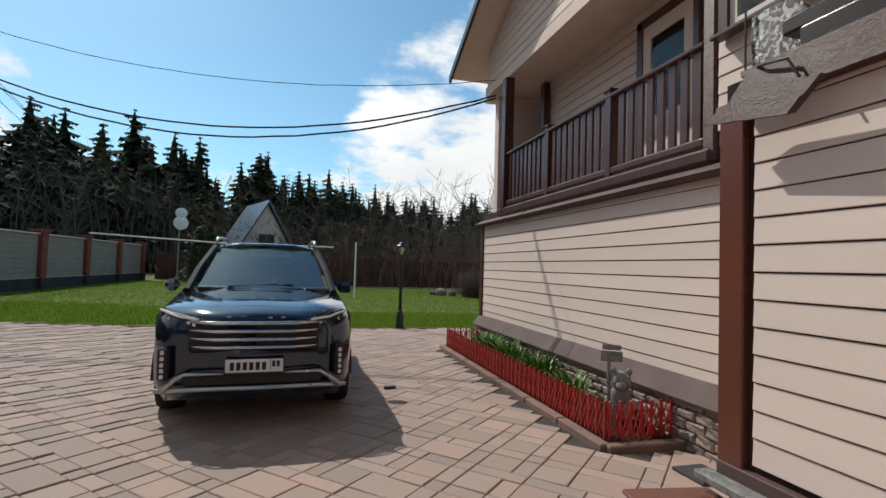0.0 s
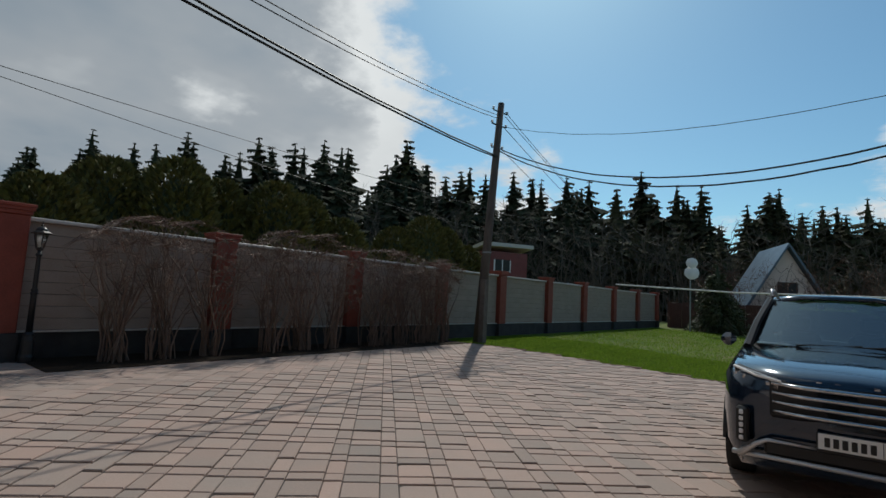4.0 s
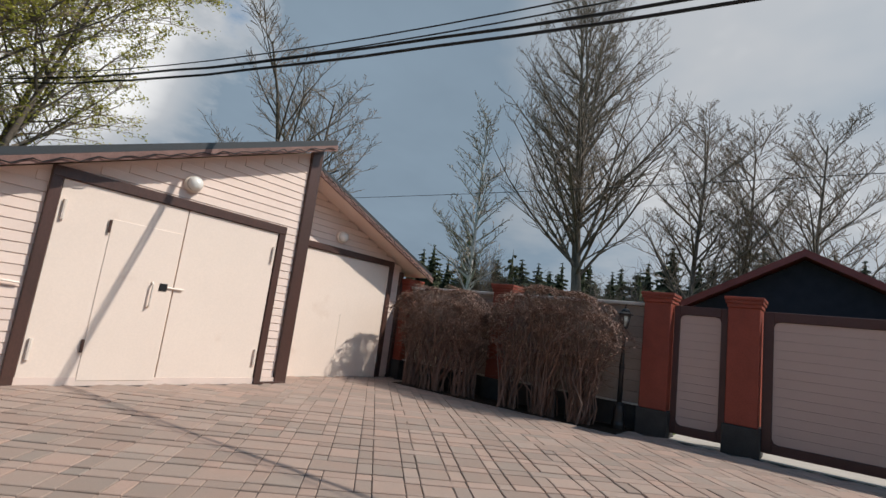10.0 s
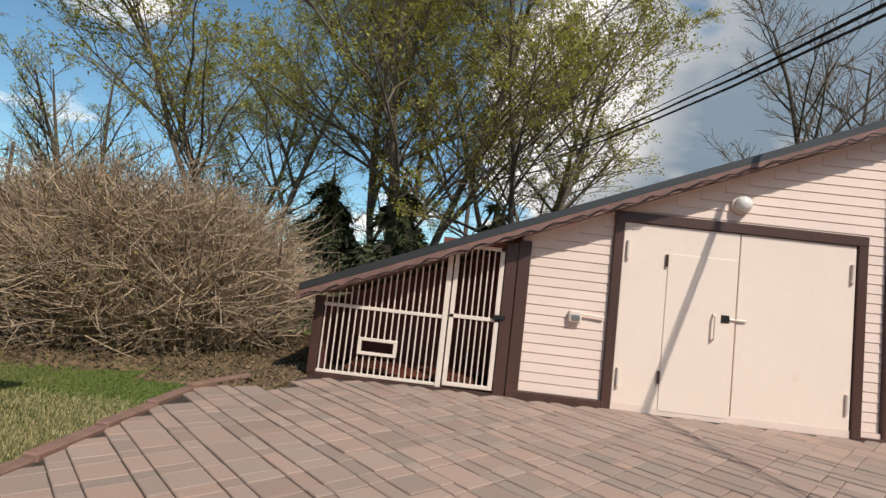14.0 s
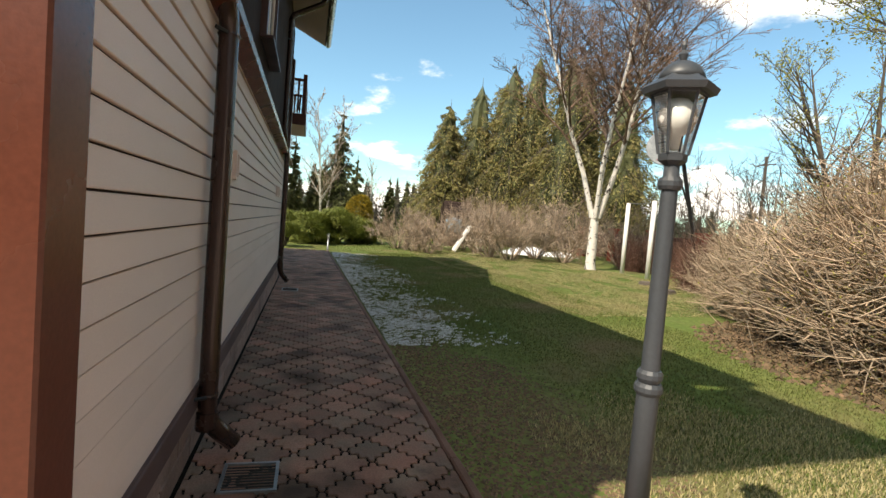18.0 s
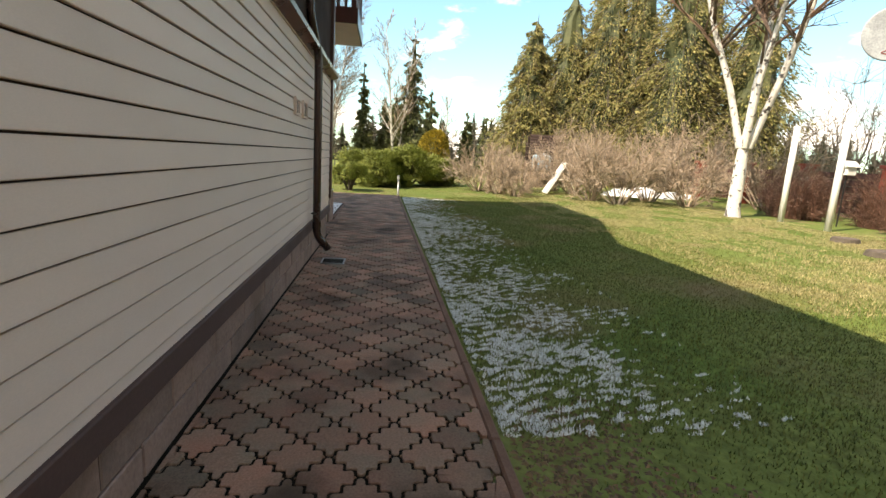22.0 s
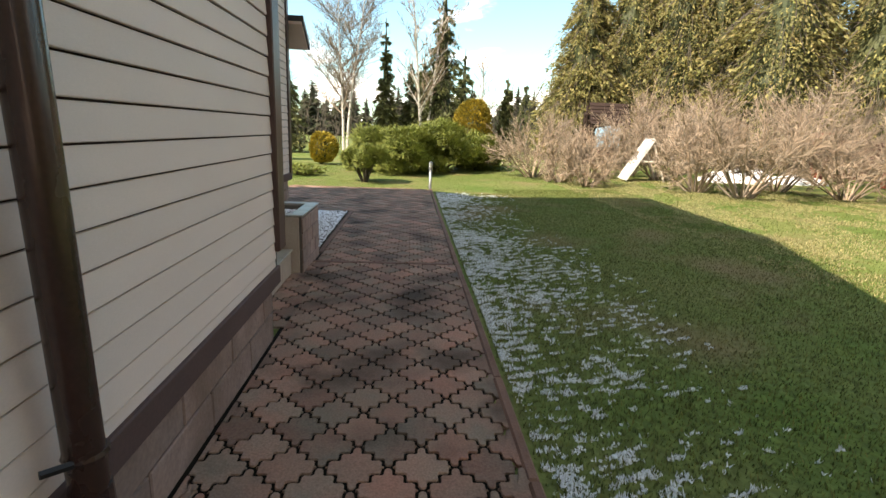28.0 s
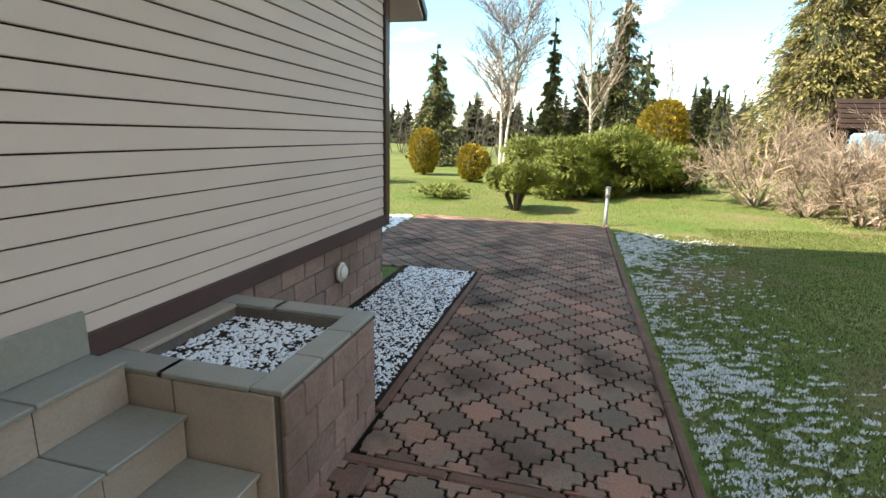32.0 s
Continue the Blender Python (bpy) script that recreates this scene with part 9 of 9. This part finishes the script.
full_me = bpy.data.meshes.new("curved_paver")
fv, ff = poly_piece(OUT, 0.0)
full_me.from_pydata(fv, [], ff)
full_me.materials.append(M_PATH)
verts, faces, near = [], [], 0
rects = ((2.32, 15.61, -3.43, -1.91), (13.62, 15.61, -1.91, -1.62), (15.69, 19.35, -3.40, -1.78), (19.35, 23.48, -3.38, 0.3))
for (x0, x1, y0, y1) in rects:
    i0, i1 = int(x0 / (DIAG / 2)) - 2, int(x1 / (DIAG / 2)) + 2
    j0, j1 = int(y0 / (DIAG / 2)) - 3, int(y1 / (DIAG / 2)) + 3
    for i in range(i0, i1):
        for j in range(j0, j1):
            if (i + j) % 2:
                continue
            x, y = i * DIAG / 2, j * DIAG / 2
            z = ground(x, y) + 0.022 + rnd.uniform(-0.003, 0.003)
            whole = x0 + DIAG * 0.6 < x < x1 - DIAG * 0.6 and y0 + DIAG * 0.6 < y < y1 - DIAG * 0.6
            if whole and near < 300 and 6.6 < x < 15.4:
                ob = new("curved_paver", full_me)
                ob.parent = path
                ob.matrix_basis = pose(x, y, z, rnd.uniform(-0.7, 0.7), rnd.uniform(-0.7, 0.7), 0)
                near += 1
                continue
            poly = [(x + p, y + q) for p, q in OUT]
            for axis, lim, less in ((0, x0, False), (0, x1, True), (1, y0, False), (1, y1, True)):
                poly = clip_poly(poly, axis, lim, less)
                if len(poly) < 3:
                    break
            if len(poly) < 3 or max(p[0] for p in poly) - min(p[0] for p in poly) < 0.03 or max(p[1] for p in poly) - min(p[1] for p in poly) < 0.03:
                continue
            pv_, pf_ = poly_piece(poly, z)
            b = len(verts)
            verts += pv_
            faces += [tuple(b + k for k in f) for f in pf_]
me = bpy.data.meshes.new("path_pavers")
me.from_pydata(verts, [], faces)
me.materials.append(M_PATH)
ob = new("pavers", me)
ob.parent = path
ob["kind"] = "stuff"


# grass blades, thick by the path and the kerb, thinner further off
def grass(name, label, zones, seed, mat, h=(0.014, 0.036), w=0.004):
    rnd = random.Random(seed)
    v, f = [], []
    for x0, x1, y0, y1, n, ok in zones:
        for _ in range(n):
            x, y = rnd.uniform(x0, x1), rnd.uniform(y0, y1)
            if ok and not ok(x, y, rnd):
                continue
            a, l = rnd.uniform(0, 6.283), rnd.uniform(*h)
            z = ground(x, y) - 0.002
            q = rnd.uniform(0.2, 0.9) * l
            b = len(v)
            ww = w * rnd.uniform(0.7, 1.4)
            v += [(x - math.sin(a) * ww, y + math.cos(a) * ww, z), (x + math.sin(a) * ww, y - math.cos(a) * ww, z), (x + math.cos(a) * q, y + math.sin(a) * q, z + l)]
            f.append((b, b + 1, b + 2))
    me = bpy.data.meshes.new(name)
    me.from_pydata(v, [], f)
    me.materials.append(mat)
    return tagged(new(name, me), label, "grass", kind="stuff")


def on_lawn(x, y, r):
    return not yard(x, y) and not path_zone(x, y)


def bare_soil(x, y):
    """Worn earth near the lamp post, where little grass has come up."""
    return 0.9 - ((x - 4.2) / 3.4) ** 2 - ((y + 4.0) / 1.05) ** 2 + 0.6 * noise.noise(Vector((x * 1.1, y * 1.1, 4.0)))


def turf(x, y, r):
    return r.random() > 0.5 + bare_soil(x, y)


EARTH = Geo()
rnd = random.Random(79)
for _ in range(26000):
    x, y = rnd.uniform(2.12, 8.6), rnd.uniform(-6.2, -3.52)
    if bare_soil(x, y) < rnd.uniform(-0.1, 0.45):
        continue
    z, q, a = ground(x, y), rnd.uniform(0.012, 0.035), rnd.uniform(0, 6.28)
    pts = [(x + q * math.cos(a + k * 2.1) * rnd.uniform(0.7, 1.3), y + q * math.sin(a + k * 2.1) * rnd.uniform(0.7, 1.3), z - 0.002) for k in range(3)]
    top = (x, y, z + rnd.uniform(0.004, 0.014))
    for k in range(3):
        EARTH.tri(pts[k], pts[(k + 1) % 3], top)
for _ in range(19000):
    x, y = rnd.uniform(0.9, 8.9), rnd.uniform(-13.2, -7.6)
    by_kennel = x < 2.9 and y > -10.2
    if yard(x, y) or (not by_kennel and ((x - 4.7) / 3.9) ** 2 + ((y + 10.4) / 2.7) ** 2 > rnd.uniform(0.7, 1.05)):
        continue
    z, q, a = ground(x, y), rnd.uniform(0.03, 0.08), rnd.uniform(0, 6.28)
    pts = [(x + q * math.cos(a + k * 2.1), y + q * math.sin(a + k * 2.1), z - 0.002) for k in range(3)]
    for k in range(3):
        EARTH.tri(pts[k], pts[(k + 1) % 3], (x, y, z + rnd.uniform(0.015, 0.05)))
tagged(new("bare_earth", EARTH.mesh("bare_earth", M_EARTH)), "brown bare earth crumbs in the worn lawn by the lamp", "soil", kind="stuff")
grass("lawn_grass", "short spring grass, green and straw-coloured", [
    (7, 23, -5.2, -3.5, 80000, None), (2.1, 7, -5.2, -3.5, 16000, turf), (2.1, 24, -8.5, -5.2, 170000, turf), (9, 28, -14, -8.5, 90000, None), (22.9, 32, -9, 4, 50000, on_lawn)], 301, M_BLADE)
def strawy(x, y, r):
    """Dry grass lies in the sunny patch round the lamp post."""
    return on_lawn(x, y, r) and 0.85 - ((x - 3.2) / 2.2) ** 2 - ((y + 5.6) / 1.7) ** 2 + 0.7 * noise.noise(Vector((x * 1.5, y * 1.5, 9.0))) > r.uniform(0.0, 0.7)


def strawy_far(x, y, r):
    return noise.noise(Vector((x * 0.7, y * 1.3, 9.0))) + 0.5 * noise.noise(Vector((x * 4.0, y * 4.0, 2.0))) + 0.1 * min(1.0, (-y - 7.5)) > -0.02


grass("dry_grass", "dry straw-coloured grass by the lamp post", [(2.1, 9, -7.5, -3.5, 130000, strawy), (9, 28, -14.5, -7.4, 150000, strawy_far)], 304, M_STRAW, (0.02, 0.045), 0.005)
grass("north_grass", "short grass on the north lawn", [(-9.6, 8, 11.2, 16, 110000, on_lawn), (-9.6, 14, 16, 32, 90000, on_lawn)], 302, M_FRESH, (0.03, 0.06), 0.012)


def frosty(x, y, r):
    """Thin snow lies in the cold strip beside the path, broken along its outer edge."""
    if x < 7.0:
        return False
    edge = -4.95 - 0.25 * math.sin(x * 0.9) - 0.35 * noise.noise(Vector((x * 0.7, y * 0.7, 3.0)))
    drift = x * 0.94 + y * 0.34
    n = 0.35 * noise.noise(Vector((x * 1.9, y * 1.9, 0.0))) + 0.75 * noise.noise(Vector((drift * 19.0, (y * 0.94 - x * 0.34) * 8.0, 5.0))) + 0.35 * noise.noise(Vector((x * 46.0, y * 46.0, 8.0)))
    d = (y - edge) / 1.3
    return n + 0.40 * min(1.0, d) > 0.43 and y > edge - 0.3


snow_clumps("thin_snow", "thin broken snow on the grass beside the path", 7.0, 23.0, -5.4, -3.52, lambda x, y: ground(x, y) + 0.012, 120000, 303, 0.0062, frosty, (0.5, 1.6), M_FROST, sides=4)
grass("frosted_grass", "grass blades white with thin snow", [(7.0, 23.0, -5.4, -3.52, 420000, frosty)], 305, M_FROST, (0.010, 0.030), 0.0045)
